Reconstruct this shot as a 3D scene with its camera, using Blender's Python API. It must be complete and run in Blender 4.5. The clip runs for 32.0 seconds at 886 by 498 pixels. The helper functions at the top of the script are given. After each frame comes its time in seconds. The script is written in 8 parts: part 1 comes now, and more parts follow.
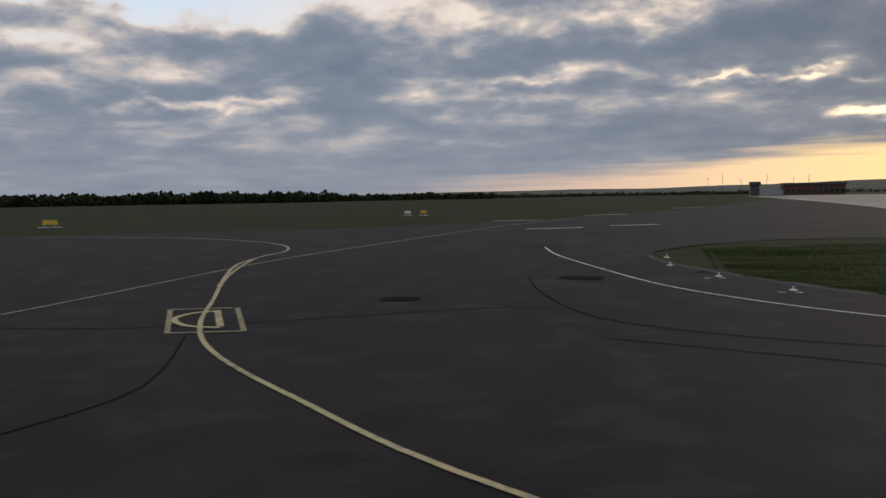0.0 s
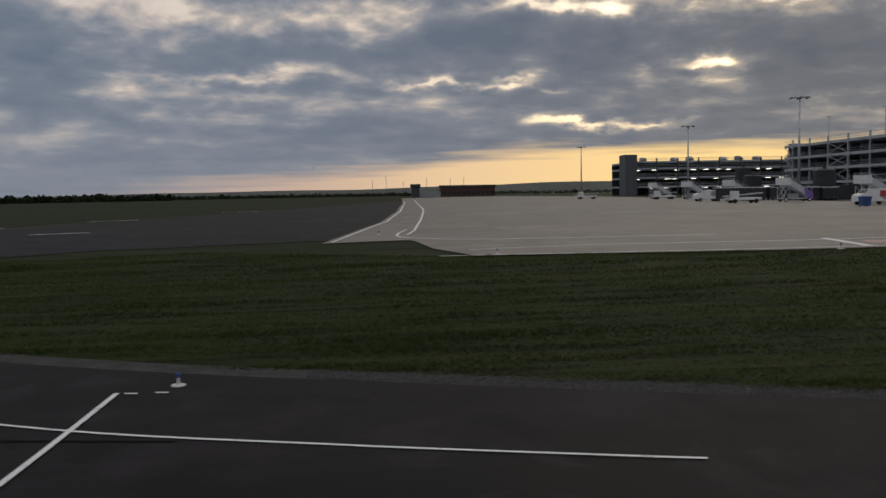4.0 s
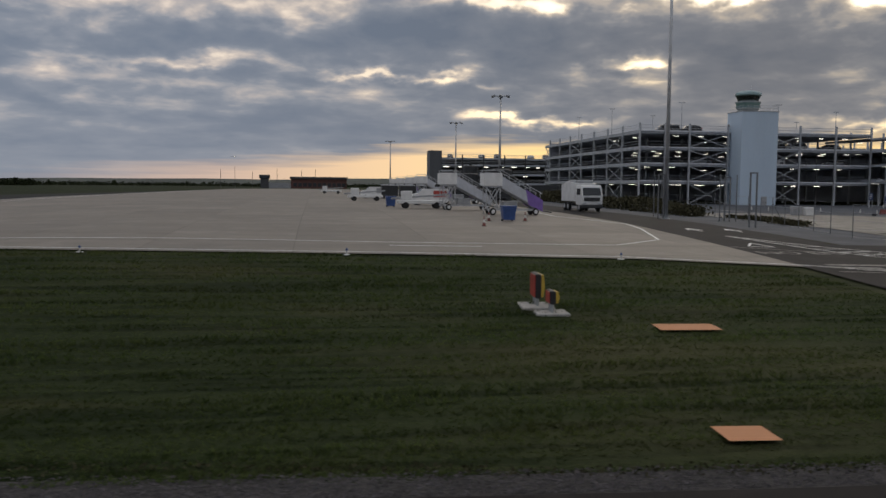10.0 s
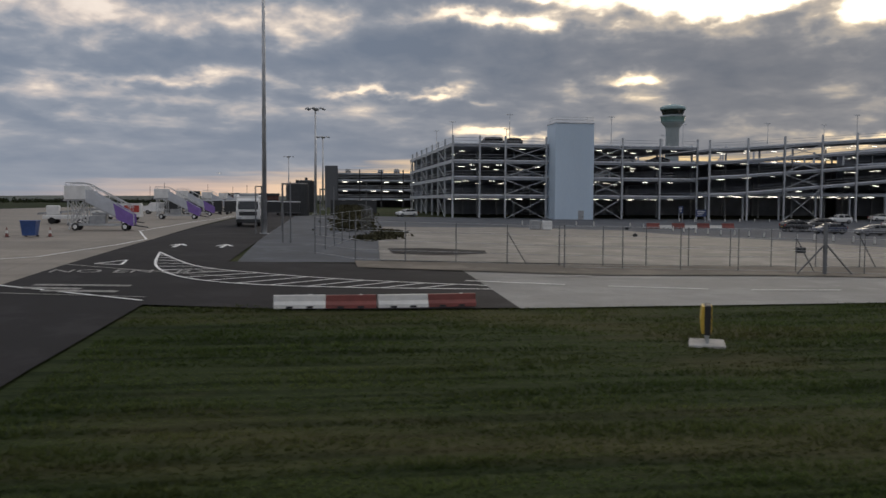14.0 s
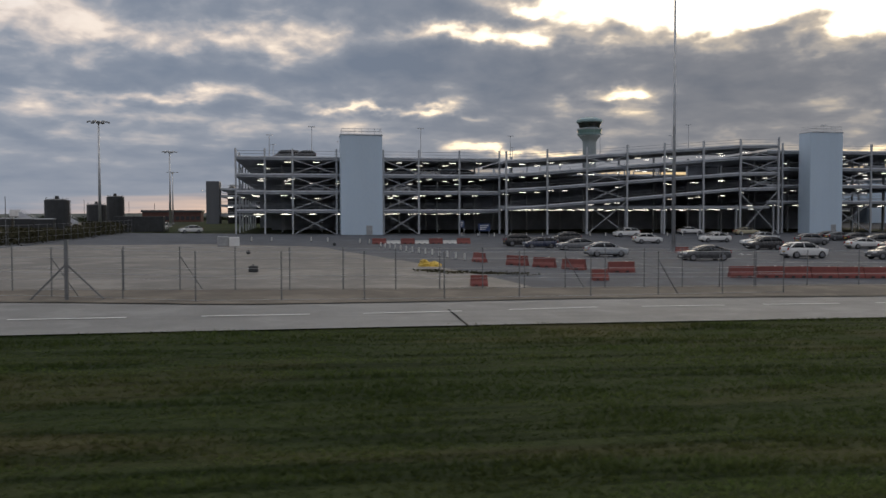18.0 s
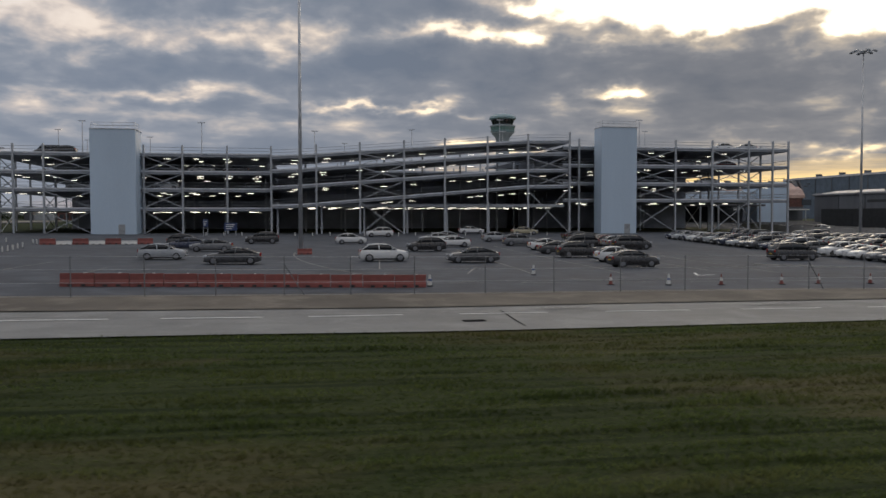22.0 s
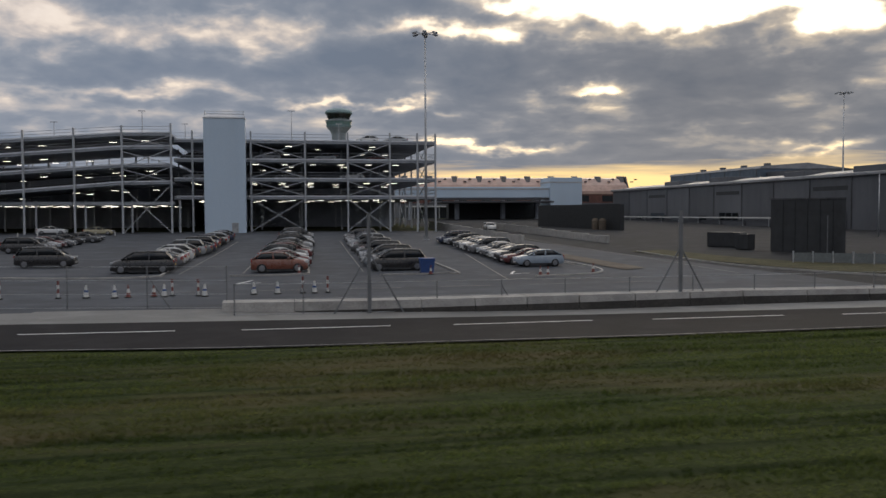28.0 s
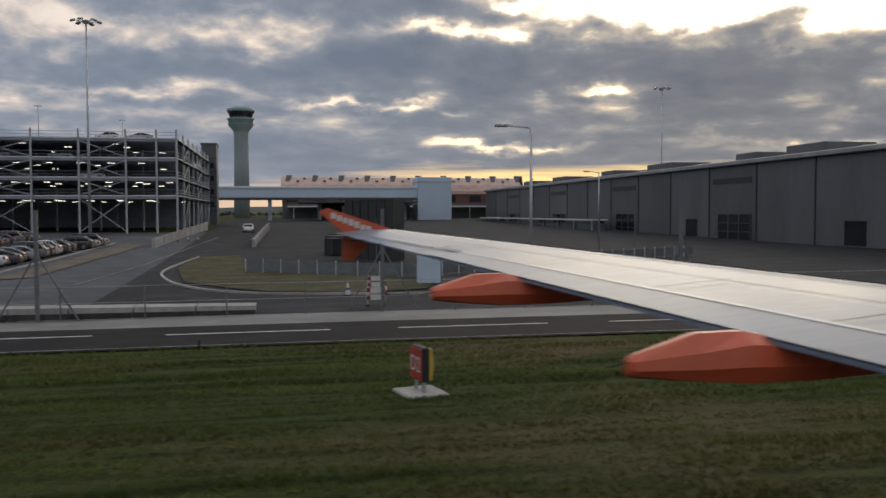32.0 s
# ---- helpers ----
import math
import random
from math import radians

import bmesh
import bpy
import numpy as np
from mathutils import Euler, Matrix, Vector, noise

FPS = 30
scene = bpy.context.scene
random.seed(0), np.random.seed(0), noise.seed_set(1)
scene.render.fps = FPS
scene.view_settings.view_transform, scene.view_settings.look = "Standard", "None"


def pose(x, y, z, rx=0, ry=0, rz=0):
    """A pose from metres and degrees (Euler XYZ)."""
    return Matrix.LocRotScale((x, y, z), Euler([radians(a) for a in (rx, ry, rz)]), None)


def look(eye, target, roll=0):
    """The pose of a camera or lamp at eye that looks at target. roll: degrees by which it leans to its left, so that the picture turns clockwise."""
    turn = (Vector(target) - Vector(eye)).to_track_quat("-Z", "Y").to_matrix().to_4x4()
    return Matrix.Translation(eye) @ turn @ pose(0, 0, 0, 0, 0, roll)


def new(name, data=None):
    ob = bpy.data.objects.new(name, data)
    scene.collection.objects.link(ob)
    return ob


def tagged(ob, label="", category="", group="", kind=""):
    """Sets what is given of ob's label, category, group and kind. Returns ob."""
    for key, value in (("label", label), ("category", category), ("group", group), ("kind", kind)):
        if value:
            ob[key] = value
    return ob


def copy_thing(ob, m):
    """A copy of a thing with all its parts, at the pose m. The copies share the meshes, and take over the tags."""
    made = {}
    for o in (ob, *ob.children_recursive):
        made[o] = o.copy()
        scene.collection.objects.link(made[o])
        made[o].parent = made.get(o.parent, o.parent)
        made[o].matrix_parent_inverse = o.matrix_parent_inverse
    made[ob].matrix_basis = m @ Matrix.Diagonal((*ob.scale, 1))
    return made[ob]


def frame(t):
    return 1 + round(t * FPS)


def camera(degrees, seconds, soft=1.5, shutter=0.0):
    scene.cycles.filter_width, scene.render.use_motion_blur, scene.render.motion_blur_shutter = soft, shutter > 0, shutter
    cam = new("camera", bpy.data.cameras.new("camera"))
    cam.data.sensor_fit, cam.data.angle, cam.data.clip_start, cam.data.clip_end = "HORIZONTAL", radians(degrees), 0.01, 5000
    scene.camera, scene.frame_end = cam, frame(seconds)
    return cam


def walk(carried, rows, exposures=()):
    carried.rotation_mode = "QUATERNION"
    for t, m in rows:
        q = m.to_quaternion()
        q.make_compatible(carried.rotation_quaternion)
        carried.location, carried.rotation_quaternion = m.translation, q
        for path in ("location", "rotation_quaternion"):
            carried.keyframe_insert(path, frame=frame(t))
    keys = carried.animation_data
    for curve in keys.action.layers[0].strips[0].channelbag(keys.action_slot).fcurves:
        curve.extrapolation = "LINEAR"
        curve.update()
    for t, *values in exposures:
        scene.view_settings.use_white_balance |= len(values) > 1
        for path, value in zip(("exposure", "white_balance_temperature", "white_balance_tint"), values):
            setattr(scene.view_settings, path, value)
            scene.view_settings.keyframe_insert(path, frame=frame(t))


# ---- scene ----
# camera: seconds, x, y, z, pitch, roll, yaw
PATH = [
    (0, -60.12, -7.48, 4.50, -3.51, 0.90, 14.78),
    (0.5, -57.12, -5.78, 4.50, -3.60, 1.00, 11.66),
    (1, -54.09, -4.23, 4.50, -3.54, 0.88, 8.43),
    (1.5, -50.74, -2.99, 4.50, -3.44, 1.31, 5.42),
    (2, -47.23, -2.04, 4.50, -3.47, 1.39, 2.89),
    (2.5, -43.60, -1.40, 4.50, -3.78, 1.54, 0.81),
    (3, -39.87, -0.99, 4.50, -4.03, 1.15, -0.95),
    (3.5, -35.99, -0.59, 4.50, -4.02, 0.98, -2.51),
    (4, -32.01, -0.16, 4.50, -3.74, 0.96, -4.03),
    (4.5, -27.96, 0.26, 4.50, -3.59, 0.81, -5.31),
    (6.5, -12.88, 0.40, 4.50, -4.08, 0.96, -7.56),
    (7, -8.63, 0.29, 4.50, -4.17, 0.79, -7.83),
    (7.5, -4.28, 0.16, 4.50, -4.18, 0.89, -8.06),
    (8, -0.00, 0.00, 4.50, -4.12, 0.95, -8.27),
    (8.5, 4.05, -0.19, 4.50, -3.99, 0.89, -8.44),
    (9, 7.95, -0.40, 4.50, -4.10, 0.59, -8.55),
    (9.5, 11.98, -0.59, 4.50, -4.18, -0.33, -8.49),
    (10, 16.12, -0.76, 4.50, -4.21, -0.57, -8.49),
    (10.5, 20.36, -0.91, 4.50, -4.12, -0.43, -8.64),
    (11, 24.67, -1.03, 4.50, -3.65, 0.09, -8.97),
    (11.5, 29.04, -1.14, 4.50, -3.40, -0.02, -9.15),
    (12, 33.44, -1.23, 4.50, -3.58, -0.57, -8.90),
    (12.5, 37.96, -1.28, 4.50, -3.39, -0.89, -8.74),
    (13, 42.51, -1.30, 4.50, -3.20, -0.55, -8.79),
    (13.5, 47.23, -1.32, 4.50, -3.11, -0.40, -8.86),
    (15.5, 66.33, -1.41, 4.50, -3.22, -0.04, -8.92),
    (16, 71.18, -1.33, 4.50, -2.91, 0.04, -9.09),
    (16.5, 76.05, -1.24, 4.50, -2.49, 0.27, -9.27),
    (17, 80.97, -1.13, 4.50, -2.20, 0.23, -9.38),
    (17.5, 85.95, -1.02, 4.50, -2.08, 0.15, -9.38),
    (18, 91.02, -0.91, 4.50, -2.10, 0.12, -9.38),
    (18.5, 96.18, -0.82, 4.50, -1.97, 0.25, -9.42),
    (19, 101.44, -0.75, 4.50, -1.81, 0.22, -9.46),
    (19.5, 106.74, -0.67, 4.50, -1.82, 0.25, -9.43),
    (20, 112.06, -0.57, 4.50, -2.00, 0.24, -9.39),
    (20.5, 117.36, -0.45, 4.50, -2.06, 0.18, -9.45),
    (21, 122.67, -0.32, 4.50, -2.11, 0.17, -9.52),
    (21.5, 128.04, -0.19, 4.50, -2.17, 0.01, -9.57),
    (22, 133.46, -0.08, 4.50, -2.21, 0.06, -9.64),
    (22.5, 138.96, 0.02, 4.50, -2.26, 0.02, -9.80),
    (23, 144.49, 0.11, 4.50, -2.35, 0.01, -9.92),
    (23.5, 150.04, 0.18, 4.50, -2.42, 0.04, -10.08),
    (24, 155.63, 0.23, 4.50, -2.41, 0.14, -10.26),
    (24.5, 161.24, 0.26, 4.50, -2.32, 0.16, -10.49),
    (25, 166.87, 0.29, 4.50, -2.47, 0.29, -10.65),
    (25.5, 172.52, 0.31, 4.50, -2.74, -0.10, -10.79),
    (27.5, 195.56, 0.27, 4.50, -2.50, 0.39, -11.05),
    (28, 201.47, 0.25, 4.50, -2.41, 0.30, -11.19),
    (28.5, 207.42, 0.23, 4.50, -2.35, 0.35, -11.27),
    (29, 213.39, 0.21, 4.50, -2.25, 0.37, -11.38),
    (29.5, 219.40, 0.18, 4.50, -2.22, 0.29, -11.34),
    (30, 225.44, 0.15, 4.50, -2.24, 0.24, -11.16),
    (30.5, 231.53, 0.13, 4.50, -2.20, 0.26, -11.02),
    (31, 237.62, 0.10, 4.50, -2.19, 0.36, -10.90),
    (31.5, 243.69, 0.05, 4.50, -2.30, 0.32, -10.74),
    (32, 249.74, 0.00, 4.50, -2.41, 0.17, -10.72),
]
cam = camera(55.0, 32.0, soft=1.5, shutter=0.18)
walk(cam, [(t, pose(x, y, z, 90 + p, r, h)) for t, x, y, z, p, r, h in PATH], [(0, 0.22), (2, 0.12), (4, -0.08), (7, -0.04), (9, 0.06), (11, 0.18), (13, 0.24), (17, 0.33), (20, 0.28), (25, 0.24), (32, 0.27)])

# ---- sky and light ----
SUN_AZ, SUN_EL = 28.0, 13.0     # degrees clockwise from +y, above the horizon


def heading(az, el):
    a, e = radians(az), radians(el)
    return Vector((math.sin(a) * math.cos(e), math.cos(a) * math.cos(e), math.sin(e)))


def node(nt, kind, **values):
    n = nt.nodes.new(kind)
    for key, value in values.items():
        if key == "op":
            n.operation = value
        else:
            n.inputs[key.replace("_", " ")].default_value = value
    return n


def calc(nt, op, a, b=None, c=None, clamp=False):
    n = nt.nodes.new("ShaderNodeMath")
    n.operation, n.use_clamp = op, clamp
    for i, v in enumerate((a, b, c)):
        if v is None:
            continue
        if isinstance(v, (int, float)):
            n.inputs[i].default_value = v
        else:
            nt.links.new(v, n.inputs[i])
    return n.outputs[0]


def blend(nt, fac, a, b, mode="MIX"):
    n = nt.nodes.new("ShaderNodeMix")
    n.data_type, n.blend_type = "RGBA", mode
    for i, v in ((0, fac), (6, a), (7, b)):
        if isinstance(v, (int, float)):
            n.inputs[i].default_value = v
        elif isinstance(v, tuple):
            n.inputs[i].default_value = (*v, 1)
        else:
            nt.links.new(v, n.inputs[i])
    return n.outputs[2]


def ramp(nt, fac, stops, smooth=False):
    n = nt.nodes.new("ShaderNodeValToRGB")
    el = n.color_ramp.elements
    n.color_ramp.interpolation = "EASE" if smooth else "LINEAR"
    while len(el) < len(stops):
        el.new(0.5)
    for e, (p, c) in zip(el, stops):
        e.position = p
        e.color = (c, c, c, 1) if isinstance(c, (int, float)) else (*c, 1)
    nt.links.new(fac, n.inputs[0])
    return n.outputs[0]


def noise_tex(nt, vec, scale, detail=4.0, rough=0.55, distort=0.0):
    n = node(nt, "ShaderNodeTexNoise", Scale=scale, Detail=detail, Roughness=rough, Distortion=distort)
    nt.links.new(vec, n.inputs["Vector"])
    return n.outputs[0]


# breaks and banks of the cloud deck: azimuth, elevation, half width, half height, thinning
CLOUDS = (
    (27.0, 15.8, 11.5, 3.6, 1.00), (36.2, 11.7, 1.8, 0.7, 0.35), (11.5, 12.1, 4.8, 0.7, 0.50), (14.5, 13.9, 3.0, 0.5, 0.20),
    (-5.0, 11.5, 9.0, 0.9, 0.28), (-15.5, 13.4, 4.0, 1.2, 0.30), (20.0, 8.2, 2.6, 0.5, 0.32), (5.5, 7.2, 5.5, 0.28, 0.30),
    (-9.5, 8.0, 4.0, 0.5, 0.30), (-2.5, 10.0, 3.5, 0.6, 0.15), (14.5, 4.4, 4.5, 0.35, 0.32), (35.0, 4.2, 4.0, 0.5, 0.30),
    (-31.0, 6.2, 6.5, 0.4, 0.28), (-34.0, 13.2, 13.0, 2.2, 0.60), (-40.0, 9.6, 4.0, 0.8, 0.25),
    (8.0, 9.6, 9.0, 1.0, -0.12), (25.0, 10.0, 10.0, 1.1, -0.14), (-25.0, 10.3, 7.0, 0.7, -0.16), (30.0, 6.5, 14.0, 1.5, -0.10))


def make_world():
    w = bpy.data.worlds.new("evening_sky")
    scene.world = w
    w.use_nodes = True
    nt = w.node_tree
    nt.nodes.clear()
    out = nt.nodes.new("ShaderNodeOutputWorld")
    tc = nt.nodes.new("ShaderNodeTexCoord")
    way = tc.outputs["Generated"]
    sep = nt.nodes.new("ShaderNodeSeparateXYZ")
    nt.links.new(way, sep.inputs[0])
    x, y, z = sep.outputs
    zp = calc(nt, "MAXIMUM", z, 0.0)
    # cloud deck wrapped round the horizon, flatter and finer towards it
    zc = calc(nt, "ADD", zp, 0.10)
    r = calc(nt, "SQRT", calc(nt, "MAXIMUM", calc(nt, "SUBTRACT", 1.0, calc(nt, "MULTIPLY", z, z)), 0.001))
    comb = nt.nodes.new("ShaderNodeCombineXYZ")
    nt.links.new(calc(nt, "MULTIPLY", calc(nt, "DIVIDE", x, r), 4.2), comb.inputs[0])
    nt.links.new(calc(nt, "MULTIPLY", calc(nt, "DIVIDE", y, r), 4.2), comb.inputs[1])
    nt.links.new(calc(nt, "MULTIPLY", calc(nt, "LOGARITHM", zc, 2.71828), 5.2), comb.inputs[2])
    flat = comb.outputs[0]

    def scaled(sx, sz):
        m = nt.nodes.new("ShaderNodeMapping")
        m.inputs["Scale"].default_value = (sx, sx, sz)
        nt.links.new(flat, m.inputs[0])
        return m.outputs[0]

    def off(fac, amount):
        """A noise value as a swing of about that amount round nought."""
        return calc(nt, "MULTIPLY", calc(nt, "SUBTRACT", fac, 0.5), amount)

    # directions in degrees, ruffled so that no break keeps a smooth outline
    az = calc(nt, "DEGREES", calc(nt, "ARCTAN2", x, y))
    el = calc(nt, "DEGREES", calc(nt, "ARCSINE", z))
    ruffle = noise_tex(nt, scaled(2.2, 0.7), 1.5, 4.0, 0.55)
    azr = calc(nt, "ADD", az, off(noise_tex(nt, scaled(1.0, 1.0), 1.3, 3.0, 0.55), 9.0))
    elr = calc(nt, "ADD", el, off(ruffle, 3.4))

    def ell(a, e, wa, we, azs=azr, els=elr):
        u = calc(nt, "DIVIDE", calc(nt, "SUBTRACT", azs, a), wa)
        v = calc(nt, "DIVIDE", calc(nt, "SUBTRACT", els, e), we)
        d = calc(nt, "MULTIPLY_ADD", u, u, calc(nt, "MULTIPLY", v, v))
        return calc(nt, "EXPONENT", calc(nt, "MULTIPLY", d, -1.0))

    big = noise_tex(nt, flat, 0.7, 2.0, 0.5)
    mid = noise_tex(nt, scaled(1.35, 0.85), 1.7, 4.0, 0.5, 0.2)
    fine = noise_tex(nt, scaled(2.6, 1.25), 2.0, 4.0, 0.5, 0.3)
    cover = calc(nt, "ADD", 0.63, off(big, 0.75))
    cover = calc(nt, "ADD", cover, off(mid, 1.0))
    cover = calc(nt, "ADD", cover, off(fine, 0.5))
    # smooth, thick deck low over the horizon
    m = nt.nodes.new("ShaderNodeMapRange")
    m.interpolation_type = "SMOOTHSTEP"
    m.inputs["From Min"].default_value, m.inputs["From Max"].default_value = 1.0, 8.0
    m.inputs["To Min"].default_value, m.inputs["To Max"].default_value = 0.25, 1.0
    nt.links.new(el, m.inputs["Value"])
    calm = m.outputs["Result"]
    cover = calc(nt, "ADD", 0.64, calc(nt, "MULTIPLY", calc(nt, "SUBTRACT", cover, 0.64), calm))
    for a, e, wa, we, amount in CLOUDS:
        cover = calc(nt, "SUBTRACT", cover, calc(nt, "MULTIPLY", ell(a, e, wa, we), amount))
    near = ell(SUN_AZ + 4, 5, 26.0, 22.0, az, el)
    core = ell(27.5, 15.5, 13.0, 5.5, az, el)
    # Nishita air seen through the gaps
    sky = nt.nodes.new("ShaderNodeTexSky")
    sky.sky_type, sky.sun_disc = "NISHITA", False
    sky.sun_elevation, sky.sun_rotation = radians(SUN_EL), radians(SUN_AZ)
    air = blend(nt, 1.0, sky.outputs[0], (0.10, 0.10, 0.10), "MULTIPLY")
    warm = blend(nt, near, (0.92, 0.74, 0.60), (1.15, 0.90, 0.55))
    lit = blend(nt, 0.75, air, warm)
    lit = blend(nt, ell(-36, 15, 15.0, 5.0, az, el), lit, (0.50, 0.66, 0.84))
    lit = blend(nt, core, lit, (2.3, 2.05, 1.65))
    dark = blend(nt, near, (0.142, 0.178, 0.240), (0.132, 0.142, 0.165))
    grey = blend(nt, near, (0.270, 0.290, 0.335), (0.245, 0.240, 0.245))
    pale = blend(nt, near, (0.60, 0.52, 0.47), (0.62, 0.51, 0.38))
    shade = blend(nt, ramp(nt, cover, [(0.54, 0.0), (0.70, 0.62), (0.95, 1.0)]), grey, dark)
    shade = blend(nt, ramp(nt, cover, [(0.38, 1.0), (0.45, 0.62), (0.53, 0.18), (0.60, 0.0)]), shade, pale)
    cloud = blend(nt, ramp(nt, cover, [(0.24, 1.0), (0.33, 0.72), (0.41, 0.15), (0.46, 0.0)]), shade, lit)
    # clear band under the deck, higher towards the sunset
    edge = calc(nt, "MULTIPLY", calc(nt, "ADD", az, 19.0), 0.09)
    edge = calc(nt, "MAXIMUM", calc(nt, "MINIMUM", edge, 2.6), 0.0)
    under = calc(nt, "SUBTRACT", edge, calc(nt, "ADD", el, off(noise_tex(nt, scaled(0.8, 1.6), 1.6, 4.0, 0.55), 2.4)))
    band = ramp(nt, calc(nt, "MULTIPLY_ADD", under, 0.5, 0.5, clamp=True), [(0.10, 0.0), (0.40, 0.55), (0.70, 1.0)])
    around = calc(nt, "MULTIPLY_ADD", az, 1 / 160, 0.5, clamp=True)
    band = calc(nt, "MULTIPLY", band, ramp(nt, around, [(0.36, 0.0), (0.42, 0.7), (0.52, 1.0), (0.80, 1.0), (0.95, 0.0)]))
    hue = ramp(nt, around, [(0.36, (0.42, 0.36, 0.35)), (0.46, (0.66, 0.47, 0.36)), (0.54, (0.92, 0.64, 0.36)), (0.61, (1.10, 0.76, 0.32)), (0.76, (1.05, 0.74, 0.34)), (0.95, (0.5, 0.4, 0.35))])
    cloud = blend(nt, band, cloud, hue)
    # thinner, brighter cloud overhead
    cloud = blend(nt, 1.0, cloud, ramp(nt, z, [(0.28, (1.0, 1.0, 1.0)), (0.75, (2.0, 1.88, 1.70))]), "MULTIPLY")
    low = ramp(nt, calc(nt, "ADD", z, 0.5), [(0.485, 0.0), (0.499, 1.0)])
    cloud = blend(nt, low, (0.05, 0.05, 0.05), cloud)
    bg = nt.nodes.new("ShaderNodeBackground")
    bg.inputs[1].default_value = 1.0
    nt.links.new(cloud, bg.inputs[0])
    nt.links.new(bg.outputs[0], out.inputs[0])


make_world()
sun_data = bpy.data.lights.new("sun", "SUN")
sun_data.energy, sun_data.angle, sun_data.color = 0.3, radians(45), (1.0, 0.86, 0.68)
sun = new("sun", sun_data)
sun.matrix_world = look((0, 0, 60), Vector((0, 0, 60)) - heading(SUN_AZ, SUN_EL))

# ---- materials ----
MATS = {}


def surface(name, color, rough=0.7, metal=0.0, scale=2.0, vary=0.25, fine=30.0, fine_amt=0.12, bump=0.15, spec=0.5,
            stretch=(1, 1, 1), tint=None, coat=0.0, each=0.0):
    """Paint, metal, earth and so on: two sizes of mottling in colour and gloss, with fine relief."""
    m = bpy.data.materials.new(name)
    m.use_nodes = True
    nt = m.node_tree
    b = nt.nodes["Principled BSDF"]
    tc = nt.nodes.new("ShaderNodeTexCoord")
    mp = node(nt, "ShaderNodeMapping", Scale=stretch)
    nt.links.new(tc.outputs["Object"], mp.inputs[0])
    v = mp.outputs[0]
    n1 = noise_tex(nt, v, scale, 5.0, 0.6)
    n2 = noise_tex(nt, v, fine, 3.0, 0.6)
    dark = tuple(c * (1 - vary) for c in color)
    light = tint or tuple(min(1.0, c * (1 + vary)) for c in color)
    col = blend(nt, ramp(nt, n1, [(0.32, 0.0), (0.68, 1.0)]), dark, light)
    col = blend(nt, fine_amt, col, ramp(nt, n2, [(0.3, 0.0), (0.7, 1.0)]), "OVERLAY")
    if each:
        oi = nt.nodes.new("ShaderNodeObjectInfo")
        k = calc(nt, "ADD", calc(nt, "MULTIPLY", oi.outputs["Random"], 2 * each), 1 - each)
        col = blend(nt, 1.0, col, k, "MULTIPLY")
    nt.links.new(col, b.inputs["Base Color"])
    b.inputs["Metallic"].default_value = metal
    b.inputs["Specular IOR Level"].default_value = spec
    b.inputs["Coat Weight"].default_value = coat
    nt.links.new(calc(nt, "ADD", calc(nt, "MULTIPLY", n1, 0.16), rough - 0.08, clamp=True), b.inputs["Roughness"])
    if bump:
        bp = node(nt, "ShaderNodeBump", Strength=bump, Distance=0.02)
        nt.links.new(n2, bp.inputs["Height"])
        nt.links.new(bp.outputs[0], b.inputs["Normal"])
    MATS[name] = m
    return m


def lamp_material(name, color, strength):
    m = bpy.data.materials.new(name)
    m.use_nodes = True
    b = m.node_tree.nodes["Principled BSDF"]
    b.inputs["Base Color"].default_value = (0.8, 0.8, 0.8, 1)
    b.inputs["Emission Color"].default_value = (*color, 1)
    b.inputs["Emission Strength"].default_value = strength
    MATS[name] = m
    return m


def car_paint():
    """Car paint whose colour is the object's own."""
    m = bpy.data.materials.new("car_paint")
    m.use_nodes = True
    nt = m.node_tree
    b = nt.nodes["Principled BSDF"]
    oi = nt.nodes.new("ShaderNodeObjectInfo")
    tc = nt.nodes.new("ShaderNodeTexCoord")
    dirt = noise_tex(nt, tc.outputs["Object"], 2.2, 5.0, 0.65)
    col = blend(nt, calc(nt, "MULTIPLY", dirt, 0.18), oi.outputs["Color"], (0.16, 0.14, 0.12))
    nt.links.new(col, b.inputs["Base Color"])
    nt.links.new(calc(nt, "ADD", calc(nt, "MULTIPLY", dirt, 0.2), 0.18), b.inputs["Roughness"])
    b.inputs["Coat Weight"].default_value = 0.6
    b.inputs["Coat Roughness"].default_value = 0.08
    MATS["car_paint"] = m


def east_tint(nt, v, col):
    """Tints the sward: darker in the west, brighter towards the east, with straw-coloured patches growing eastward."""
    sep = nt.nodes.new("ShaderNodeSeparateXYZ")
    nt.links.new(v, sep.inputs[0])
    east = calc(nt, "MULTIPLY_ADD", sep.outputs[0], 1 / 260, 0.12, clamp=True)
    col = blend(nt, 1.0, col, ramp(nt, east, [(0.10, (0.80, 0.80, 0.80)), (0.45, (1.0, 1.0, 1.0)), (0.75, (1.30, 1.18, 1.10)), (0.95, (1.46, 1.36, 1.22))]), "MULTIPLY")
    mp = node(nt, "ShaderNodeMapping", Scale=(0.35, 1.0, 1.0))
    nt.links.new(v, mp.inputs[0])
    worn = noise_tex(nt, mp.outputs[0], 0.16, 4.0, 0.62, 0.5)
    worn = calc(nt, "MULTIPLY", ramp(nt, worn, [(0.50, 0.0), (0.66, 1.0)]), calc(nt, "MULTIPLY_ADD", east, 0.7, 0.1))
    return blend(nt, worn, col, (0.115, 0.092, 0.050))


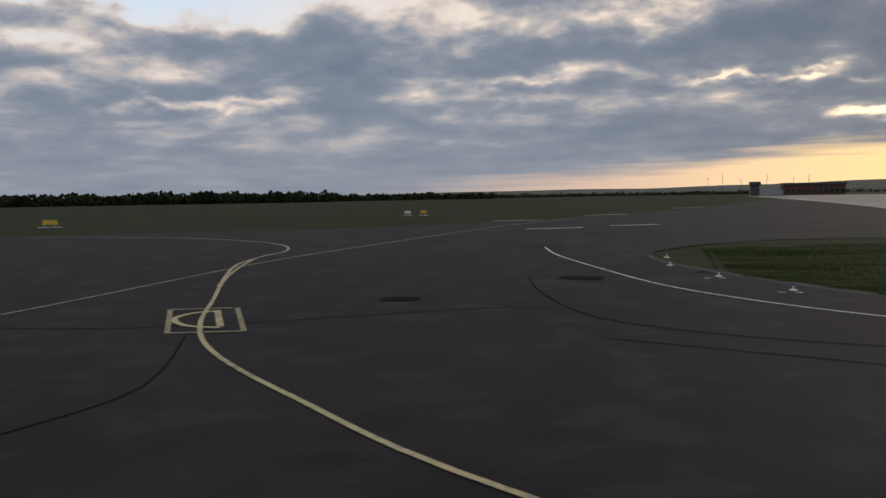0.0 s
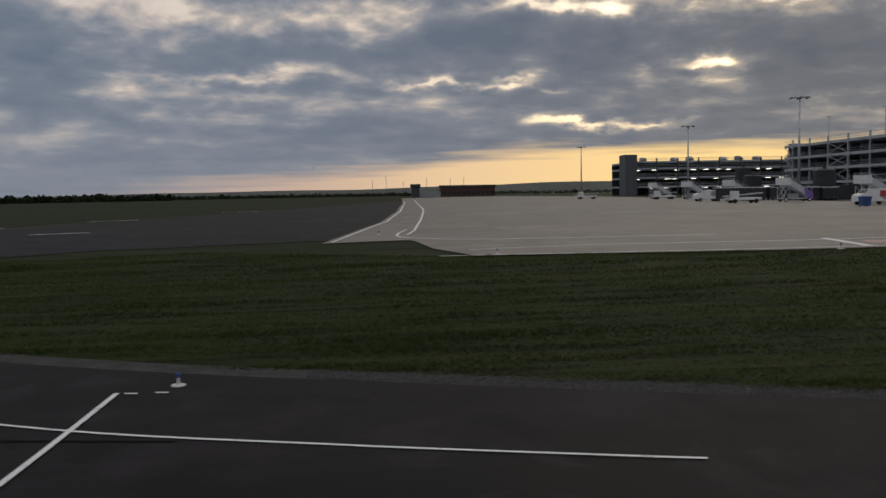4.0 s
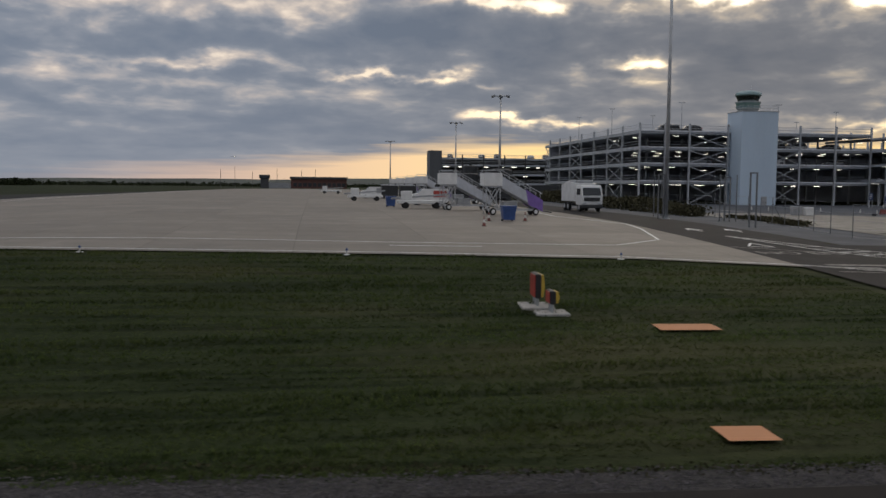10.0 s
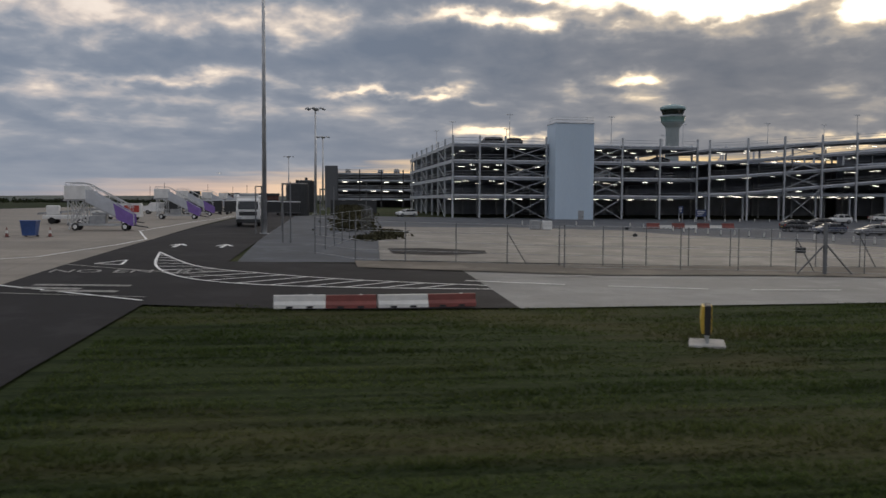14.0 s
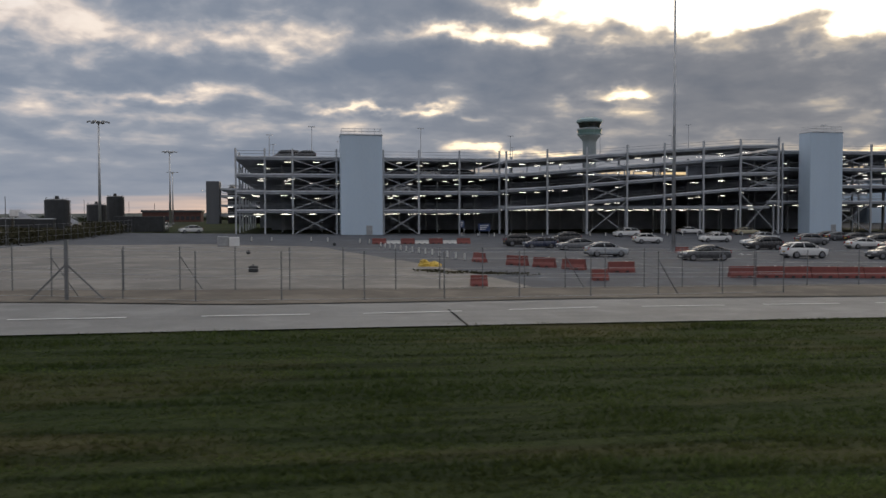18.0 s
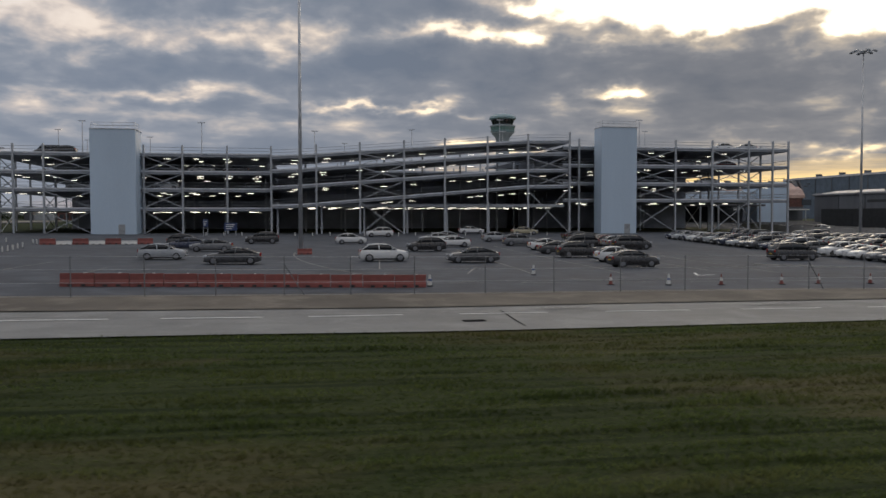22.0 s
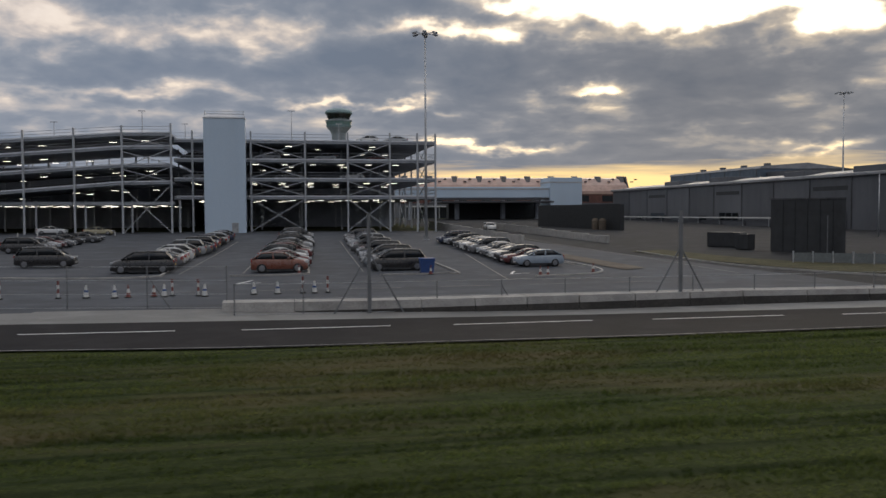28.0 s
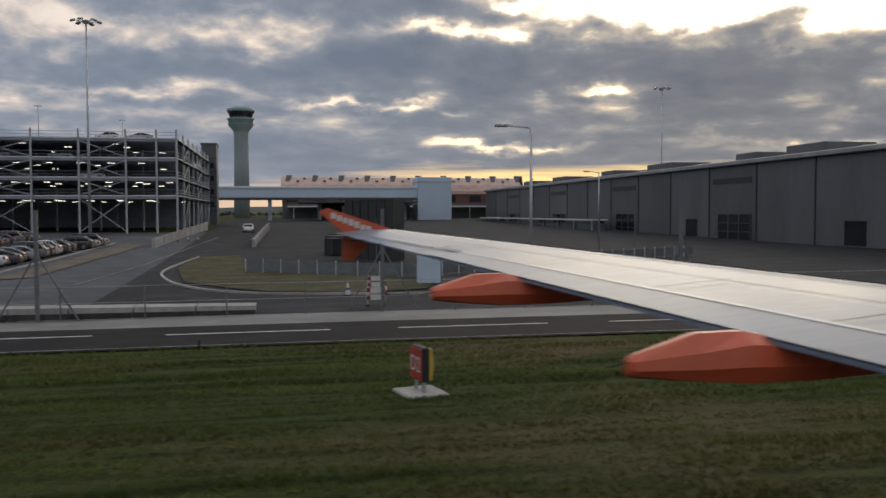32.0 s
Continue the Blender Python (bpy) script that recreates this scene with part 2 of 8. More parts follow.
def grass_material():
    m = bpy.data.materials.new("grass")
    m.use_nodes = True
    nt = m.node_tree
    b = nt.nodes["Principled BSDF"]
    tc = nt.nodes.new("ShaderNodeTexCoord")
    v = tc.outputs["Object"]
    mp = node(nt, "ShaderNodeMapping", Scale=(0.05, 1.0, 1.0))
    nt.links.new(v, mp.inputs[0])
    patch = noise_tex(nt, v, 0.11, 4.0, 0.6, 0.4)
    swath = noise_tex(nt, mp.outputs[0], 0.9, 4.0, 0.6)
    tuft = noise_tex(nt, v, 3.0, 5.0, 0.65)
    mc = node(nt, "ShaderNodeMapping", Scale=(0.06, 1.0, 1.0))
    nt.links.new(v, mc.inputs[0])
    clump = noise_tex(nt, mc.outputs[0], 1.9, 3.0, 0.55, 0.1)
    col = blend(nt, ramp(nt, patch, [(0.35, 0.0), (0.65, 1.0)]), (0.029, 0.041, 0.015), (0.040, 0.052, 0.020))
    col = blend(nt, ramp(nt, swath, [(0.42, 0.0), (0.72, 0.55)]), col, (0.046, 0.057, 0.022))
    col = blend(nt, ramp(nt, tuft, [(0.36, 0.5), (0.58, 0.0)]), col, (0.015, 0.025, 0.007))
    col = blend(nt, ramp(nt, clump, [(0.38, 0.7), (0.52, 0.0)]), col, (0.009, 0.016, 0.005))
    bare = noise_tex(nt, mp.outputs[0], 0.33, 4.0, 0.6, 0.6)
    col = blend(nt, ramp(nt, bare, [(0.66, 0.0), (0.74, 0.55)]), col, (0.046, 0.037, 0.022))
    col = east_tint(nt, v, col)
    nt.links.new(col, b.inputs["Base Color"])
    b.inputs["Roughness"].default_value = 0.85
    b.inputs["Specular IOR Level"].default_value = 0.05
    bp = node(nt, "ShaderNodeBump", Strength=0.5, Distance=0.08)
    nt.links.new(tuft, bp.inputs["Height"])
    nt.links.new(bp.outputs[0], b.inputs["Normal"])
    MATS["grass"] = m


def blade_material():
    m = bpy.data.materials.new("grass_blades")
    m.use_nodes = True
    nt = m.node_tree
    b = nt.nodes["Principled BSDF"]
    geo = nt.nodes.new("ShaderNodeNewGeometry")
    tc = nt.nodes.new("ShaderNodeTexCoord")
    mp = node(nt, "ShaderNodeMapping", Scale=(0.05, 1.0, 1.0))
    nt.links.new(tc.outputs["Object"], mp.inputs[0])
    swath = noise_tex(nt, mp.outputs[0], 0.9, 4.0, 0.6)
    col = ramp(nt, geo.outputs["Random Per Island"], [(0.0, (0.068, 0.099, 0.036)), (0.6, (0.092, 0.130, 0.049)), (0.95, (0.115, 0.148, 0.059)), (1.0, (0.108, 0.130, 0.054))])
    col = blend(nt, ramp(nt, swath, [(0.42, 0.0), (0.70, 0.7)]), col, (0.133, 0.148, 0.068))
    mc = node(nt, "ShaderNodeMapping", Scale=(0.06, 1.0, 1.0))
    nt.links.new(tc.outputs["Object"], mc.inputs[0])
    clump = noise_tex(nt, mc.outputs[0], 1.9, 4.5, 0.65, 0.5)
    col = blend(nt, ramp(nt, clump, [(0.40, 0.9), (0.58, 0.0)]), col, (0.022, 0.036, 0.012))
    tone = noise_tex(nt, mp.outputs[0], 0.35, 4.0, 0.6, 0.3)
    col = blend(nt, ramp(nt, tone, [(0.36, 0.6), (0.56, 0.0)]), col, (0.036, 0.053, 0.019))
    patch = noise_tex(nt, tc.outputs["Object"], 0.11, 4.0, 0.6, 0.4)
    col = blend(nt, ramp(nt, patch, [(0.56, 0.0), (0.72, 0.5)]), col, (0.040, 0.039, 0.015))
    col = east_tint(nt, tc.outputs["Object"], col)
    nt.links.new(col, b.inputs["Base Color"])
    b.inputs["Roughness"].default_value = 0.7
    b.inputs["Specular IOR Level"].default_value = 0.06
    thin = nt.nodes.new("ShaderNodeBsdfTranslucent")
    nt.links.new(blend(nt, 1.0, col, (1.5, 1.5, 1.2), "MULTIPLY"), thin.inputs[0])
    mix = nt.nodes.new("ShaderNodeMixShader")
    mix.inputs[0].default_value = 0.5
    nt.links.new(b.outputs[0], mix.inputs[1])
    nt.links.new(thin.outputs[0], mix.inputs[2])
    nt.links.new(mix.outputs[0], nt.nodes["Material Output"].inputs[0])
    MATS["grass_blades"] = m


def glass_material(name, color, rough=0.06):
    m = bpy.data.materials.new(name)
    m.use_nodes = True
    b = m.node_tree.nodes["Principled BSDF"]
    b.inputs["Base Color"].default_value = (*color, 1)
    b.inputs["Roughness"].default_value = rough
    b.inputs["IOR"].default_value = 1.5
    b.inputs["Specular IOR Level"].default_value = 0.7
    MATS[name] = m


def pavement_material(name, color, rough, slab=0.0, dirt=0.35, tyre=0.0, spec=0.3):
    """Asphalt or concrete with broad stains, fine grain and, for concrete, poured bays of differing tone."""
    m = bpy.data.materials.new(name)
    m.use_nodes = True
    nt = m.node_tree
    b = nt.nodes["Principled BSDF"]
    tc = nt.nodes.new("ShaderNodeTexCoord")
    v = tc.outputs["Object"]
    mp = node(nt, "ShaderNodeMapping", Scale=(0.12, 1.0, 1.0))
    nt.links.new(v, mp.inputs[0])
    stain = noise_tex(nt, v, 0.09, 5.0, 0.62, 0.6)
    blot = noise_tex(nt, v, 0.42, 5.0, 0.6, 0.3)
    drag = noise_tex(nt, mp.outputs[0], 0.6, 4.0, 0.6)
    grain = noise_tex(nt, v, 14.0, 4.0, 0.7)
    col = blend(nt, ramp(nt, stain, [(0.35, 0.0), (0.68, 1.0)]), tuple(c * (1 - dirt) for c in color), tuple(c * (1 + dirt * 0.6) for c in color))
    col = blend(nt, ramp(nt, drag, [(0.50, 0.0), (0.72, 0.45 + tyre)]), col, tuple(c * 0.55 for c in color))
    col = blend(nt, ramp(nt, blot, [(0.52, 0.0), (0.62, min(0.65, 1.3 * dirt))]), col, tuple(c * 1.8 for c in color))
    col = blend(nt, ramp(nt, blot, [(0.36, min(0.7, 1.4 * dirt)), (0.46, 0.0)]), col, tuple(c * 0.5 for c in color))
    if slab:
        br = node(nt, "ShaderNodeTexBrick", Scale=1.0)
        br.offset, br.squash = 0.0, 1.0
        br.inputs["Color1"].default_value = (0.86, 0.86, 0.86, 1)
        br.inputs["Color2"].default_value = (1.12, 1.10, 1.08, 1)
        br.inputs["Mortar"].default_value = (0.55, 0.53, 0.5, 1)
        br.inputs["Mortar Size"].default_value = 0.025
        br.inputs["Brick Width"].default_value = slab
        br.inputs["Row Height"].default_value = slab * 0.9
        nt.links.new(v, br.inputs["Vector"])
        col = blend(nt, 0.8, col, br.outputs["Color"], "MULTIPLY")
    col = blend(nt, 0.18, col, ramp(nt, grain, [(0.3, 0.0), (0.7, 1.0)]), "OVERLAY")
    nt.links.new(col, b.inputs["Base Color"])
    nt.links.new(calc(nt, "ADD", calc(nt, "MULTIPLY", stain, 0.25), rough - 0.12), b.inputs["Roughness"])
    b.inputs["Specular IOR Level"].default_value = spec
    bp = node(nt, "ShaderNodeBump", Strength=0.35, Distance=0.01)
    nt.links.new(grain, bp.inputs["Height"])
    nt.links.new(bp.outputs[0], b.inputs["Normal"])
    MATS[name] = m


def worn_paint(name, color, wear=0.45):
    """Road paint rubbed through to what lies under it."""
    m = bpy.data.materials.new(name)
    m.use_nodes = True
    nt = m.node_tree
    b = nt.nodes["Principled BSDF"]
    tc = nt.nodes.new("ShaderNodeTexCoord")
    n1 = noise_tex(nt, tc.outputs["Object"], 3.5, 6.0, 0.7)
    n2 = noise_tex(nt, tc.outputs["Object"], 0.4, 3.0, 0.6)
    k = ramp(nt, calc(nt, "ADD", calc(nt, "MULTIPLY", n1, 0.7), calc(nt, "MULTIPLY", n2, 0.3)), [(wear - 0.09, 0.75), (wear + 0.03, 0.0)])
    nt.links.new(blend(nt, k, color, (0.07, 0.065, 0.06)), b.inputs["Base Color"])
    b.inputs["Roughness"].default_value = 0.7
    MATS[name] = m


grass_material()
blade_material()
car_paint()
pavement_material("asphalt", (0.0140, 0.0120, 0.0130), 0.80, 0.0, 0.6, 0.3, 0.15)
pavement_material("asphalt_road", (0.0165, 0.0150, 0.0160), 0.80, 0.0, 0.4, 0.1, 0.16)
pavement_material("forecourt_tarmac", (0.040, 0.041, 0.044), 0.85, 0.0, 0.35, 0.1, 0.15)
pavement_material("concrete_apron", (0.230, 0.206, 0.176), 0.70, 7.5, 0.12)
pavement_material("concrete_road", (0.225, 0.222, 0.212), 0.70, 0.0, 0.16)
pavement_material("car_park_tarmac", (0.082, 0.089, 0.102), 0.84, 0.0, 0.25)
pavement_material("yard_concrete", (0.190, 0.176, 0.156), 0.66, 0.0, 0.3)
pavement_material("packed_earth", (0.150, 0.130, 0.105), 0.85, 0.0, 0.3)
surface("gravel", (0.032, 0.029, 0.028), 0.95, 0, 1.6, 0.5, 14.0, 0.75, 1.0)
surface("shoulder_stone", (0.075, 0.068, 0.070), 0.9, 0, 6.0, 0.6, 40.0, 0.4, 0.3)
surface("bare_earth", (0.13, 0.105, 0.08), 0.95, 0, 0.3, 0.35, 6.0, 0.4, 0.6)
surface("dry_grass", (0.085, 0.080, 0.045), 0.9, 0, 0.5, 0.4, 6.0, 0.5, 0.6, 0.1)
worn_paint("white_line", (0.80, 0.80, 0.78), 0.42)
worn_paint("faded_white", (0.34, 0.33, 0.31), 0.52)
worn_paint("yellow_line", (0.42, 0.36, 0.19), 0.48)
worn_paint("faded_yellow", (0.30, 0.25, 0.11), 0.52)
worn_paint("red_paint_ground", (0.50, 0.31, 0.27), 0.50)
worn_paint("orange_paint_ground", (0.52, 0.22, 0.09), 0.36)
surface("tar_seal", (0.010, 0.010, 0.010), 0.95, 0, 1.5, 0.3, spec=0.04)
surface("galvanised", (0.50, 0.51, 0.52), 0.45, 0.65, 1.2, 0.18, 22, 0.1, 0.1)
surface("pale_steel", (0.46, 0.475, 0.495), 0.5, 0.35, 0.6, 0.15, 14, 0.1, 0.1)
surface("fence_steel", (0.17, 0.175, 0.18), 0.6, 0.3, 1.0, 0.25)
surface("dark_steel", (0.09, 0.09, 0.095), 0.5, 0.5, 1.0, 0.25)
surface("beam_steel", (0.30, 0.315, 0.34), 0.5, 0.3, 0.6, 0.15, 14, 0.1, 0.1)
surface("white_steel", (0.66, 0.68, 0.71), 0.4, 0.2, 0.6, 0.12, 14, 0.08, 0.1)
surface("deck_concrete", (0.38, 0.40, 0.44), 0.85, 0, 0.3, 0.22, 6, 0.15, 0.2)
surface("cladding_grey", (0.55, 0.66, 0.77), 0.5, 0.0, 0.12, 0.05, 9, 0.05, 0.05, stretch=(1, 1, 0.25))
surface("cladding_slate", (0.120, 0.125, 0.136), 0.55, 0.2, 0.25, 0.18, 7, 0.1, 0.1, stretch=(1, 1, 0.2), each=0.12)
surface("roof_metal", (0.33, 0.33, 0.34), 0.45, 0.5, 0.3, 0.2, 9, 0.1)
surface("brick_red", (0.11, 0.05, 0.04), 0.85, 0, 0.5, 0.3, 5, 0.2)
# glazed terminal roof, orange sky reflection painted as base colour
surface("roof_orange_reflection", (0.50, 0.34, 0.28), 0.35, 0.1, 0.3, 0.2)
# kerb foot: stains and the shade of its face in one dark colour
surface("stain_shade_concrete", (0.050, 0.046, 0.042), 0.9, 0, 0.8, 0.4, 8, 0.3, 0.3)
surface("tower_concrete", (0.35, 0.40, 0.42), 0.8, 0, 0.25, 0.15, 5, 0.1, stretch=(1, 1, 0.3))
surface("white_paint", (0.74, 0.74, 0.73), 0.4, 0, 1.3, 0.1, 20, 0.08, 0.05)
surface("pale_panel", (0.50, 0.52, 0.56), 0.45, 0, 1.3, 0.1, 20, 0.08, 0.05)
surface("grey_paint", (0.35, 0.36, 0.37), 0.5, 0.1, 1.3, 0.2, 20, 0.1, 0.08)
surface("dark_paint", (0.03, 0.032, 0.034), 0.55, 0, 1.0, 0.3, 12, 0.1, 0.1)
surface("blue_paint", (0.035, 0.08, 0.24), 0.45, 0, 1.5, 0.2)
surface("purple_paint", (0.22, 0.13, 0.42), 0.45, 0, 1.2, 0.15)
surface("red_paint", (0.42, 0.055, 0.04), 0.45, 0, 1.5, 0.25)
surface("red_plastic", (0.21, 0.055, 0.045), 0.55, 0, 1.3, 0.25, 16, 0.12, 0.1, each=0.12)
surface("white_plastic", (0.66, 0.65, 0.62), 0.5, 0, 1.3, 0.15, 16, 0.1, 0.1)
surface("yellow_paint", (0.62, 0.42, 0.06), 0.5, 0, 1.5, 0.2)
surface("wing_orange", (0.62, 0.115, 0.045), 0.42, 0, 0.9, 0.12, 14, 0.08, 0.04, coat=0.3)
surface("wing_metal", (0.19, 0.235, 0.30), 0.24, 0.0, 0.7, 0.16, 9, 0.05, 0.03, spec=0.28, stretch=(0.3, 1, 1))
surface("wing_strip", (0.31, 0.36, 0.42), 0.22, 0.0, 0.9, 0.08, 9, 0.05, 0.02)
surface("rubber", (0.018, 0.018, 0.018), 0.8, 0, 3, 0.3)
surface("alloy", (0.26, 0.26, 0.27), 0.35, 0.9, 4, 0.15)
surface("trim_black", (0.02, 0.02, 0.021), 0.6, 0, 3, 0.2)
surface("concrete_block", (0.37, 0.355, 0.335), 0.85, 0, 1.2, 0.2, 14, 0.2, 0.25, each=0.1)
surface("leaves_dark", (0.030, 0.038, 0.018), 0.9, 0, 0.05, 0.4, 0.6, 0.3, 0, 0.08)
surface("scrub_leaves", (0.060, 0.056, 0.032), 0.9, 0, 0.3, 0.4, 2.0, 0.3, 0, 0.08)
surface("tower_teal", (0.26, 0.37, 0.39), 0.5, 0, 0.6, 0.12)
surface("hill_far", (0.055, 0.065, 0.055), 0.95, 0, 0.004, 0.3, 0.03, 0.2, 0)
surface("bark", (0.06, 0.048, 0.038), 0.9, 0, 2, 0.3)
surface("frosted_panel", (0.15, 0.165, 0.165), 0.5, 0, 0.8, 0.25, 6, 0.15, 0.05)
surface("roof_blue", (0.11, 0.145, 0.19), 0.5, 0.1, 0.3, 0.2)
surface("sign_blue", (0.03, 0.05, 0.13), 0.45, 0, 2, 0.15)
glass_material("car_glass", (0.012, 0.014, 0.016))
glass_material("tower_glass", (0.20, 0.32, 0.30), 0.15)
glass_material("cab_glass", (0.62, 0.72, 0.72), 0.02)
MATS["cab_glass"].node_tree.nodes["Principled BSDF"].inputs["Transmission Weight"].default_value = 0.95
glass_material("window_glass", (0.018, 0.022, 0.026), 0.08)
glass_material("lens_red", (0.30, 0.015, 0.012), 0.15)
glass_material("lens_clear", (0.55, 0.56, 0.58), 0.12)
lamp_material("tube_light", (1.0, 0.92, 0.78), 3.2)
lamp_material("mast_lamp", (1.0, 0.9, 0.75), 0.6)

# ---- mesh helpers ----
class Shape:
    """Collects corners and faces of one mesh."""

    def __init__(self):
        self.v, self.f = [], []

    def add(self, verts, faces):
        n = len(self.v)
        self.v += [tuple(p) for p in verts]
        self.f += [tuple(i + n for i in f) for f in faces]
        return self

    def box(self, x0, x1, y0, y1, z0, z1, bevel=0.0):
        if bevel <= 0:
            return self.add([(x0, y0, z0), (x1, y0, z0), (x1, y1, z0), (x0, y1, z0), (x0, y0, z1), (x1, y0, z1), (x1, y1, z1), (x0, y1, z1)],
                            [(0, 3, 2, 1), (4, 5, 6, 7), (0, 1, 5, 4), (1, 2, 6, 5), (2, 3, 7, 6), (3, 0, 4, 7)])
        b = min(bevel, (x1 - x0) * 0.45, (y1 - y0) * 0.45, (z1 - z0) * 0.45)
        rings = []
        for z, i in ((z0, b), (z0 + b, 0), (z1 - b, 0), (z1, b)):
            c = b if i == 0 else b * 1.6
            X0, X1, Y0, Y1 = x0 + i, x1 - i, y0 + i, y1 - i
            c = b
            rings.append([(X0 + c, Y0, z), (X1 - c, Y0, z), (X1, Y0 + c, z), (X1, Y1 - c, z), (X1 - c, Y1, z), (X0 + c, Y1, z), (X0, Y1 - c, z), (X0, Y0 + c, z)])
        return self.loft(rings)

    def loft(self, rings, caps=True, closed=True):
        n, k = len(rings[0]), len(rings)
        verts = [p for r in rings for p in r]
        faces = []
        m = n if closed else n - 1
        for a in range(k - 1):
            for i in range(m):
                j = (i + 1) % n
                faces.append((a * n + i, a * n + j, (a + 1) * n + j, (a + 1) * n + i))
        if caps and closed:
            faces.append(tuple(reversed(range(n))))
            faces.append(tuple((k - 1) * n + i for i in range(n)))
        return self.add(verts, faces)

    def beam(self, p, q, w, h=None, n=4, up=(0, 0, 1)):
        """A bar from p to q, w wide and h deep (or round, n sides)."""
        h = h or w
        p, q = Vector(p), Vector(q)
        d = (q - p).normalized()
        side = d.cross(Vector(up))
        if side.length < 1e-4:
            side = d.cross(Vector((0, 1, 0)))
        side.normalize()
        top = side.cross(d).normalized()
        if n == 4:
            offs = [(-w / 2, -h / 2), (w / 2, -h / 2), (w / 2, h / 2), (-w / 2, h / 2)]
        else:
            offs = [(w / 2 * math.cos(2 * math.pi * i / n), h / 2 * math.sin(2 * math.pi * i / n)) for i in range(n)]
        return self.loft([[e + side * a + top * b for a, b in offs] for e in (p, q)])

    def tube(self, x, y, stations, n=12):
        """An upright turned body: stations of (z, radius)."""
        return self.loft([[(x + r * math.cos(2 * math.pi * i / n), y + r * math.sin(2 * math.pi * i / n), z) for i in range(n)] for z, r in stations])

    def wheel(self, x, y, z, r, w, n=16, axis="y"):
        rings = []
        for o, k in ((-w / 2, 0.86), (-w / 2 * 0.7, 1.0), (w / 2 * 0.7, 1.0), (w / 2, 0.86)):
            ring = []
            for i in range(n):
                a = 2 * math.pi * i / n
                c, s = r * k * math.cos(a), r * k * math.sin(a)
                ring.append((x + c, y + o, z + s) if axis == "y" else (x + o, y + c, z + s))
            rings.append(ring)
        return self.loft(rings)

    def moved(self, m):
        self.v = [tuple(m @ Vector(p)) for p in self.v]
        return self

    def mesh(self, name, mat, smooth=False):
        me = bpy.data.meshes.new(name)
        me.from_pydata(self.v, [], self.f)
        if mat:
            me.materials.append(MATS[mat])
        if smooth:
            me.polygons.foreach_set("use_smooth", [True] * len(me.polygons))
        me.update()
        return me


def tidy(me):
    bm = bmesh.new()
    bm.from_mesh(me)
    bmesh.ops.recalc_face_normals(bm, faces=bm.faces)
    bm.to_mesh(me)
    bm.free()
    return me


def thing(name, shape, mat, label="", category="", group="", kind="", at=None, smooth=False):
    """A top-level object; at: its pose."""
    ob = new(name, tidy(shape.mesh(name, mat, smooth)) if shape else None)
    if at is not None:
        ob.matrix_basis = at
    return tagged(ob, label, category, group, kind)


def part(name, shape, mat, parent, label="", smooth=False, at=None, me=None):
    ob = new(name, me or tidy(shape.mesh(name, mat, smooth)))
    ob.parent = parent
    if at is not None:
        ob.matrix_basis = at
    return tagged(ob, label)


# ---- the lie of the land ----
GX = (-150, -50, 0, 40, 70, 100, 140, 200, 250, 350)
GY = (0, 15, 25, 38, 50, 65, 80, 100, 150, 300)
GZ = np.array([
    [-.12, -.12, .1, .5, .6, .8, 1, 1, 1.3, 2], [-.12, -.22, 0, .4, .7, .9, 1.1, 1.3, 1.8, 2], [-.12, -.12, .3, 1.2, 1.5, 1.7, 1.9, 2, 2.2, 2.5],
    [-.12, -.12, .3, .9, 1.3, 1.7, 1.9, 2.1, 2.2, 2.5], [-.12, -.17, .1, .55, .95, 1.15, 1.15, 1.0, 1.6, 2.5], [-.12, -.22, -.1, .2, .65, .8, .75, .6, 1.3, 2.5],
    [-.07, -.17, -.36, -.5, 0, .25, .3, .42, 1.2, 2.5], [-.07, -.07, -.36, -.55, -.4, -.28, -.1, .15, 1.15, 2.5],
    [-.07, -.07, -.06, -.3, -.25, -.2, -.1, .1, .7, 2.5], [-.07, -.07, -.06, -.1, 0, .1, .1, .2, .6, 2.5]])
STEP = 2.5
X_LO, X_HI, Y_LO, Y_HI = -300.0, 500.0, -60.0, 500.0


def land_grid():
    xs, ys = np.arange(X_LO, X_HI + 0.1, STEP), np.arange(Y_LO, Y_HI + 0.1, STEP)
    rows = np.array([np.interp(ys, GY, r) for r in GZ])
    z = np.array([np.interp(xs, GX, rows[:, j]) for j in range(len(ys))]).T
    for _ in range(4):
        p = np.pad(z, 1, mode="edge")
        z = (p[:-2, 1:-1] + 2 * p[1:-1, 1:-1] + p[2:, 1:-1]) / 4
        p = np.pad(z, 1, mode="edge")
        z = (p[1:-1, :-2] + 2 * p[1:-1, 1:-1] + p[1:-1, 2:]) / 4
    return xs, ys, z


LX, LY, LZ = land_grid()


def ground(x, y):
    u = min(max((x - X_LO) / STEP, 0), len(LX) - 1.001)
    v = min(max((y - Y_LO) / STEP, 0), len(LY) - 1.001)
    i, j = int(u), int(v)
    u, v = u - i, v - j
    return (1 - u) * (1 - v) * LZ[i, j] + u * (1 - v) * LZ[i + 1, j] + (1 - u) * v * LZ[i, j + 1] + u * v * LZ[i + 1, j + 1]


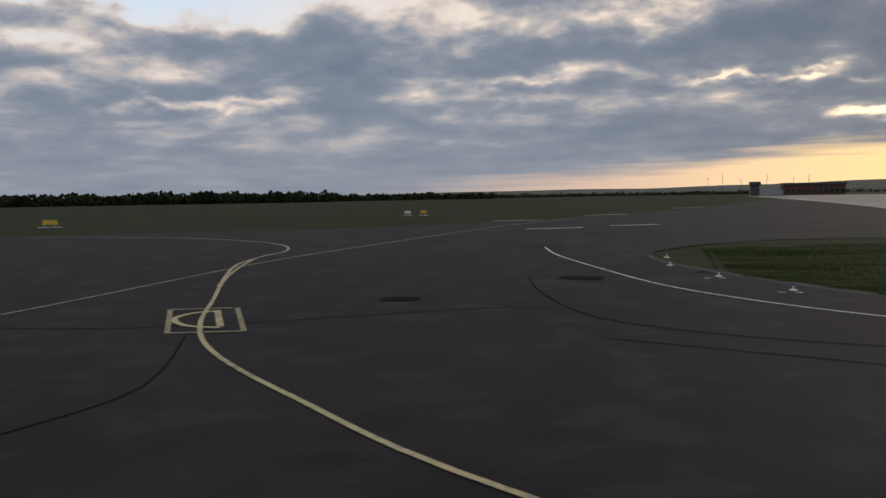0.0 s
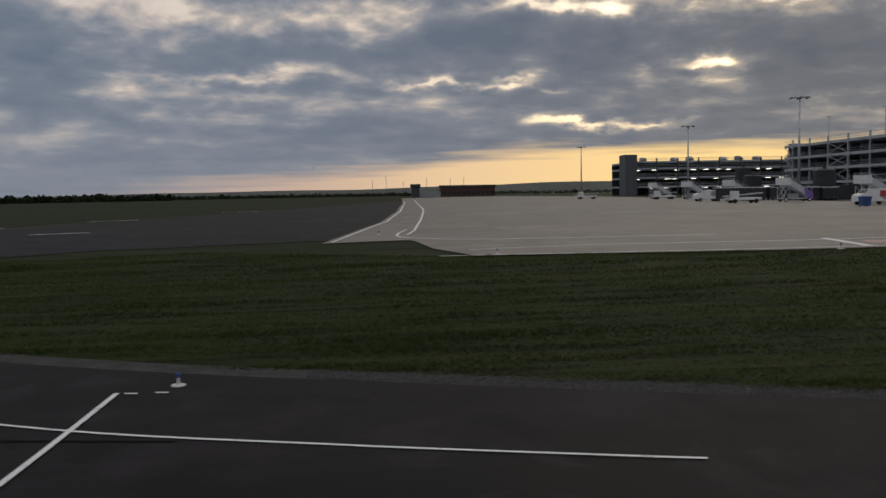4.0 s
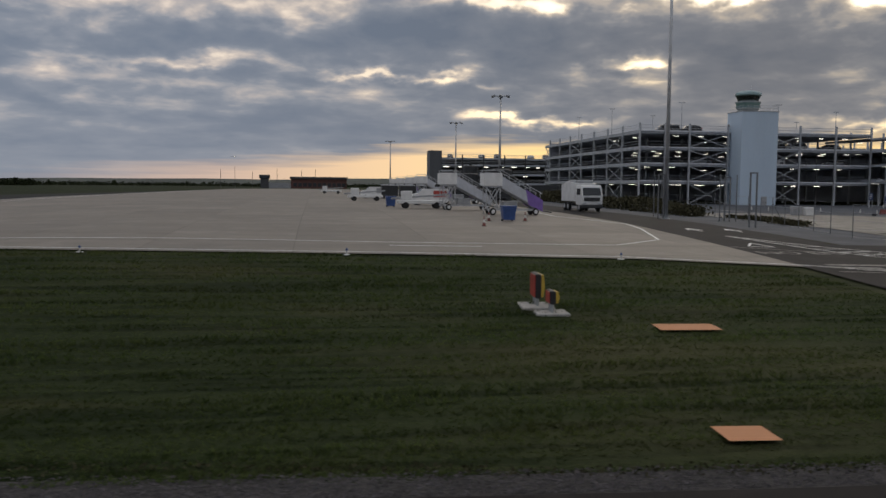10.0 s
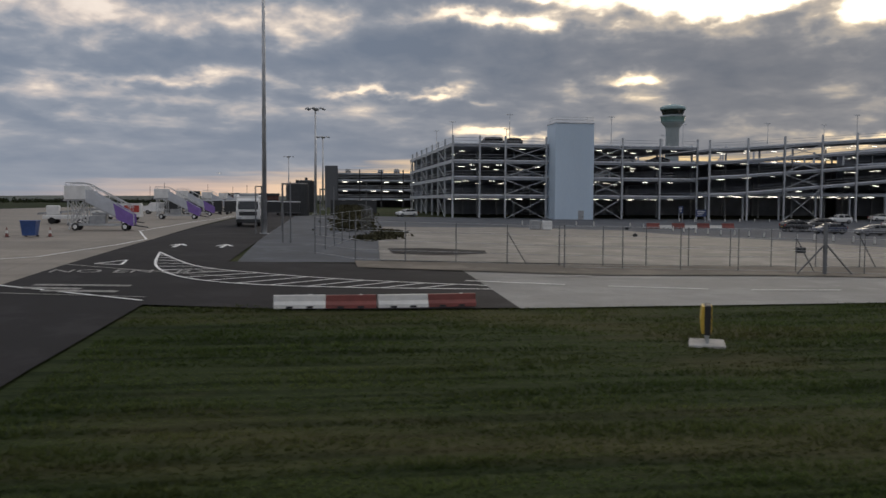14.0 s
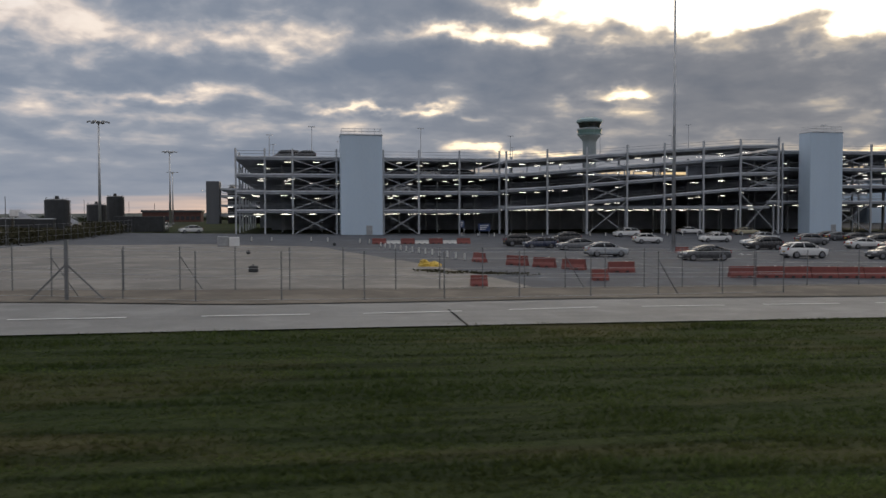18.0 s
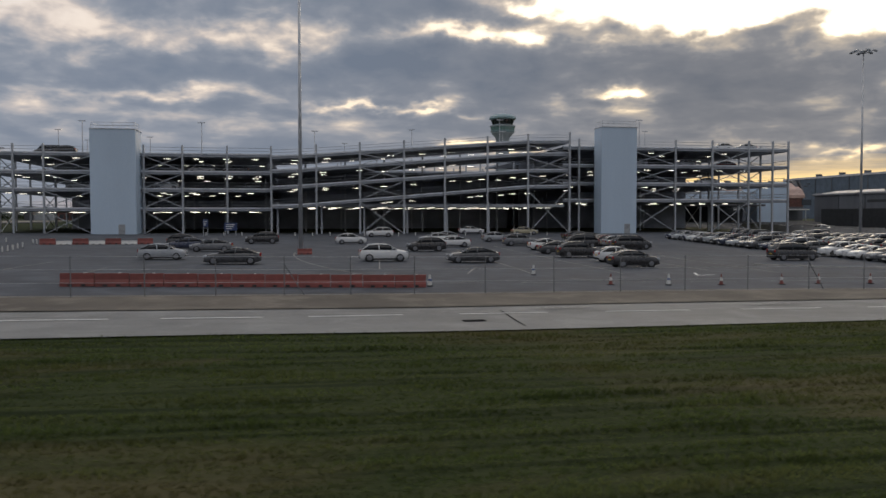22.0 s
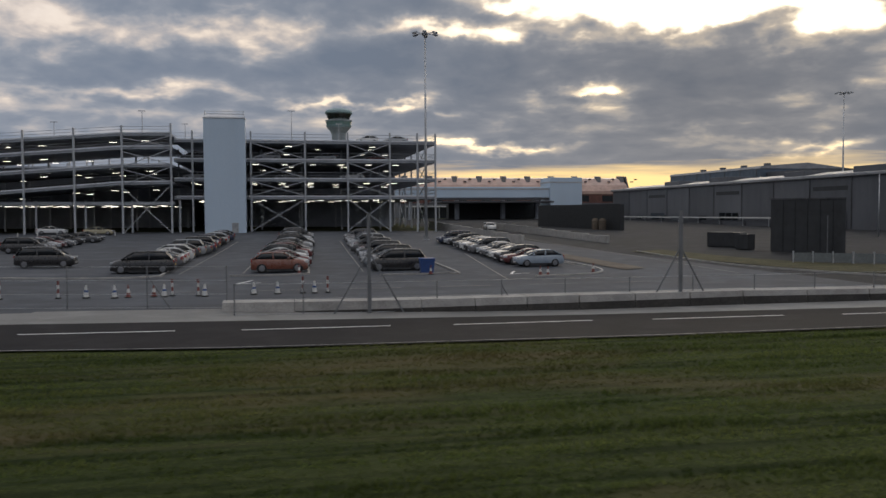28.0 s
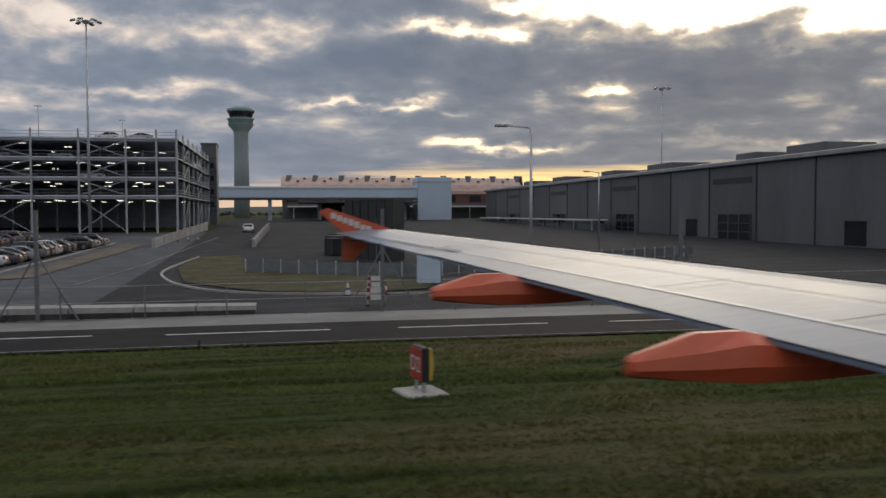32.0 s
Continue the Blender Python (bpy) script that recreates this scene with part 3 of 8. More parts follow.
def land():
    s = Shape()
    nx, ny = len(LX), len(LY)
    s.v = [(float(LX[i]), float(LY[j]), float(LZ[i, j])) for i in range(nx) for j in range(ny)]
    s.f = [(i * ny + j, (i + 1) * ny + j, (i + 1) * ny + j + 1, i * ny + j + 1) for i in range(nx - 1) for j in range(ny - 1)]
    # skirt out to the horizon
    rim = [i * ny for i in range(nx)] + [(nx - 1) * ny + j for j in range(1, ny)] + [i * ny + ny - 1 for i in range(nx - 2, -1, -1)] + [j for j in range(ny - 2, 0, -1)]
    cx, cy = 100.0, 220.0
    base = len(s.v)
    for r in rim:
        x, y, z = s.v[r]
        d = Vector((x - cx, y - cy)).normalized()
        s.v.append((cx + d.x * 4700, cy + d.y * 4700, z * 0.5 + 1.0))
    n = len(rim)
    s.f += [(rim[i], base + i, base + (i + 1) % n, rim[(i + 1) % n]) for i in range(n)]
    ob = thing("ground", s, "grass", "mown airfield grass running out to the horizon", "ground", kind="structure", smooth=True)
    return ob


land()


def refine(line, step):
    out = [Vector(line[0])]
    for a, b in zip(line, line[1:]):
        a, b = Vector(a), Vector(b)
        n = max(1, int((b - a).length / step))
        out += [a.lerp(b, k / n) for k in range(1, n + 1)]
    return out


def resample(line, n):
    pts = [Vector(p) for p in line]
    run = [0.0]
    for a, b in zip(pts, pts[1:]):
        run.append(run[-1] + (b - a).length)
    out = []
    for k in range(n):
        d = run[-1] * k / (n - 1)
        i = 0
        while i < len(run) - 2 and run[i + 1] < d:
            i += 1
        f = (d - run[i]) / max(1e-6, run[i + 1] - run[i])
        out.append(pts[i].lerp(pts[i + 1], f))
    return out


def curve(line, n=8):
    """A smooth line through the points."""
    pts = [Vector(p) for p in line]
    out = []
    for i in range(len(pts) - 1):
        a, b, c, d = pts[max(i - 1, 0)], pts[i], pts[i + 1], pts[min(i + 2, len(pts) - 1)]
        for k in range(n):
            t = k / n
            out.append(0.5 * ((2 * b) + (c - a) * t + (2 * a - 5 * b + 4 * c - d) * t * t + (3 * b - a - 3 * c + d) * t ** 3))
    return out + [pts[-1]]


def sheet(near, far, up, step=2.5, thick=0.0):
    """A paved sheet between two lines, draped on the land."""
    length = max(sum((Vector(b) - Vector(a)).length for a, b in zip(l, l[1:])) for l in (near, far))
    n = max(2, int(length / step) + 1)
    a, b = resample(near, n), resample(far, n)
    m = max(2, int(max((q - p).length for p, q in zip(a, b)) / step) + 1)
    s = Shape()
    for p, q in zip(a, b):
        for k in range(m):
            r = p.lerp(q, k / (m - 1))
            s.v.append((r.x, r.y, ground(r.x, r.y) + up))
    s.f = [(i * m + k, (i + 1) * m + k, (i + 1) * m + k + 1, i * m + k + 1) for i in range(n - 1) for k in range(m - 1)]
    return s


def stripe(line, width, up=0.075, step=1.0, s=None):
    """A painted line of that width along the points."""
    pts = refine(line, step)
    s = s or Shape()
    n0 = len(s.v)
    for i, p in enumerate(pts):
        d = (pts[min(i + 1, len(pts) - 1)] - pts[max(i - 1, 0)]).normalized()
        o = Vector((-d.y, d.x)) * width / 2
        for q in (p + o, p - o):
            s.v.append((q.x, q.y, ground(q.x, q.y) + up))
    s.f += [(n0 + 2 * i, n0 + 2 * i + 1, n0 + 2 * i + 3, n0 + 2 * i + 2) for i in range(len(pts) - 1)]
    return s


def marking(name, shape, mat, label, category="road marking", group=""):
    return thing(name, shape, mat, label, category, group, kind="structure")


# ---- pavements ----
EDGE = curve([(-57.5, 56), (-61.2, 49), (-60.6, 43), (-57.6, 37.5), (-54, 32.6), (-50, 28.4), (-45, 25), (-39, 22.3), (-32, 20), (-22, 17.1), (-14, 15.4), (-4, 13.85), (8, 12.15), (20, 11.2), (34, 10.7)], 6) + [Vector((60, 9.6)), Vector((360, 9.4))]
FAR_EDGE = [(-300, 58), (-180, 66), (-130, 69.5), (-108, 76), (-92, 85), (-78, 98), (-66, 120), (-50, 170), (-36, 240), (-20, 330), (-4, 420)]


def pavements():
    # taxiway on which the aircraft rolls, with the wide turn on the west
    thing("taxiway", sheet([(-62, -58)] + [(-50, -58), (360, -58)], [EDGE[18]] + [tuple(p) for p in EDGE[19:]], 0.05),
          "asphalt", "dark worn taxiway asphalt", "taxiway", kind="structure")
    west = [tuple(p) for p in EDGE[:19]]
    thing("taxiway_turn", sheet([(-300, -58), (-240, -58), (-180, -58), (-120, -58), (-62, -58)],
                                [(-300, 58), (-180, 66), (-130, 69.5), (-100, 40), EDGE[18]], 0.052), "asphalt", "dark stained asphalt of a wide taxiway turn", "taxiway", kind="structure")
    thing("taxiway_west", sheet([(-100, 40), *[tuple(p) for p in reversed(EDGE[:19])]][::-1] , [(-108, 76), (-130, 69.5), (-100, 40)][:1] + [(-130, 69.5), (-100, 40)], 0.056),
          "asphalt", "dark asphalt where two taxiways meet", "taxiway", kind="structure")
    # taxi lane that leads away to the north-west
    thing("taxiway_north", sheet(FAR_EDGE[2:], [EDGE[0], (-52, 61), (-40, 63), (-27, 66), (-20, 85), (-8, 130), (6, 220), (22, 330), (40, 420)], 0.035),
          "asphalt", "dark taxiway asphalt leading away between grass and apron", "taxiway", kind="structure")
    thing("apron", sheet([(-30, 60.5), (-29, 52), (-27, 46.5), (-12, 43.6), (5, 41.8), (20, 40.6), (32, 39), (39, 36.3)],
                         [(-36.4, 60), (-32.4, 90), (-30.0, 130), (-27.0, 220), (-24.5, 330), (-23, 430), (30, 430), (41, 330), (42, 200), (40.6, 64)], 0.07),
          "concrete_apron", "pale concrete apron of large poured bays", "apron", kind="structure")
    # access road from the taxiway up to the apron and on along the stands
    thing("access_road", sheet([(38.0, 9.0), (38.3, 20), (38.9, 36.3), (39.6, 46), (40.6, 64), (41.6, 110), (42, 200), (41, 330)],
                               [(44.6, 9.0), (44.8, 20), (45.8, 32), (47.5, 46), (48.2, 64), (49, 110), (50, 200), (50, 330)], 0.07),
          "asphalt_road", "dark asphalt service road", "road", kind="structure")
    thing("junction", sheet([(45.4, 31.8), (52, 30.4), (60, 30.6)], [(47.4, 47), (53, 46.5), (60, 46)], 0.066), "asphalt_road", "dark asphalt junction of service roads", "road", kind="structure")
    thing("perimeter_road", sheet([(60, 30.5), (84, 32), (110, 33.4), (130, 35), (160, 35.8), (188.2, 33.9)], [(60, 47), (84, 43.8), (100, 42.5), (130, 44.6), (160, 45.6), (189.6, 45.5)], 0.06),
          "concrete_road", "pale concrete perimeter road", "road", kind="structure")
    thing("perimeter_road_east", sheet([(188.2, 33.9), (200, 32), (216, 30.8), (240, 30.4), (360, 30.4)], [(189.1, 41.5), (200, 40.6), (216, 38.6), (240, 37), (360, 36.6)], 0.06),
          "asphalt_road", "dark asphalt perimeter road", "road", kind="structure")
    thing("road_verge", sheet([(189.1, 41.5), (200, 40.6), (216, 38.6), (240, 37), (360, 36.6)], [(189.6, 46), (200, 45.6), (216, 43), (240, 40.6), (360, 40.4)], 0.058),
          "concrete_road", "pale concrete verge beside the perimeter road", "road", kind="structure")
    # yard, car park and forecourt
    thing("yard_tarmac", sheet([(48, 47), (60, 47), (84, 43.8), (96, 42.6)], [(49, 150), (60, 150), (84, 110), (98, 78)], 0.052), "car_park_tarmac", "worn grey tarmac beside the apron", "yard", kind="structure")
    thing("yard", sheet([(56, 48), (75, 46), (90, 45.4), (104, 46.4)], [(57.4, 66.9), (61.0, 104.6), (78.6, 113.0), (93.6, 107.3), (98.5, 75.6)], 0.095), "yard_concrete", "dull fenced concrete yard with pale stains", "yard", kind="structure")
    thing("yard_patch", sheet([(57.2, 52.6), (60, 51.6), (63.4, 53.0)], [(57.2, 56.6), (60, 57.4), (63.8, 55.6)], 0.13, 1.0), "asphalt_road", "dark tarmac patch let into the yard", "yard", kind="structure")
    thing("earth_strip", sheet([(54.5, 44.0), (67, 40.9), (78, 41.0), (88, 39.5), (98, 40.2), (106, 41.2), (131, 42.6), (150, 43.5), (187, 44)], [(54.5, 47.5), (67, 46.2), (78, 46), (96, 45.8), (106, 46.2), (118, 47.4), (140, 48.8), (165, 49.4), (187, 47.6)], 0.11), "packed_earth", "brown packed earth strip along the fence", "verge", kind="structure")
    thing("parking_ground", sheet([(96, 42.6), (100, 42.5), (130, 44.6), (160, 45.6), (187, 45.5), (200, 45.6), (216, 43), (240, 40.6)],
                                  [(48, 157), (60, 160), (100, 165), (130, 165), (170, 165), (200, 165), (225, 165), (236, 165)], 0.05), "car_park_tarmac", "dark tarmac of a large surface car park", "car park", kind="structure")
    thing("forecourt", sheet([(240, 40.6), (270, 40.4), (320, 40.4), (360, 40.4)], [(231.7, 300), (270, 300), (320, 300), (360, 300)], 0.05), "forecourt_tarmac", "dark tarmac forecourt beside the terminal", "forecourt", kind="structure")
    # gravel shoulder along the taxiway
    inner = [tuple(p) for p in EDGE]
    outer = [(p[0] + 0.25, p[1] + 0.95) for p in inner]
    thing("gravel_shoulder", sheet(inner, outer, 0.03, 2.0), "gravel", "dark loose gravel along the taxiway edge", "shoulder", kind="structure")


pavements()

# ---- painted lines ----
def markings():
    white = "white painted line, slightly worn"
    marking("edge_line", stripe(curve([(-68.6, 53), (-66.9, 46.7), (-63.6, 39), (-60.3, 32.6), (-56.4, 28), (-51.9, 24.4), (-45.3, 20.2), (-38.7, 17), (-33, 15.3), (-28.5, 14.15), (-26.6, 13.7)], 6), 0.095), "white_line", "white painted taxiway edge line bending round the turn")
    marking("taxi_line_white", stripe([(-112, -28), (-86.2, 21), (-84.6, 43), (-78, 84), (-70, 120)][1:], 0.16), "faded_white", "thin worn white line across the turn")
    marking("centre_line", stripe(curve([(-30, -10), (-48, -3), (-62, 5), (-68.6, 10.6), (-73.5, 15.5), (-76.6, 20), (-79.5, 26), (-83.2, 34), (-86.6, 44), (-87.3, 50.2), (-91, 56.5), (-98, 62), (-108, 66), (-125, 68)], 6), 0.18), "yellow_line", "curved yellow taxiway centre line")
    marking("centre_line_branch", stripe(curve([(-81.5, 30), (-85.5, 39), (-86.6, 44)], 6), 0.2), "yellow_line", "yellow branch of the taxiway centre line")
    s = Shape()
    for a, b in (((-76.8, 18.2), (-79.8, 23.1)), ((-79.8, 23.1), (-77.4, 23.9)), ((-77.2, 23.9), (-74.3, 19.0)), ((-74.3, 19.0), (-76.8, 18.2))):
        stripe([a, b], 0.2, 0.08, 1.0, s)
    marking("taxiway_letter_box", s, "faded_yellow", "worn yellow box with a taxiway letter")
    d = Shape()
    stripe([(-75.6, 19.7), (-77.6, 23.0)], 0.26, 0.085, 0.5, d)
    stripe(curve([(-75.5, 19.5), (-77.0, 19.7), (-78.3, 21.0), (-78.3, 22.4), (-77.5, 23.1)], 5), 0.26, 0.085, 0.5, d)
    marking("taxiway_letter", d, "yellow_line", "worn yellow letter D in a box on the asphalt")
    # stand line and its board
    marking("stand_line", stripe([(-38.25, 19.75), (-38.4, 3.0)], 0.13, 0.08), "white_line", white)
    marking("stand_board", stripe([(-39.1, 13.3), (-39.1, 11.9)], 1.05, 0.078), "faded_white", "worn white painted block with illegible writing")
    bars = Shape()
    for k in range(4):
        stripe([(-39.45, 12.2 + 0.25 * k), (-38.8, 12.2 + 0.25 * k)], 0.09, 0.09, 0.5, bars)
    marking("stand_board_text", bars, "red_paint_ground", "faint red bars of worn lettering")
    # bars on the far taxiway
    for p, q in (((-82, 100), (-76, 102)), ((-72, 118), (-66, 121)), ((-60, 150), (-54, 153)), ((-74, 78), (-68.5, 80)), ((-66, 84), (-61, 86))):
        marking("hold_dash", stripe([p, q], 0.5), "white_line", "short white bar on the far taxiway", group="bars on the far taxiway")
    # apron lines
    marking("apron_line", stripe([(-35.7, 60.5), (-31.7, 91), (-29.4, 130), (-26.4, 220), (-25.2, 290)], 0.22, 0.1), "white_line", "white line along the apron edge")
    marking("apron_line", stripe([(-30.2, 66), (-29.4, 72), (-27.8, 95), (-25.8, 131), (-21.5, 290)], 0.22, 0.1), "white_line", "white line along the apron edge")
    marking("apron_edge_line", stripe([(-27, 50), (-20, 50.5), (-6, 48), (8, 48.2), (20, 46.5), (33, 45.4), (37, 49), (39.4, 58), (40.2, 63.2), (37.6, 74.6), (40, 120), (40.5, 240)], 0.16, 0.09), "white_line", "white line marking the edge of the stands")
    marking("apron_edge_line", stripe([(-29, 46.8), (-12, 44.2), (5, 42.5), (20, 41.2), (31, 39.8), (38.9, 36.9), (45.6, 32.6)], 0.16, 0.09), "white_line", "white line along the grass edge of the apron")
    marking("apron_corner_line", stripe(curve([(-30, 74), (-31, 66), (-29.5, 62), (-24, 58), (-10, 55)], 6), 0.2, 0.09), "white_line", "white curved line at the apron corner")
    marking("stop_patch", stripe([(-4.9, 46), (-1.9, 45.3)], 2.0, 0.088), "red_paint_ground", "faded red block on the apron")
    marking("stop_patch_line", stripe([(-5.8, 49), (-6.05, 43.6)], 0.5, 0.09), "white_line", white)
    marking("apron_dash", stripe([(20, 44.6), (25, 44.3)], 0.18, 0.09), "white_line", white)
    # access road
    marking("stop_line", stripe([(38.2, 13.9), (44.4, 13.8)], 0.12, 0.095), "white_line", "worn white stop line across the service road")
    marking("give_way_line", stripe([(39.2, 45.1), (42.5, 43), (46, 41.0), (48.5, 39.6)], 0.15, 0.095), "faded_white", white)
    marking("entry_line", stripe([(39.6, 34.6), (45.6, 33.4)], 0.12, 0.095), "faded_white", white)
    tri = Shape()
    for a, b in (((40.9, 45.2), (42.3, 44.8)), ((42.3, 44.8), (42.1, 47.2)), ((42.1, 47.2), (40.9, 45.2))):
        stripe([a, b], 0.15, 0.095, 1.0, tri)
    marking("give_way_triangle", tri, "white_line", "white give-way triangle on the service road")
    hatch = Shape()
    top = [(43.0, 52.2), (46, 44.6), (49.4, 41.4), (54, 38.8), (60, 36.8)]
    low = [(43.0, 52.2), (44.3, 43.6), (47, 38.6), (52, 36.4), (60, 35.6)]
    stripe(curve(top, 5), 0.14, 0.095, 1.0, hatch)
    stripe(curve(low, 5), 0.14, 0.095, 1.0, hatch)
    for k in range(1, 16):
        a, b = resample(curve(top, 5), 18)[k + 1], resample(curve(low, 5), 18)[k]
        stripe([a, b], 0.12, 0.095, 1.0, hatch)
    marking("hatched_area", hatch, "white_line", "white hatched area at the road junction")
    for x in (43.2, 46.2):
        ar = Shape()
        stripe([(x, 56), (x + 0.12, 58.6)], 0.22, 0.095, 1.0, ar)
        stripe([(x - 0.4, 57.4), (x + 0.14, 58.9)], 0.22, 0.095, 1.0, ar)
        stripe([(x + 0.6, 57.4), (x + 0.14, 58.9)], 0.22, 0.095, 1.0, ar)
        marking("lane_arrow", ar, "white_line", "white direction arrow on the service road", group="arrows on the service road")
    words("NO ENTRY", (39.6, 41.2), 0.0, 1.55, 1.15, "faded_white", "worn white words NO ENTRY on the service road")
    blot = Shape()
    for x0, y0, w in ((40.4, 36.9, 4.0), (40.2, 36.0, 2.4), (41.2, 35.2, 3.0)):
        stripe([(x0, y0), (x0 + w, y0 - 0.3)], 0.5, 0.095, 1.0, blot)
    marking("worn_road_text", blot, "faded_white", "worn unreadable white road lettering")
    # perimeter road
    px_, py_ = (59.4, 63.5, 66, 70, 72.3, 77, 90, 94, 98, 105, 120, 134, 139, 146, 172, 190), (38.6, 37.3, 36.65, 35.75, 35.4, 35.35, 36.15, 36.3, 36.8, 37.9, 39.2, 40.1, 40.6, 40.7, 40.4, 38.4)
    for x in (59.35, 65.8, 72.3, 79.3, 86.8, 93.6, 100.4, 107.2, 113.9, 120.6, 127.3, 133.9, 141.2, 148.7, 156.0, 163.2, 170.4, 177.6):
        marking("lane_dash", stripe([(u, float(np.interp(u, px_, py_))) for u in (x, x + 2.2, x + 4.5)], 0.15, 0.09), "white_line", "white dash along the perimeter road", group="dashes of the perimeter road")
    for k in range(16):
        x = 191.0 + 9.05 * k
        y = 37.9 - (x - 191) * 0.075 if x < 242 else 34.1
        marking("lane_dash", stripe([(x, y), (x + 6.3, y - 0.3 if x < 236 else y)], 0.17, 0.09), "white_line", "white dash along the perimeter road", group="dashes of the perimeter road")
    for a, b in (((63.8, 40.4), (66.2, 40.4)), ((145.4, 42.0), (148.1, 42.05)), ((157.2, 42.1), (160.4, 42.1))):
        marking("faded_dash", stripe([a, b], 0.22, 0.14), "faded_white", "faint worn dash beside the lane dashes", group="faint dashes of the perimeter road")
    marking("road_far_line", stripe([(118, 40.2), (128, 40.6), (139, 41.3), (150, 41.2), (158, 40.9), (166, 40.8), (184, 40.0)], 0.07, 0.09), "faded_white", "thin faint white line along the far side of the road")
    for lx, ly in ((-57.7, 35.6), (-54.9, 31.1), (-51.4, 27.5), (-47.2, 24.5), (-42.3, 21.9), (-37.3, 20.1)):
        for o in (-0.75, -0.05):
            marking("lamp_dash", stripe([(lx + o, ly - 0.42), (lx + o + 0.3, ly - 0.46)], 0.09, 0.085), "white_line", "short white dash painted before an edge light", group="dashes by the edge lights")
    marking("road_edge_line", stripe([(190, 33.6), (200, 32.2), (216, 31.0), (240, 30.7), (300, 30.7)], 0.1, 0.085), "faded_white", "thin white line along the road edge")


def words(text, at, turn, size, stretch, mat, label):
    """Lettering laid flat on the road, draped on the land."""
    cu = bpy.data.curves.new("lettering", "FONT")
    cu.body, cu.size = text, 1.0
    cu.resolution_u = 3
    ob = new("lettering", cu)
    me = bpy.data.meshes.new_from_object(ob.evaluated_get(bpy.context.evaluated_depsgraph_get()))
    bpy.data.objects.remove(ob)
    bm = bmesh.new()
    bm.from_mesh(me)
    bmesh.ops.triangulate(bm, faces=bm.faces)
    c, s_ = math.cos(radians(turn)), math.sin(radians(turn))
    for v in bm.verts:
        x, y = v.co.x * size, v.co.y * size * stretch
        X, Y = at[0] + c * x - s_ * y, at[1] + s_ * x + c * y
        v.co = (X, Y, ground(X, Y) + 0.1)
    bm.to_mesh(me)
    bm.free()
    me.materials.clear()
    me.materials.append(MATS[mat])
    return tagged(new("road_lettering", me), label, "road marking", kind="structure")


markings()

# ---- multi-storey car park ----
def car_park():
    root = thing("car_park", None, None, "open multi-storey car park of pale steel with sloping ramps", "car park", at=pose(0, 0, 0))
    L, R = (6.0, 9.5, 12.65, 15.85), (7.75, 11.0, 14.5, 17.95)
    y0, yr, yb = 160.0, 155.0, 229.0
    blocks = ((79.0, 128.7, y0, L), (184.0, 231.5, y0 - 1.0, R))
    for x0, x1, yf, lv in blocks:
        for z in lv:
            part("deck", Shape().box(x0, x1, yf, yb, z - 0.55, z - 0.1), "deck_concrete", root)
            beam = part("edge_beam", Shape().box(x0, x1, yf - 0.12, yf + 0.06, z - 0.55, z - 0.14), "beam_steel", root)
            part("lip", Shape().box(x0, x1, yf - 0.2, yf + 0.06, z - 0.138, z + 0.12, 0.03), "white_steel", beam, "bright rolled lip of the deck edge")
    # sloping decks between the two halves, and the flat floor under them
    ramps = ((15.25, 18.6), (12.75, 16.3), (9.85, 13.2), (6.4, 10.2))
    for a, b in ramps:
        prof = ((128.7, a), (134, a + 0.25), (175.5, b), (184.0, b + 0.15))
        s = Shape().loft([[(x, yr, z - 0.5), (x, 176, z - 0.5), (x, 176, z - 0.08), (x, yr, z - 0.08)] for x, z in prof])
        part("ramp_deck", s, "deck_concrete", root)
        s = Shape().loft([[(x, yr - 0.12, z - 0.55), (x, yr + 0.06, z - 0.55), (x, yr + 0.06, z - 0.14), (x, yr - 0.12, z - 0.14)] for x, z in prof])
        beam = part("edge_beam", s, "beam_steel", root)
        s = Shape().loft([[(x, yr - 0.2, z - 0.138), (x, yr + 0.06, z - 0.138), (x, yr + 0.06, z + 0.1), (x, yr - 0.2, z + 0.1)] for x, z in prof])
        part("lip", s, "white_steel", beam, "bright rolled lip of the deck edge")
        for h in (0.55, 1.05):
            r = Shape()
            for (xa, za), (xb, zb) in zip(prof, prof[1:]):
                r.beam((xa, yr - 0.05, za + h), (xb, yr - 0.05, zb + h), 0.055)
            part("guard_rail", r, "beam_steel", root)
    for z in (5.9, 12.65):
        part("deck", Shape().box(128.7, 184, 176.0 if z > 6 else yr + 3, yb, z + 0.9 - 0.5, z + 0.9), "deck_concrete", root)
    part("edge_beam", Shape().box(128.7, 184, yr + 2.9, yr + 3.1, 6.2, 6.75), "pale_steel", root)
    # guard rails on the flat decks
    for x0, x1, yf, lv in blocks:
        for z in lv:
            for h in (0.55, 1.1):
                part("guard_rail", Shape().beam((x0, yf - 0.05, z + h), (x1, yf - 0.05, z + h), 0.06), "beam_steel", root)
    # columns of the front
    col = Shape().box(-0.16, 0.16, -0.18, 0.18, 0, 1).mesh("column", "pale_steel")

    def column(x, y, top, base=0.6):
        o = part("column", None, None, root, me=col, at=pose(x, y, base))
        o.scale = (1, 1, top - base)

    def brace(a, b, w=0.13):
        part("brace", Shape().beam(a, b, w), "pale_steel", root)

    left_cols = (79.0, 84.25, 89.3, 97.4, 106.2, 112.9, 120.75, 128.6)
    for x in left_cols:
        column(x, y0 - 0.3, 17.35)
    mid_cols = (128.75, 136.7, 144.5, 152.55, 160.1, 168.15, 175.9, 184.0)
    for i, x in enumerate(mid_cols):
        column(x, yr - 0.3, 16.9 + 3.4 * i / 7)
        column(x + 1.0, yr + 3.2, 7.0)
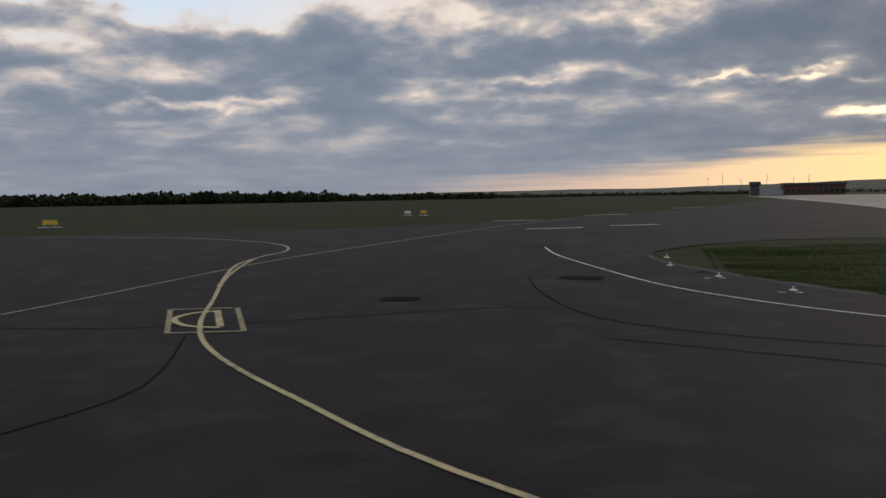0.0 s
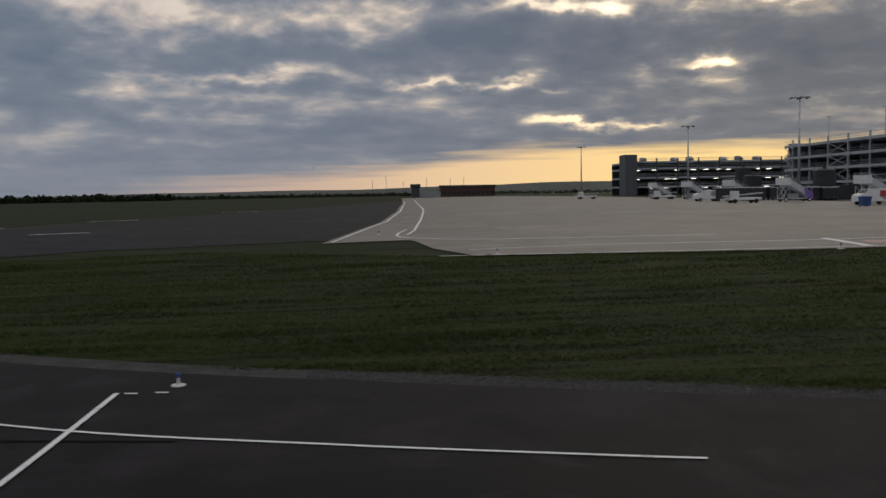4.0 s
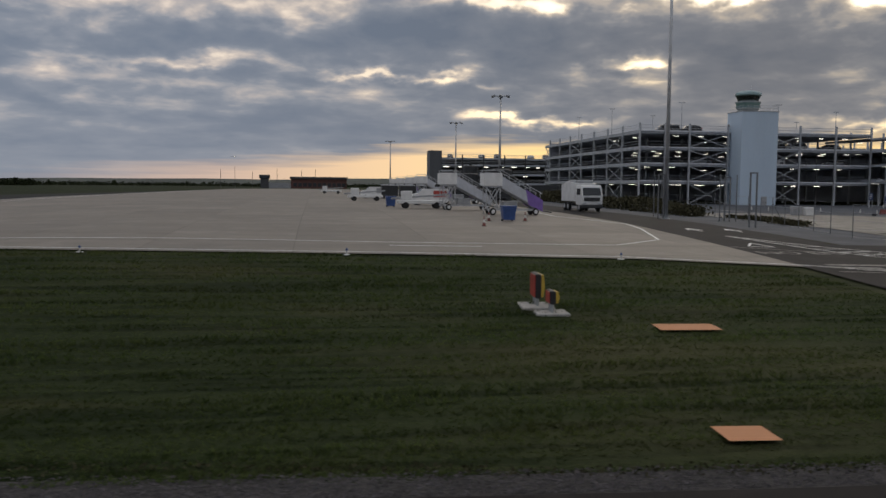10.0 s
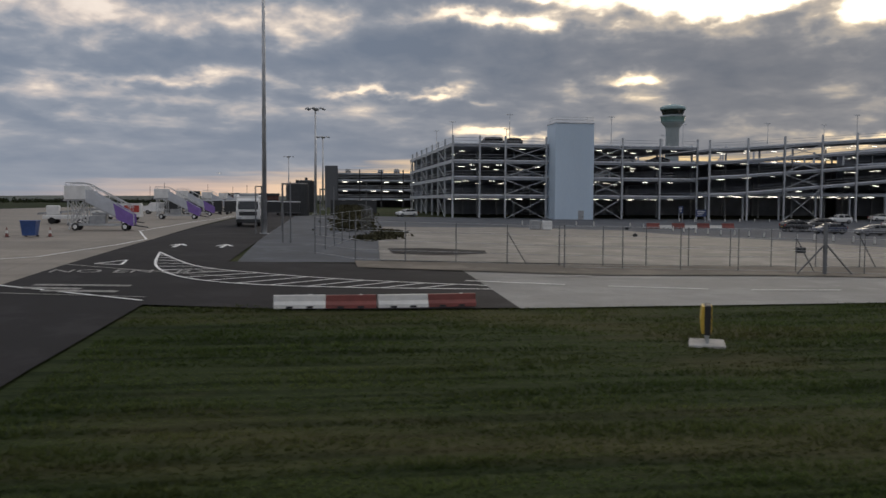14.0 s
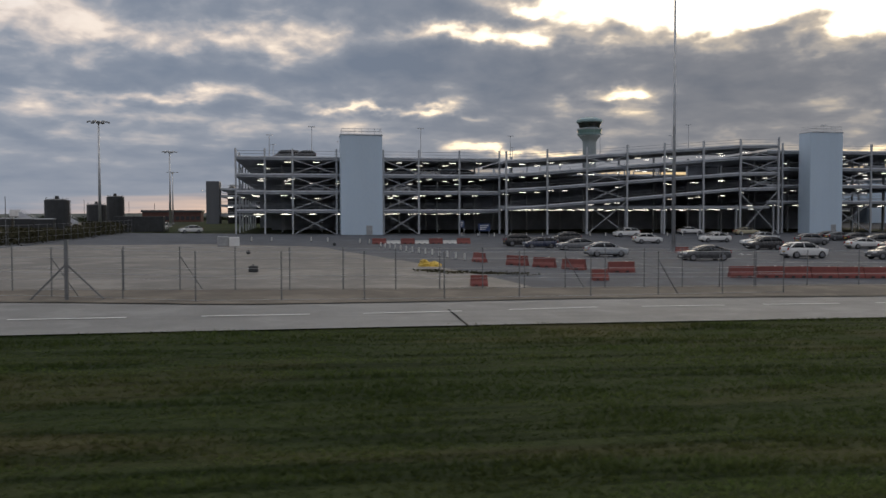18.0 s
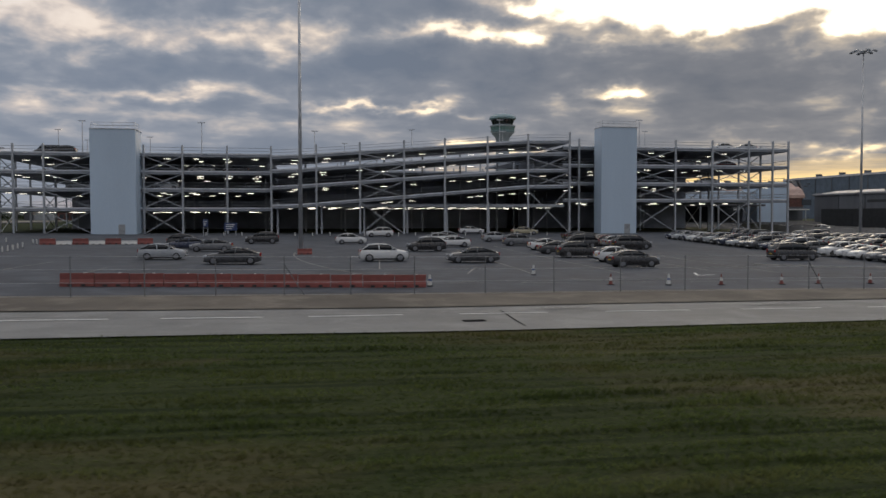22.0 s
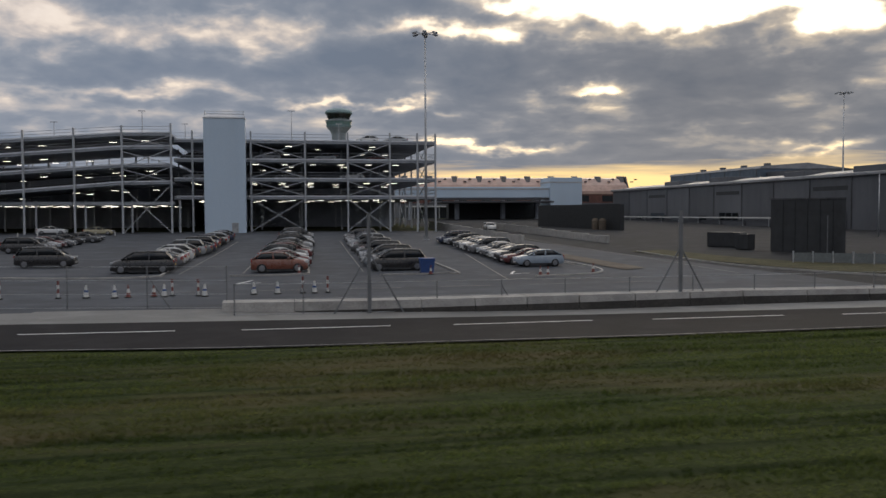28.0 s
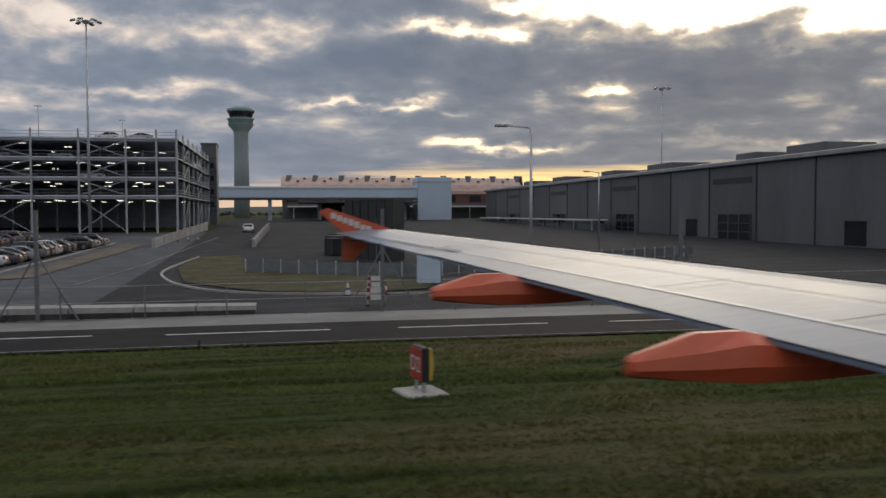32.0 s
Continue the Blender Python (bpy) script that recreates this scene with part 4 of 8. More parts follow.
    right_cols = (187.2, 197.4, 207.1, 214.9, 222.75, 227.95, 231.4)
    for x in right_cols:
        column(x, y0 - 1.3, 19.5)
    for j in range(1, 8):
        y = y0 + 69 * j / 7.5
        column(79.0, y, 17.3)
        column(231.4, y, 19.4)
    for x in (87, 95, 103, 111, 119, 127, 135, 143, 151, 159, 167, 175, 183, 191, 199, 207, 215, 223):
        for y in (176, 193, 210, 227):
            column(x, y, 15.4 if x < 130 else 17.4)
    # crossed braces in the end bays
    zL = (1.3, *L)
    zR = (1.3, *R)
    for xa, xb, zz, y in ((89.3, 97.4, zL, y0 - 0.25), (106.2, 112.9, zL, y0 - 0.25), (197.4, 207.1, zR, y0 - 1.25), (214.9, 222.75, zR, y0 - 1.25)):
        for za, zb in zip(zz, zz[1:]):
            brace((xa, y, za + 0.1), (xb, y, zb - 0.5))
            brace((xb, y, za + 0.1), (xa, y, zb - 0.5))
    for i in (2, 6):
        xa, xb = mid_cols[i], mid_cols[i + 1]
        ka, kb = (xa - 128.7) / 55.3, (xb - 128.7) / 55.3
        lev = [(1.3, 1.3)] + [(a + (b - a) * ka, a + (b - a) * kb) for a, b in reversed(ramps)]
        for (a0, a1), (b0, b1) in zip(lev, lev[1:]):
            brace((xa, yr - 0.25, a0), (xb, yr - 0.25, b1 - 0.4))
            brace((xb, yr - 0.25, a1), (xa, yr - 0.25, b0 - 0.4))
    for x, zz in ((79.0, zL), (231.4, zR)):
        for j in range(8):
            ya, yb2 = y0 + 69 * j / 7.5, y0 + 69 * min(j + 1, 7.5) / 7.5
            for za, zb in zip(zz, zz[1:]):
                if j % 3 == 1:
                    brace((x, ya, za + 0.1), (x, yb2, zb - 0.5))
                    brace((x, yb2, za + 0.1), (x, ya, zb - 0.5))
        for z in zz[1:]:
            part("edge_beam", Shape().box(x - 0.1, x + 0.1, y0, yb, z - 0.55, z + 0.12), "pale_steel", root)
            for h in (0.55, 1.1):
                part("guard_rail", Shape().beam((x, y0, z + h), (x, yb, z + h), 0.07), "pale_steel", root)
    # strip lights under the decks
    tube = Shape().box(-0.6, 0.6, -0.04, 0.04, -0.02, 0.02).mesh("strip_light", "tube_light")
    rnd = random.Random(4)
    for x0, x1, lv in ((79.0, 128.7, L), (184.0, 231.5, R)):
        for n, z in enumerate(lv):
            for y in (164, 172, 186):
                x = x0 + 3 + rnd.random() * 2
                while x < x1 - 2:
                    if n == 0 or rnd.random() < 0.62:
                        part("strip_light", None, None, root, me=tube, at=pose(x, y, z - 0.72))
                    x += 5.3
    for a, b in ramps:
        for y in (159, 169):
            for k in range(9):
                x = 132 + 5.9 * k + rnd.random()
                if rnd.random() < 0.75:
                    part("strip_light", None, None, root, me=tube, at=pose(x, y, a + (b - a) * (x - 128.7) / 55.3 - 0.75))
    for y in (160.5, 166, 173, 182, 192):
        for k in range(12):
            part("strip_light", None, None, root, me=tube, at=pose(131 + 4.5 * k + rnd.random(), y, 6.1))
    # inner walls, unseen, added to stop the sky showing through the decks
    for x0, x1, z1 in ((84, 128, 15.2), (129, 183, 15.2), (186, 229, 17.2)):
        part("spine_wall", Shape().box(x0, x1, 200.0, 200.3, 1.2, z1), "deck_concrete", root)
    # back wall, added up to the top decks to shut out the sky
    part("back_wall", Shape().box(80, 231, yb - 0.3, yb, 1.2, 16.6), "deck_concrete", root)
    # lamp posts on the roof
    for x, y, z in ((93, 172, 15.9), (115, 172, 15.9), (137, 185, 15.9), (158, 185, 16.5), (176, 178, 18.2), (205, 172, 18), (216, 195, 18), (100, 205, 15.9), (145, 215, 15.9), (182, 200, 18), (84, 190, 15.9), (84, 215, 15.9)):
        p = part("lamp_post", Shape().tube(x, y, [(z, 0.11), (z + 6.8, 0.06)], 8), "galvanised", root)
        part("lamp_head", Shape().box(x - 0.7, x + 0.7, y - 0.15, y + 0.15, z + 6.75, z + 6.9), "galvanised", p)
    return root


def lift_tower(x0, x1, yf, depth, top, base, label):
    root = thing("lift_tower", None, None, label, "lift tower", at=pose(0, 0, 0))
    part("wall", Shape().box(x0, x1, yf, yf + depth, base, top, 0.06), "cladding_grey", root)
    n = 5
    for k in range(1, n):
        x = x0 + (x1 - x0) * k / n
        part("panel_joint", Shape().box(x - 0.02, x + 0.02, yf - 0.012, yf, base, top), "cladding_grey", root)
    part("coping", Shape().box(x0 - 0.08, x1 + 0.08, yf - 0.08, yf + depth + 0.08, top, top + 0.16), "pale_steel", root)
    for h in (0.55, 1.05):
        r = Shape()
        ring = [(x0 + 0.2, yf + 0.2), (x1 - 0.2, yf + 0.2), (x1 - 0.2, yf + depth - 0.2), (x0 + 0.2, yf + depth - 0.2)]
        for a, b in zip(ring, ring[1:] + ring[:1]):
            r.beam((*a, top + 0.16 + h), (*b, top + 0.16 + h), 0.05)
        part("roof_rail", r, "galvanised", root)
    for k in range(7):
        x = x0 + 0.2 + (x1 - x0 - 0.4) * k / 6
        part("rail_post", Shape().beam((x, yf + 0.2, top + 0.16), (x, yf + 0.2, top + 1.25), 0.05), "galvanised", root)
    door = part("door", Shape().box(x0 + 4.6, x0 + 5.7, yf - 0.05, yf - 0.004, base, base + 2.2, 0.01), "grey_paint", root)
    part("handle", Shape().box(x0 + 5.45, x0 + 5.55, yf - 0.1, yf - 0.05, base + 1.0, base + 1.15), "dark_steel", door)
    return root


car_park()
lift_tower(98.0, 105.6, 155.4, 6.0, 19.6, 0.9, "tall pale grey clad lift tower of the car park")
lift_tower(189.6, 196.6, 152.8, 4.0, 21.1, 0.8, "tall pale grey clad lift tower of the car park")


def stair_tower():
    root = thing("stair_tower", None, None, "dark grey stair tower at the back corner of the car park", "stair tower", at=pose(0, 0, 0))
    part("wall", Shape().box(229.4, 233.2, 229.3, 236, 0.5, 22.4, 0.05), "cladding_slate", root)
    for z in (5.2, 8.6, 12.0, 15.4, 18.8):
        part("floor_band", Shape().box(229.34, 233.26, 229.24, 229.296, z, z + 0.3), "dark_steel", root)
    part("parapet", Shape().box(229.2, 233.4, 229.1, 236.2, 22.4, 22.9), "dark_steel", root)
    for k in range(4):
        part("window", Shape().box(231.6, 232.5, 229.22, 229.296, 6.2 + 3.4 * k, 7.6 + 3.4 * k), "window_glass", root)


stair_tower()


# ---- control tower ----
def control_tower():
    x, y = 231.7, 405.0
    root = thing("control_tower", None, None, "tall concrete air traffic control tower with a glazed cab", "control tower", at=pose(x, y, 0))
    part("shaft", Shape().tube(0, 0, [(2, 3.7), (30, 3.3), (41.6, 3.3), (42.8, 3.7), (44.6, 5.3), (45.0, 5.5)], 20), "tower_concrete", root, smooth=True)
    gallery = part("gallery", Shape().tube(0, 0, [(45.0, 5.45), (45.2, 5.75), (46.0, 5.95), (46.0, 5.6)], 20), "tower_teal", root, "grey-green gallery parapet")
    part("gallery_glass", Shape().tube(0, 0, [(46.0, 5.6), (47.7, 6.05), (47.7, 5.5)], 20), "tower_glass", gallery, "pale green-grey glazing band")
    part("cab_sill", Shape().tube(0, 0, [(47.7, 6.2), (48.3, 6.3), (48.4, 4.9), (48.7, 4.8)], 20), "tower_concrete", root)
    cab = part("cab", Shape().tube(0, 0, [(48.7, 4.75), (51.2, 5.7)], 20), "cab_glass", root, "clear sloping cab glass")
    for k in range(10):
        a = 2 * math.pi * k / 10
        c, q = math.cos(a), math.sin(a)
        part("mullion", Shape().beam((4.8 * c, 4.8 * q, 48.7), (5.75 * c, 5.75 * q, 51.2), 0.2), "dark_steel", cab)
    part("desk", Shape().tube(0, 0, [(48.5, 3.2), (49.5, 3.2)], 12), "dark_steel", cab)
    part("roof", Shape().tube(0, 0, [(51.2, 6.1), (51.7, 6.5), (52.6, 6.3), (53.5, 4.6), (53.9, 2.4)], 20), "tower_teal", root)
    part("aerial", Shape().tube(1.5, 0, [(53.6, 0.06), (57, 0.03)], 6), "galvanised", root)


control_tower()


# ---- second car park, block and far buildings ----
def far_car_park():
    root = thing("far_car_park", None, None, "lower open car park seen dark against the sky", "car park", at=pose(0, 0, 0))
    x0, x1, yf, yb = 62.0, 150.0, 312.0, 345.0
    for z in (6.0, 9.4, 12.8, 15.2):
        part("deck", Shape().box(x0, x1, yf, yb, z - 0.7, z), "deck_concrete", root)
        part("guard_rail", Shape().beam((x0, yf, z + 1.1), (x1, yf, z + 1.1), 0.12), "galvanised", root)
        part("guard_rail", Shape().beam((x0, yf, z + 0.55), (x1, yf, z + 0.55), 0.12), "galvanised", root)
    for k in range(12):
        x = x0 + 8 * k
        part("column", Shape().box(x - 0.2, x + 0.2, yf - 0.2, yf + 0.2, 2, 16.3), "dark_steel", root)
    part("lift_block", Shape().box(57.5, 62.0, 310, 318, 2, 17.6), "cladding_slate", root)
    tube = Shape().box(-0.9, 0.9, -0.1, 0.1, -0.08, 0.08).mesh("strip_light", "tube_light")
    rnd = random.Random(8)
    for z in (6.0, 9.4, 12.8):
        for k in range(16):
            if rnd.random() < 0.6:
                part("strip_light", None, None, root, me=tube, at=pose(x0 + 3 + 5.2 * k, yf + 3 + 8 * rnd.random(), z - 0.85))
    part("back_wall", Shape().box(x0, x1, yb - 0.3, yb, 2, 15), "dark_steel", root)


far_car_park()


def low_block():
    root = thing("operations_building", None, None, "low dark brick building with a small look-out tower", "building", at=pose(0, 0, 0))
    part("wall", Shape().box(2, 34, 500, 514, 1.5, 8.0), "brick_red", root)
    part("roof", Shape().box(1.4, 34.6, 499.4, 514.6, 8.0, 9.2), "dark_steel", root)
    part("tower", Shape().box(-15.2, -10.6, 500, 505, 1.5, 8.0), "dark_steel", root)
    part("tower_cab", Shape().box(-15.9, -9.9, 499.3, 505.7, 8.0, 10.2, 0.2), "window_glass", root)
    part("annex", Shape().box(-10.6, 2, 501, 510, 1.5, 5.6), "grey_paint", root)
    for k in range(11):
        part("window", Shape().box(3.4 + 2.8 * k, 5.4 + 2.8 * k, 499.9, 499.98, 3.6, 5.6), "window_glass", root)
    for x, h in ((-38, 13), (-30, 15), (-6, 14), (8, 13), (16, 14), (-20, 12)):
        part("mast", Shape().beam((x, 505, 2), (x, 505, h), 0.2), "dark_steel", root)


low_block()


def warehouse():
    X, y0, y1, H = 318.0, 58.0, 282.0, 12.1
    root = thing("terminal_shed", None, None, "long grey metal-clad shed with a curved eave", "shed", at=pose(0, 0, 0))
    part("core", Shape().box(X + 0.4, X + 40, y0, y1, 0.0, H - 0.3), "cladding_slate", root)
    n = 16
    for k in range(n):
        a, b = y0 + (y1 - y0) * k / n, y0 + (y1 - y0) * (k + 1) / n
        pn = part("cladding_panel", Shape().box(X, X + 0.4, a + 0.12, b - 0.12, 0.2, H - 0.5, 0.03), "cladding_slate", root)
        part("downpipe", Shape().box(X - 0.12, X + 0.0, a - 0.12, a + 0.12, 0.2, H - 0.4), "dark_steel", root)
        if k % 3 == 1:
            part("louvre", Shape().box(X - 0.06, X - 0.004, a + 1.2, b - 1.2, H - 3.2, H - 2.3), "dark_paint", pn)
            win = part("glazed_door", Shape().box(X - 0.06, X - 0.004, a + 1.4, b - 3.0, 0.3, 4.2), "window_glass", pn, "wide glazed door behind dark bars")
            for g in range(4):
                y = a + 1.4 + (b - a - 4.4) * g / 3
                part("bar", Shape().box(X - 0.16, X - 0.07, y - 0.07, y + 0.07, 0.3, 4.3), "cladding_slate", win)
            for z in (1.5, 2.8, 4.2):
                part("bar", Shape().box(X - 0.13, X - 0.07, a + 1.4, b - 3.0, z, z + 0.1), "cladding_slate", win)
        if k % 3 == 2:
            part("window", Shape().box(X - 0.06, X - 0.004, a + 4, a + 8, 0.4, 3.4), "window_glass", pn)
    part("eave", Shape().box(X - 0.7, X + 1.2, y0 - 0.6, y1 + 0.4, H - 0.45, H + 0.25, 0.12), "roof_metal", root)
    part("roof", Shape().loft([[(X + 0.2, y, H), (X + 9, y, H + 1.4), (X + 20, y, H + 2.0), (X + 40, y, H + 2.0), (X + 40, y, H - 0.2), (X + 0.2, y, H - 0.2)] for y in (y0, y1)]), "roof_metal", root)
    for y, d, h in ((104, 9, 2.0), (121, 6, 1.8), (150, 11, 1.9), (178, 8, 1.8), (212, 10, 1.9), (240, 10, 1.8), (66, 9, 2.2)):
        part("roof_plant", Shape().box(X + 4, X + 12, y, y + d, H + 0.4, H + h, 0.1), "cladding_slate", root)


warehouse()


def upper_terminal():
    root = thing("terminal_building", None, None, "terminal with a long sloping pink-orange roof and dark raked fins", "terminal", at=pose(0, 0, 0))
    part("wall", Shape().box(250, 344, 330, 372, 2.5, 12.0), "cladding_slate", root)
    part("wall_band", Shape().box(249.9, 344.1, 329.7, 329.96, 8.4, 11.9), "brick_red", root, "dark red panel band")
    roof = part("roof", Shape().loft([[(x, 329.4, 12.0), (x, 372, 12.0), (x, 372, 19.2), (x, 345, 19.2), (x, 337, 18.4), (x, 331.5, 15.6), (x, 329.4, 13.2)] for x in (249.5, 344.5)]), "roof_orange_reflection", root, "sloping glazed roof, its pale pink-orange a painted sky reflection")
    part("end_cheek", Shape().loft([[(344.5, 329.0, 12.0), (344.5, 345, 12.0), (345.6, 345, 20.0), (345.6, 336, 19.4)], [(345.1, 329.0, 12.0), (345.1, 345, 12.0), (346.2, 345, 20.0), (346.2, 336, 19.4)]]), "dark_steel", root)
    for k in range(10):
        a = 250.5 + 10.2 * k
        part("roof_fin", Shape().loft([[(a, 330.2, 14.2), (a + 0.8, 330.2, 14.2), (a + 3.4, 337.6, 19.4), (a + 1.2, 337.6, 19.4)], [(a, 331.0, 14.2), (a + 0.8, 331.0, 14.2), (a + 3.4, 339.6, 19.6), (a + 1.2, 339.6, 19.6)]]), "dark_steel", root, "dark raked roof fin")
        for o, y, z in ((5.0, 334.0, 16.9), (7.6, 336.2, 18.0)):
            part("rooflight", Shape().box(a + o, a + o + 1.0, y - 0.5, y + 0.5, z, z + 0.45), "dark_steel", roof)
        part("window", Shape().box(a + 1.0, a + 5.5, 329.6, 329.68, 8.9, 11.4), "window_glass", root)
    part("porch", Shape().box(252, 342, 322, 329.6, 6.9, 7.4), "white_plastic", root, "pale flat porch roof")
    for k in range(10):
        part("porch_post", Shape().box(254 + 9.6 * k, 254.3 + 9.6 * k, 322.3, 322.6, 2.0, 6.9), "galvanised", root)


upper_terminal()


def hangar():
    root = thing("hangar", None, None, "long blue-grey hangar far beyond the terminal", "hangar", at=pose(0, 0, 0))
    part("wall", Shape().box(479, 540, 452, 566, 0, 29.6), "roof_blue", root)
    roof = part("roof", Shape().loft([[(478.6, y, 29.6), (540.4, y, 29.6), (510, y, 33.2), (479.5, y, 31.0)] for y in (451.5, 566.5)]), "roof_metal", root)
    for k in range(6):
        part("rib", Shape().box(478.7, 478.95, 455 + 18 * k, 455.6 + 18 * k, 0, 29.6), "cladding_slate", root)
    for k in range(4):
        part("vent", Shape().box(492, 495, 466 + 26 * k, 469 + 26 * k, 31.6, 33.6), "cladding_slate", roof)
    part("annex", Shape().box(483, 530, 408, 451.4, 0, 27.4), "cladding_slate", root)


hangar()


def footbridge():
    root = thing("footbridge", None, None, "enclosed grey footbridge between car park and terminal", "footbridge", at=pose(0, 0, 0))
    part("tube", Shape().box(229, 294, 280, 284, 9.6, 13.3, 0.15), "cladding_grey", root)
    part("parapet_strip", Shape().box(229, 294, 279.9, 279.98, 12.3, 12.8), "pale_steel", root)
    part("soffit", Shape().box(229, 294, 279.8, 284.2, 8.9, 9.6), "dark_steel", root)
    part("end_block", Shape().box(294, 305.5, 279, 290, 2.0, 16.5, 0.15), "cladding_grey", root)
    part("end_band", Shape().box(293.8, 305.7, 278.9, 290.2, 14.6, 15.1), "pale_steel", root)
    part("canopy", Shape().box(255, 293, 272, 296, 7.8, 8.5, 0.1), "dark_steel", root)
    for x in (246, 262, 278, 290):
        part("pier", Shape().box(x - 0.6, x + 0.6, 281, 283, 2.0, 8.9), "deck_concrete", root)
    part("under_wall", Shape().box(262, 294, 296, 300, 2.2, 7.8), "dark_paint", root)


footbridge()


# ---- floodlight masts ----
def mast(x, y, top, heads, radius=0.32, label="tall galvanised floodlight mast"):
    z = ground(x, y)
    root = thing("floodlight_mast", None, None, label, "light mast", group="floodlight masts", at=pose(x, y, z))
    h = top - z
    part("pole", Shape().tube(0, 0, [(0, radius), (h * 0.5, radius * 0.72), (h, radius * 0.45)], 12), "galvanised", root, smooth=True)
    part("base_plate", Shape().tube(0, 0, [(0, radius * 2.0), (0.12, radius * 2.0)], 12), "galvanised", root)
    part("head_ring", Shape().tube(0, 0, [(h - 0.5, 0.4), (h - 0.1, 0.55), (h, 0.3)], 10), "galvanised", root)
    for k in range(heads):
        a = 2 * math.pi * k / heads + 0.3
        c, s = math.cos(a), math.sin(a)
        arm = part("arm", Shape().beam((0.3 * c, 0.3 * s, h - 0.25), (1.6 * c, 1.6 * s, h - 0.1), 0.09), "galvanised", root)
        part("floodlight", Shape().box(-0.35, 0.35, -0.28, 0.28, -0.28, 0.0, 0.05).moved(pose(1.75 * c, 1.75 * s, h - 0.05, 0, 18, math.degrees(a))), "grey_paint", arm)
    return root


mast(44.2, 323.6, 21.5, 4)
mast(55.6, 239.8, 22.7, 6)
mast(53.1, 169.3, 22.95, 6)
mast(48.1, 74.0, 31.5, 6, 0.21)
mast(133.7, 92.6, 33.0, 6, 0.24)
mast(223.6, 125.1, 31.15, 6, 0.24)
mast(334.8, 181.7, 32.8, 6, 0.26)


def street_lamp(x, y, top, reach=1.6):
    z = ground(x, y)
    root = thing("street_lamp", None, None, "grey street lamp with a single flat head", "street lamp", group="street lamps", at=pose(x, y, z))
    h = top - z
    part("pole", Shape().tube(0, 0, [(0, 0.13), (h, 0.07)], 10), "galvanised", root, smooth=True)
    part("bracket", Shape().beam((0, 0, h - 0.05), (-reach, 0, h + 0.1), 0.08), "galvanised", root)
    part("head", Shape().box(-reach - 0.8, -reach + 0.1, -0.17, 0.17, h + 0.0, h + 0.18, 0.05), "grey_paint", root)


street_lamp(265.5, 52.8, 9.97)
street_lamp(296, 120, 10.5)


# ---- dark tank house ----
def dark_box():
    root = thing("equipment_housing", None, None, "large dark green-black equipment housing", "housing", at=pose(256.0, 86.7, 0.0, 0, 0, -61.6))
    part("shell", Shape().loft([[(0, 0, z), (8.4, 0, z), (6.9, 2.4, z), (0.3, 2.4, z)] for z in (-0.4, 5.8)]), "dark_paint", root)
    for k in range(1, 6):
        part("rib", Shape().box(1.4 * k - 0.06, 1.4 * k + 0.06, -0.07, -0.004, 0.1, 5.7), "dark_paint", root)
    part("cap", Shape().loft([[(-0.1, -0.1, z), (8.5, -0.1, z), (6.95, 2.5, z), (0.2, 2.5, z)] for z in (5.802, 5.95)]), "dark_steel", root)


dark_box()


# ---- distance ----
def far_woods():
    rnd = np.random.RandomState(5)
    verts, faces = [], []

    def clump(cx, cy, base, rx, rz, n):
        for _ in range(n):
            a, u = rnd.rand() * 2 * math.pi, rnd.rand() * 2 - 1
            r = (0.35 + 0.65 * rnd.rand() ** 0.5)
            k = math.sqrt(max(0, 1 - u * u))
            p = np.array([cx + rx * r * k * math.cos(a), cy + rx * r * k * math.sin(a), base + rz * (1.05 + r * u)])
            s = rx * 0.30 * (0.6 + 0.8 * rnd.rand())
            d1, d2 = rnd.randn(3), rnd.randn(3)
            d1 /= np.linalg.norm(d1)
            d2 = d2 - d1 * d2.dot(d1)
            d2 /= np.linalg.norm(d2)
            i = len(verts)
            verts.extend([tuple(p - d1 * s), tuple(p + d2 * s * 0.8), tuple(p + d1 * s), tuple(p - d2 * s * 0.8)])
            faces.append((i, i + 1, i + 2, i + 3))

    def row(az0, az1, dist, n, h0, h1, cnt):
        for k in range(n):
            a = radians(az0 + (az1 - az0) * (k + rnd.rand() * 0.9) / n)
            d = dist * (0.95 + 0.1 * rnd.rand())
            h = h0 + (h1 - h0) * rnd.rand() ** 1.6
            clump(-40 + d * math.sin(a), d * math.cos(a), 1.5, h * (0.42 + 0.25 * rnd.rand()), h * 0.5, cnt)

    row(-46, -24, 640, 190, 6.0, 9.5, 80)
    row(-26, -13, 760, 150, 4, 7, 60)
    row(-15, 8, 900, 300, 3.0, 4.6, 34)
    row(-40, 20, 1300, 480, 4, 7, 20)
    row(5, 60, 900, 160, 3, 5, 26)
    s = Shape()
    s.v, s.f = verts, faces
    ob = new("far_woods", s.mesh("far_woods", "leaves_dark"))
    tagged(ob, "dark belt of distant trees along the airfield edge", "trees", kind="stuff")
    # low hills
    h = Shape()
    rings = []
    for k in range(121):
        a = radians(-70 + 150 * k / 120)
        top = 22 + 7 * math.sin(k * 0.11) + 4 * math.sin(k * 0.29 + 1) + 1.5 * math.sin(k * 0.9)
        e = max(0.0, min(1.0, (k - 28) / 30))
        rings.append([(3200 * math.sin(a), 3200 * math.cos(a), 0.0), (3500 * math.sin(a), 3500 * math.cos(a), 12 + top * e), (3900 * math.sin(a), 3900 * math.cos(a), 0.0)])
    h.loft(rings, caps=False, closed=False)
    thing("hill_ridge", h, "hill_far", "low dark hills on the horizon", "hills", kind="structure", smooth=True)


far_woods()

